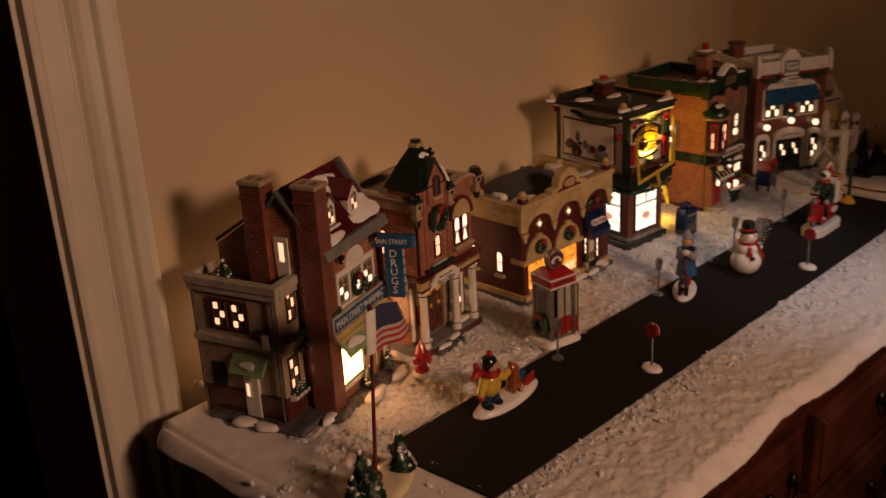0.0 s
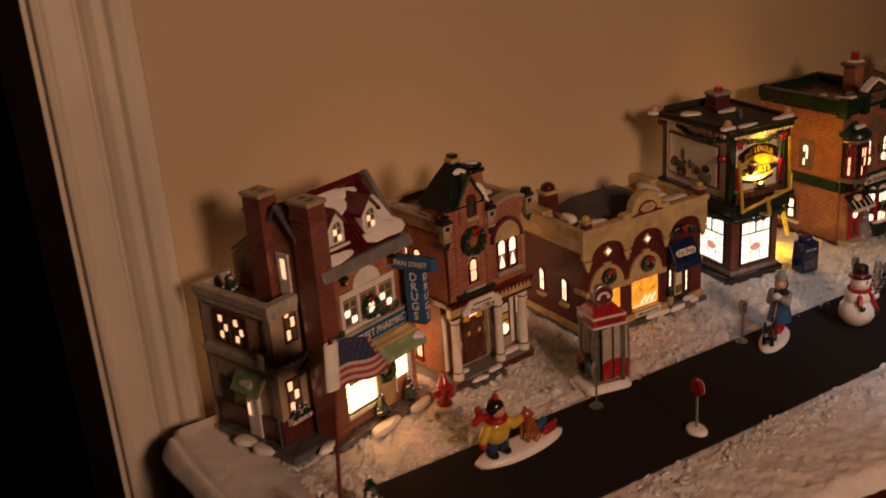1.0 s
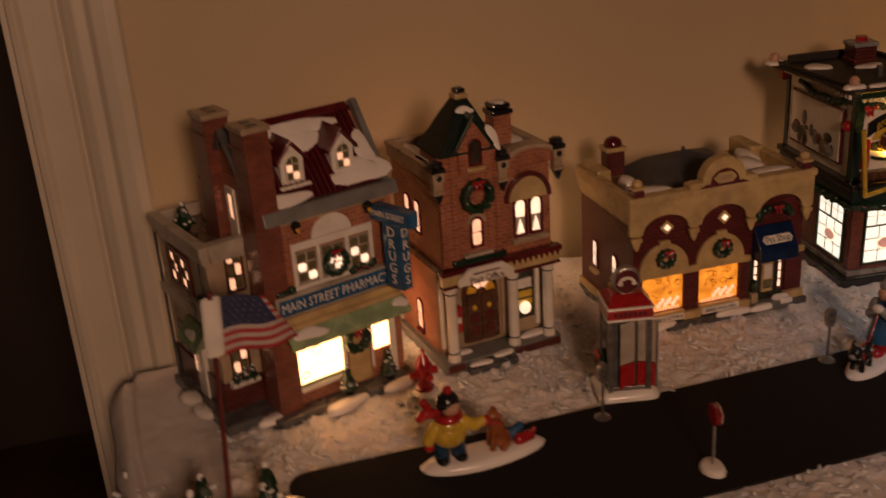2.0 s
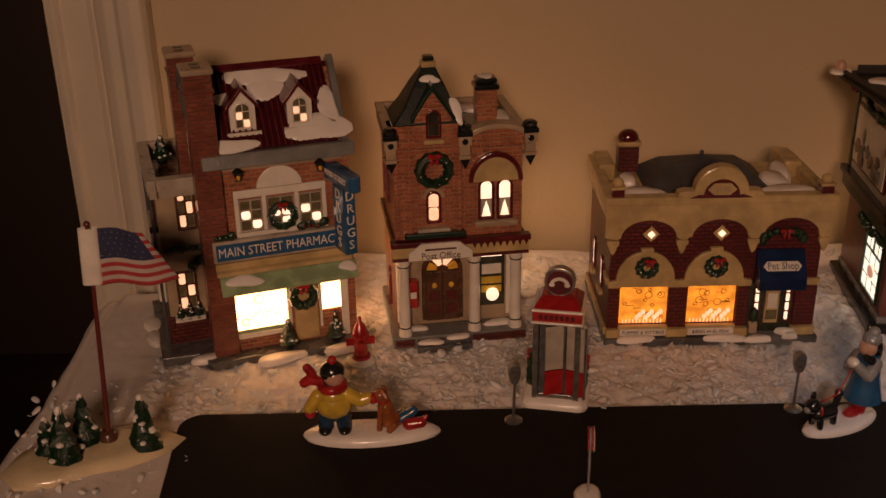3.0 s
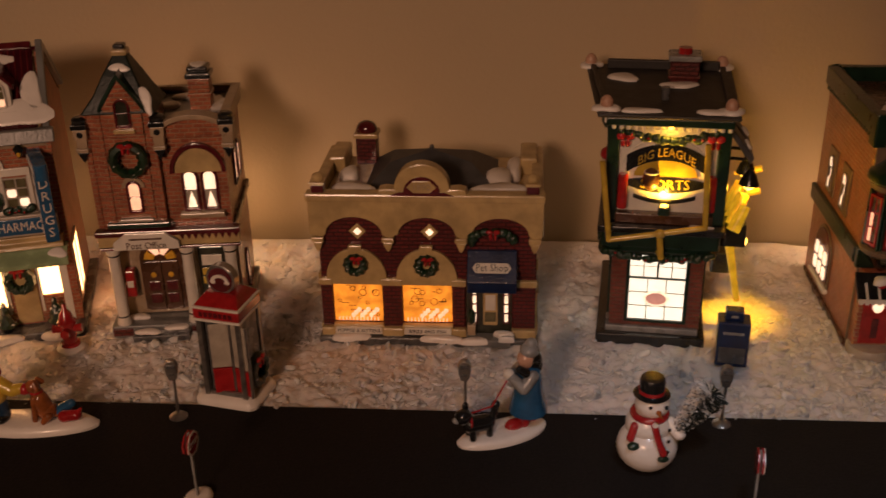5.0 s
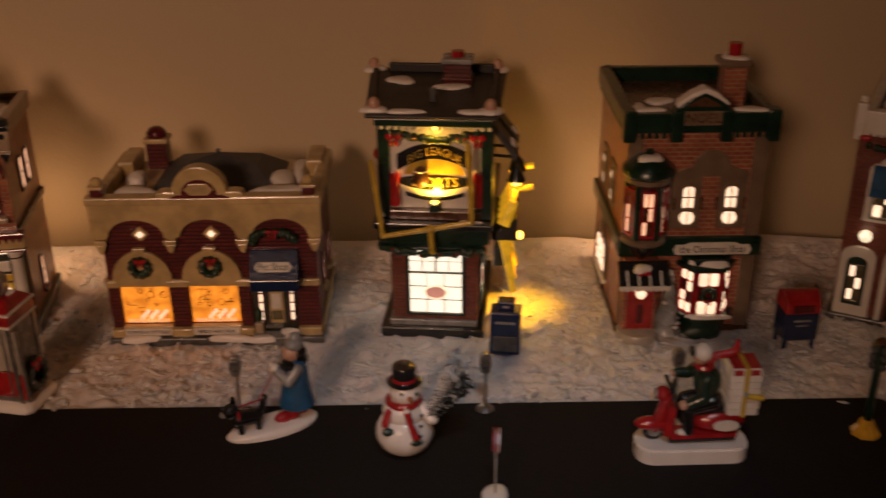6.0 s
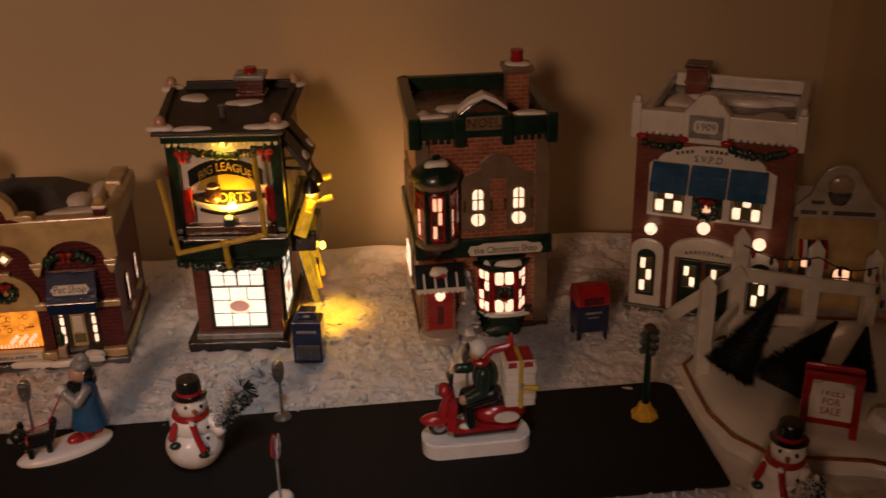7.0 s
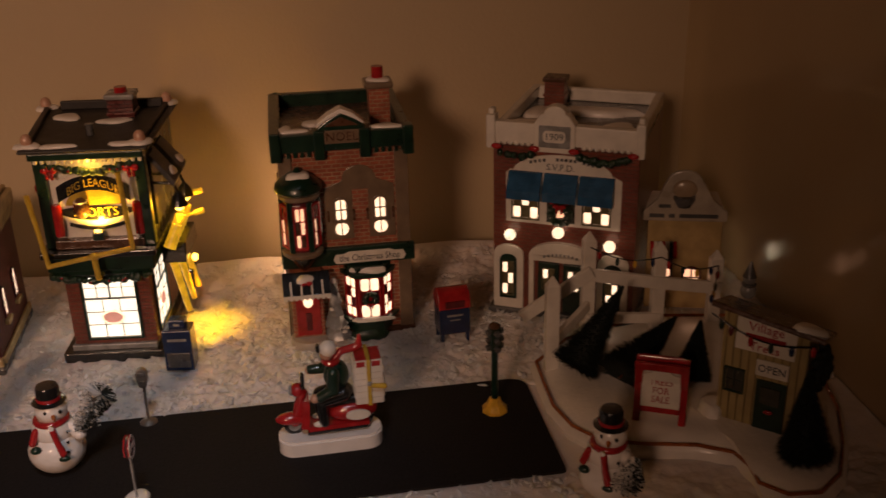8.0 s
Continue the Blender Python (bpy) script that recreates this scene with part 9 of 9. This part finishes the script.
# ---- tree lot ----
def tree_lot():
    t = thing("tree_lot", 0, 0, 0, 0, "white ceramic tree lot base with picket posts", "tree lot")
    out = [(1.354, 0.580), (1.352, 0.548), (1.351, 0.520), (1.357, 0.493), (1.370, 0.474), (1.395, 0.464), (1.428, 0.456), (1.448, 0.444), (1.452, 0.428), (1.450, 0.411), (1.462, 0.397), (1.482, 0.395), (1.502, 0.410), (1.520, 0.440), (1.538, 0.480), (1.552, 0.540), (1.548, 0.590), (1.520, 0.622), (1.470, 0.632), (1.425, 0.624), (1.385, 0.610)]
    out = [tuple(sum(out[(i + k) % len(out)][c] * w for k, w in zip(range(2), ((1 - f), f))) for c in (0, 1)) for i in range(len(out)) for f in (0.0, 0.5)]
    bm = bmesh.new()
    blob(bm, out[::-1], -0.002, 0.0150)
    part("base", bm, "snow", t, "", None, True)
    cx, cy = sum(p[0] for p in out) / len(out), sum(p[1] for p in out) / len(out)
    rim = [(cx + (x - cx) * 0.975, cy + (y - cy) * 0.975, 0.0092) for x, y in out]
    bm = bmesh.new()
    for p, q in zip(rim, rim[1:] + rim[:1]):
        cyl(bm, p, q, 0.0013, None, 6)
    part("rim_line", bm, "orange", t, "worn reddish brown line along the rim", None, True)
    posts = [(1.3640, 0.5660, 0.083), (1.4035, 0.6120, 0.094), (1.4565, 0.6080, 0.083), (1.5030, 0.6120, 0.070)]
    for x, y, z in posts:
        bm = bmesh.new()
        box(bm, x - 0.0048, x + 0.0048, y - 0.0036, y + 0.0036, 0.006, z - 0.008)
        v = [bm.verts.new(p) for p in ((x - 0.0048, y - 0.0036, z - 0.008), (x + 0.0048, y - 0.0036, z - 0.008), (x + 0.0048, y + 0.0036, z - 0.008), (x - 0.0048, y + 0.0036, z - 0.008), (x, y, z))]
        for a, b in ((0, 1), (1, 2), (2, 3), (3, 0)):
            bm.faces.new((v[a], v[b], v[4]))
        part("fence_post", bm, "white", t, "", None, False, 0.0006)

    def rail(p, q, r=0.0048):
        p, q = Vector(p), Vector(q)
        m = Matrix.Translation(p) @ (q - p).to_track_quat("X", "Z").to_matrix().to_4x4()
        bm = bmesh.new()
        box(bm, -0.002, (q - p).length + 0.002, -0.0020, 0.0020, -r, r)
        part("fence_rail", bm, "white", t, "", m, False, 0.0006)
    rail((1.4035, 0.6085, 0.0600), (1.4565, 0.6045, 0.0500))
    rail((1.4565, 0.6045, 0.0500), (1.5050, 0.6085, 0.0390))
    rail((1.4025, 0.6050, 0.0630), (1.3530, 0.6050, 0.0330))
    rail((1.3660, 0.5690, 0.0290), (1.4010, 0.6060, 0.0350), 0.0040)
    rail((1.4035, 0.6085, 0.0240), (1.4565, 0.6045, 0.0210), 0.0040)
    # wire of coloured bulbs slung from post to post
    tops = [Vector((x, y - 0.0045, z - 0.012)) for x, y, z in posts[1:]] + [Vector((1.4600, 0.5230, 0.0780))]
    bm = bmesh.new()
    spots = []
    for a, b in zip(tops, tops[1:]):
        pts = [a.lerp(b, k / 8) - Vector((0, 0, 0.006 * math.sin(math.pi * k / 8))) for k in range(9)]
        limb(bm, [tuple(p) for p in pts], [0.0005] * 9, 0)
        spots += pts[1:8:2]
    wire = part("light_string", bm, "black", t, "black wire with small coloured bulbs", None, True)
    for k, p in enumerate(spots):
        bm = bmesh.new()
        ball(bm, (p.x, p.y, p.z - 0.0030), (0.0016, 0.0016, 0.0034), 0, 7)
        part("bulb", bm, ("red", "green", "amber", "navy")[k % 4], wire, "", None, True)


tree_lot()


def brush_tree(base, tip, r0, seed, n=4200):
    """A dark bottle-brush tree: twisted wire with rings of stiff bristles."""
    b, q = Vector(base), Vector(tip)
    t = thing("brush_tree", b.x, b.y, b.z, 0, "dark bottle-brush tree leaning on the lot", "artificial tree", "brush trees on the lot")
    ax = q - b
    L = ax.length
    rot = ax.to_track_quat("Z", "Y").to_matrix()
    bm = bmesh.new()
    cyl(bm, (0, 0, 0), tuple(ax), 0.0012, 0.0008, 6)
    part("stem", bm, "brown", t)
    bm = bmesh.new()
    s0 = rot.to_4x4()
    lathe(bm, [(r0 * 0.30, L * 0.06), (r0 * 0.62, L * 0.10), (r0 * 0.34, L * 0.5), (0.0004, L * 0.98)], (0, 0, 0), 14)
    part("core", bm, "bristle", t, "", s0, True)
    rnd2 = random.Random(seed)
    vs, fs = [], []
    for k in range(n):
        f = rnd2.random() ** 1.35
        r = r0 * (1 - f) * rnd2.uniform(0.82, 1.06) + 0.0012
        a = rnd2.uniform(0, 6.283)
        p = rot @ Vector((0, 0, L * (0.05 + 0.95 * f)))
        d = rot @ Vector((r * math.cos(a), r * math.sin(a), -r * 0.12 + rnd2.uniform(-0.001, 0.001)))
        s = rot @ Vector((-math.sin(a), math.cos(a), 0)) * 0.0009
        u = rot @ Vector((0, 0, 0.0006))
        i = len(vs)
        vs.extend([tuple(p + s), tuple(p - s), tuple(p + d + u * 0.5), tuple(p + u * 1.6)])
        fs.extend([(i, i + 1, i + 2), (i, i + 2, i + 3), (i + 1, i + 3, i + 2)])
    me2 = bpy.data.meshes.new("bristles")
    me2.from_pydata(vs, [], fs)
    me2.materials.append(M["bristle"])
    ob = new("bristles", me2)
    ob.parent = t
    ob["kind"] = "stuff"
    return t


brush_tree((1.377, 0.552, 0.016), (1.412, 0.560, 0.072), 0.0195, 301)
brush_tree((1.402, 0.530, 0.018), (1.452, 0.560, 0.044), 0.0210, 302)
brush_tree((1.454, 0.530, 0.012), (1.462, 0.540, 0.050), 0.0150, 303)
brush_tree((1.486, 0.428, 0.012), (1.4835, 0.432, 0.070), 0.0185, 304)


def sale_sign():
    t = thing("sale_sign", 1.4145, 0.4855, 0.0125, -26, "red folding sign board offering trees for sale", "sign board")
    lean = 14
    for s, m in ((1, pose(0, -0.006, 0, -lean, 0, 0)), (-1, pose(0, 0.006, 0, -lean, 0, 180))):
        bm = bmesh.new()
        box(bm, -0.0168, -0.0122, -0.0012, 0.0012, 0.0, 0.0440)
        box(bm, 0.0122, 0.0168, -0.0012, 0.0012, 0.0, 0.0440)
        box(bm, -0.0122, 0.0122, -0.0012, 0.0012, 0.0380, 0.0440)
        box(bm, -0.0122, 0.0122, -0.0012, 0.0012, 0.0070, 0.0110)
        f = part("frame", bm, "red", t, "", m, False, 0.0006)
        bm = bmesh.new()
        prism(bm, [(-0.0122, 0.0110), (0.0122, 0.0110), (0.0122, 0.0335), (0.0070, 0.0350), (0.0045, 0.0382), (-0.0045, 0.0382), (-0.0070, 0.0350), (-0.0122, 0.0335)], -0.0016, 0.0)
        bd = part("board", bm, "white", f, "white board with red lettering")
        if s == 1:
            for k, w in enumerate(("TREES", "FOR", "SALE")):
                letters(w, f, "red", (0, -0.0019, 0.0277 - k * 0.0058), 0.0062, squash=0.9)
            bm = bmesh.new()
            prism(bm, [(-0.0014, 0.0318), (0.0014, 0.0318), (0, 0.0350)], -0.0020, -0.0015)
            part("tree_mark", bm, "green", f)


sale_sign()


def hut():
    t = thing("lot_hut", 1.4510, 0.4813, 0.0115, -41.3, "small cream boarded hut with a dark snowy roof", "model hut")
    W, D = 0.0525, 0.036
    bm = bmesh.new()
    prism(bm, [(0.0, 0.0), (W, 0.0), (W, 0.0705), (0.0, 0.0780)], 0.0, 0.0025)
    part("front_wall", bm, "board", t)
    for x, z in ((0.0, 0.0770), (W - 0.0025, 0.0702)):
        bm = bmesh.new()
        prism(bm, [(0.0025, 0.0), (D, 0.0), (D, z - 0.0130), (0.0025, z)], x, x + 0.0025, 0, "yz")
        part("side_wall", bm, "board", t)
    bx("back_wall", t, "board", (0.0025, W - 0.0025, D - 0.0025, D, 0.0, 0.0560))
    m = Matrix.Translation((-0.0075, -0.0070, 0.0822)) @ Matrix.Rotation(math.atan2(0.0075, W), 4, "Y") @ Matrix.Rotation(-math.atan2(0.0130, D), 4, "X")
    bx("roof", t, "brown", (0.0, W + 0.018, 0.0, D + 0.014, 0.0, 0.0034), m, 0.0008, "dark brown lean-to roof")
    snow_patch(t, W + 0.006, 0.014, 0.011, 0.012, 0.0028, 0.0040, m, 311)
    bm = bmesh.new()
    box(bm, 0.0070, 0.0438, -0.0014, 0.0, 0.0545, 0.0765)
    sb = part("sign_board", bm, "white", t, "white board with red lettering", Matrix.Rotation(0.02, 4, "Y"), False, 0.0005)
    letters("Village", sb, "red", (0.0254, -0.0018, 0.0718), 0.0085)
    bm = bmesh.new()
    box(bm, 0.0130, 0.0378, -0.0019, -0.0013, 0.0640, 0.0668)
    part("lettering_bar", bm, "red", sb)
    letters("Trees", sb, "red", (0.0254, -0.0018, 0.0588), 0.0080)
    bx("open_board", t, "white", (0.0225, 0.0425, -0.0016, 0.0, 0.0390, 0.0500), None, 0.0005)
    letters("OPEN", t, "slate", (0.0325, -0.0019, 0.0445), 0.0074, squash=0.9)
    bx("door", t, "green", (0.0236, 0.0425, -0.0014, 0.0, 0.0010, 0.0362), None, 0.0005)
    bx("door_window", t, "dusk", (0.0270, 0.0392, -0.0020, -0.0012, 0.0200, 0.0320), None, 0.0003)
    bm = bmesh.new()
    ball(bm, (0.0330, -0.0024, 0.0150), (0.0030, 0.0010, 0.0016), 0, 6)
    part("door_bow", bm, "red", t, "", None, True)
    window(t, 0.0095, 0.0235, 0.0110, 0.0150, None, 2, 2, set(), "green", 0.0012, blank="dusk")
    # string of coloured bulbs
    bm = bmesh.new()
    pts = [(-0.006 + 0.0062 * k, -0.0060, 0.0765 - 0.0075 * (k / 10) - 0.0075 * math.sin(math.pi * k / 10)) for k in range(11)]
    limb(bm, pts, [0.0005] * 11, 0)
    lw = part("light_string", bm, "black", t, "black wire with coloured bulbs", None, True)
    for k, mt in ((1, "green"), (2, "maroon"), (4, "red"), (6, "green"), (8, "navy"), (10, "red")):
        bm = bmesh.new()
        x, y, z = pts[k]
        ball(bm, (x, y, z - 0.0030), (0.0017, 0.0017, 0.0036), 0, 8)
        part("bulb", bm, mt, lw, "", None, True)
    # wreath of dark greens on the side wall
    rs = right_face(W, 0.0)
    bm = bmesh.new()
    rnd2 = random.Random(8)
    for k in range(50):
        a, q = rnd2.uniform(0, 6.28), rnd2.random() ** 0.5
        ball(bm, (0.014 + 0.0130 * q * math.cos(a), -0.004 - 0.006 * (1 - q), 0.046 + 0.0150 * q * math.sin(a)), rnd2.uniform(0.0025, 0.0045), 0, 5)
    part("hanging_bough", bm, "bristle", t, "dark bundle of greens on the wall", rs, True)
    snow_patch(t, 0.030, 0.0, 0.005, 0.004, 0.0, 0.004, rs @ Matrix.Translation((0, -0.006, 0.032)), 312)
    window(t, 0.016, 0.0080, 0.0070, 0.0120, rs, 2, 2, {(0, 0)}, "green", 0.0010, blank="dusk", pane="cream")
    bm = bmesh.new()
    blob(bm, oval(-0.004, 0.004, 0.009, 0.009, 14, 0.2, 5), -0.003, 0.0120)
    part("snow_drift", bm, "snow", t, "", None, True)
    bm = bmesh.new()
    blob(bm, oval(0.056, 0.024, 0.008, 0.014, 14, 0.2, 6), -0.003, 0.0140)
    part("snow_drift", bm, "snow", t, "", None, True)


hut()


def roof_ornament():
    bm = bmesh.new()
    ball(bm, (0, 0, 0.006), (0.0055, 0.0050, 0.0060), 0, 10)
    ball(bm, (0, 0, 0.0145), (0.0042, 0.0042, 0.0042), 0, 10)
    lathe(bm, [(0.0048, 0.0165), (0.0040, 0.0180), (0.0004, 0.0275)], (0, 0, 0), 12, 1)
    ring(bm, (0, 0, 0.0110), 0.0040, 0.0012, 1, 14, 6, "z")
    figurine("hooded_figurine", bm, ["grey", "slate"], 1.4870, 0.5250, 0.0720, 0, "small grey hooded ceramic figure behind the hut", "figurine")


roof_ornament()
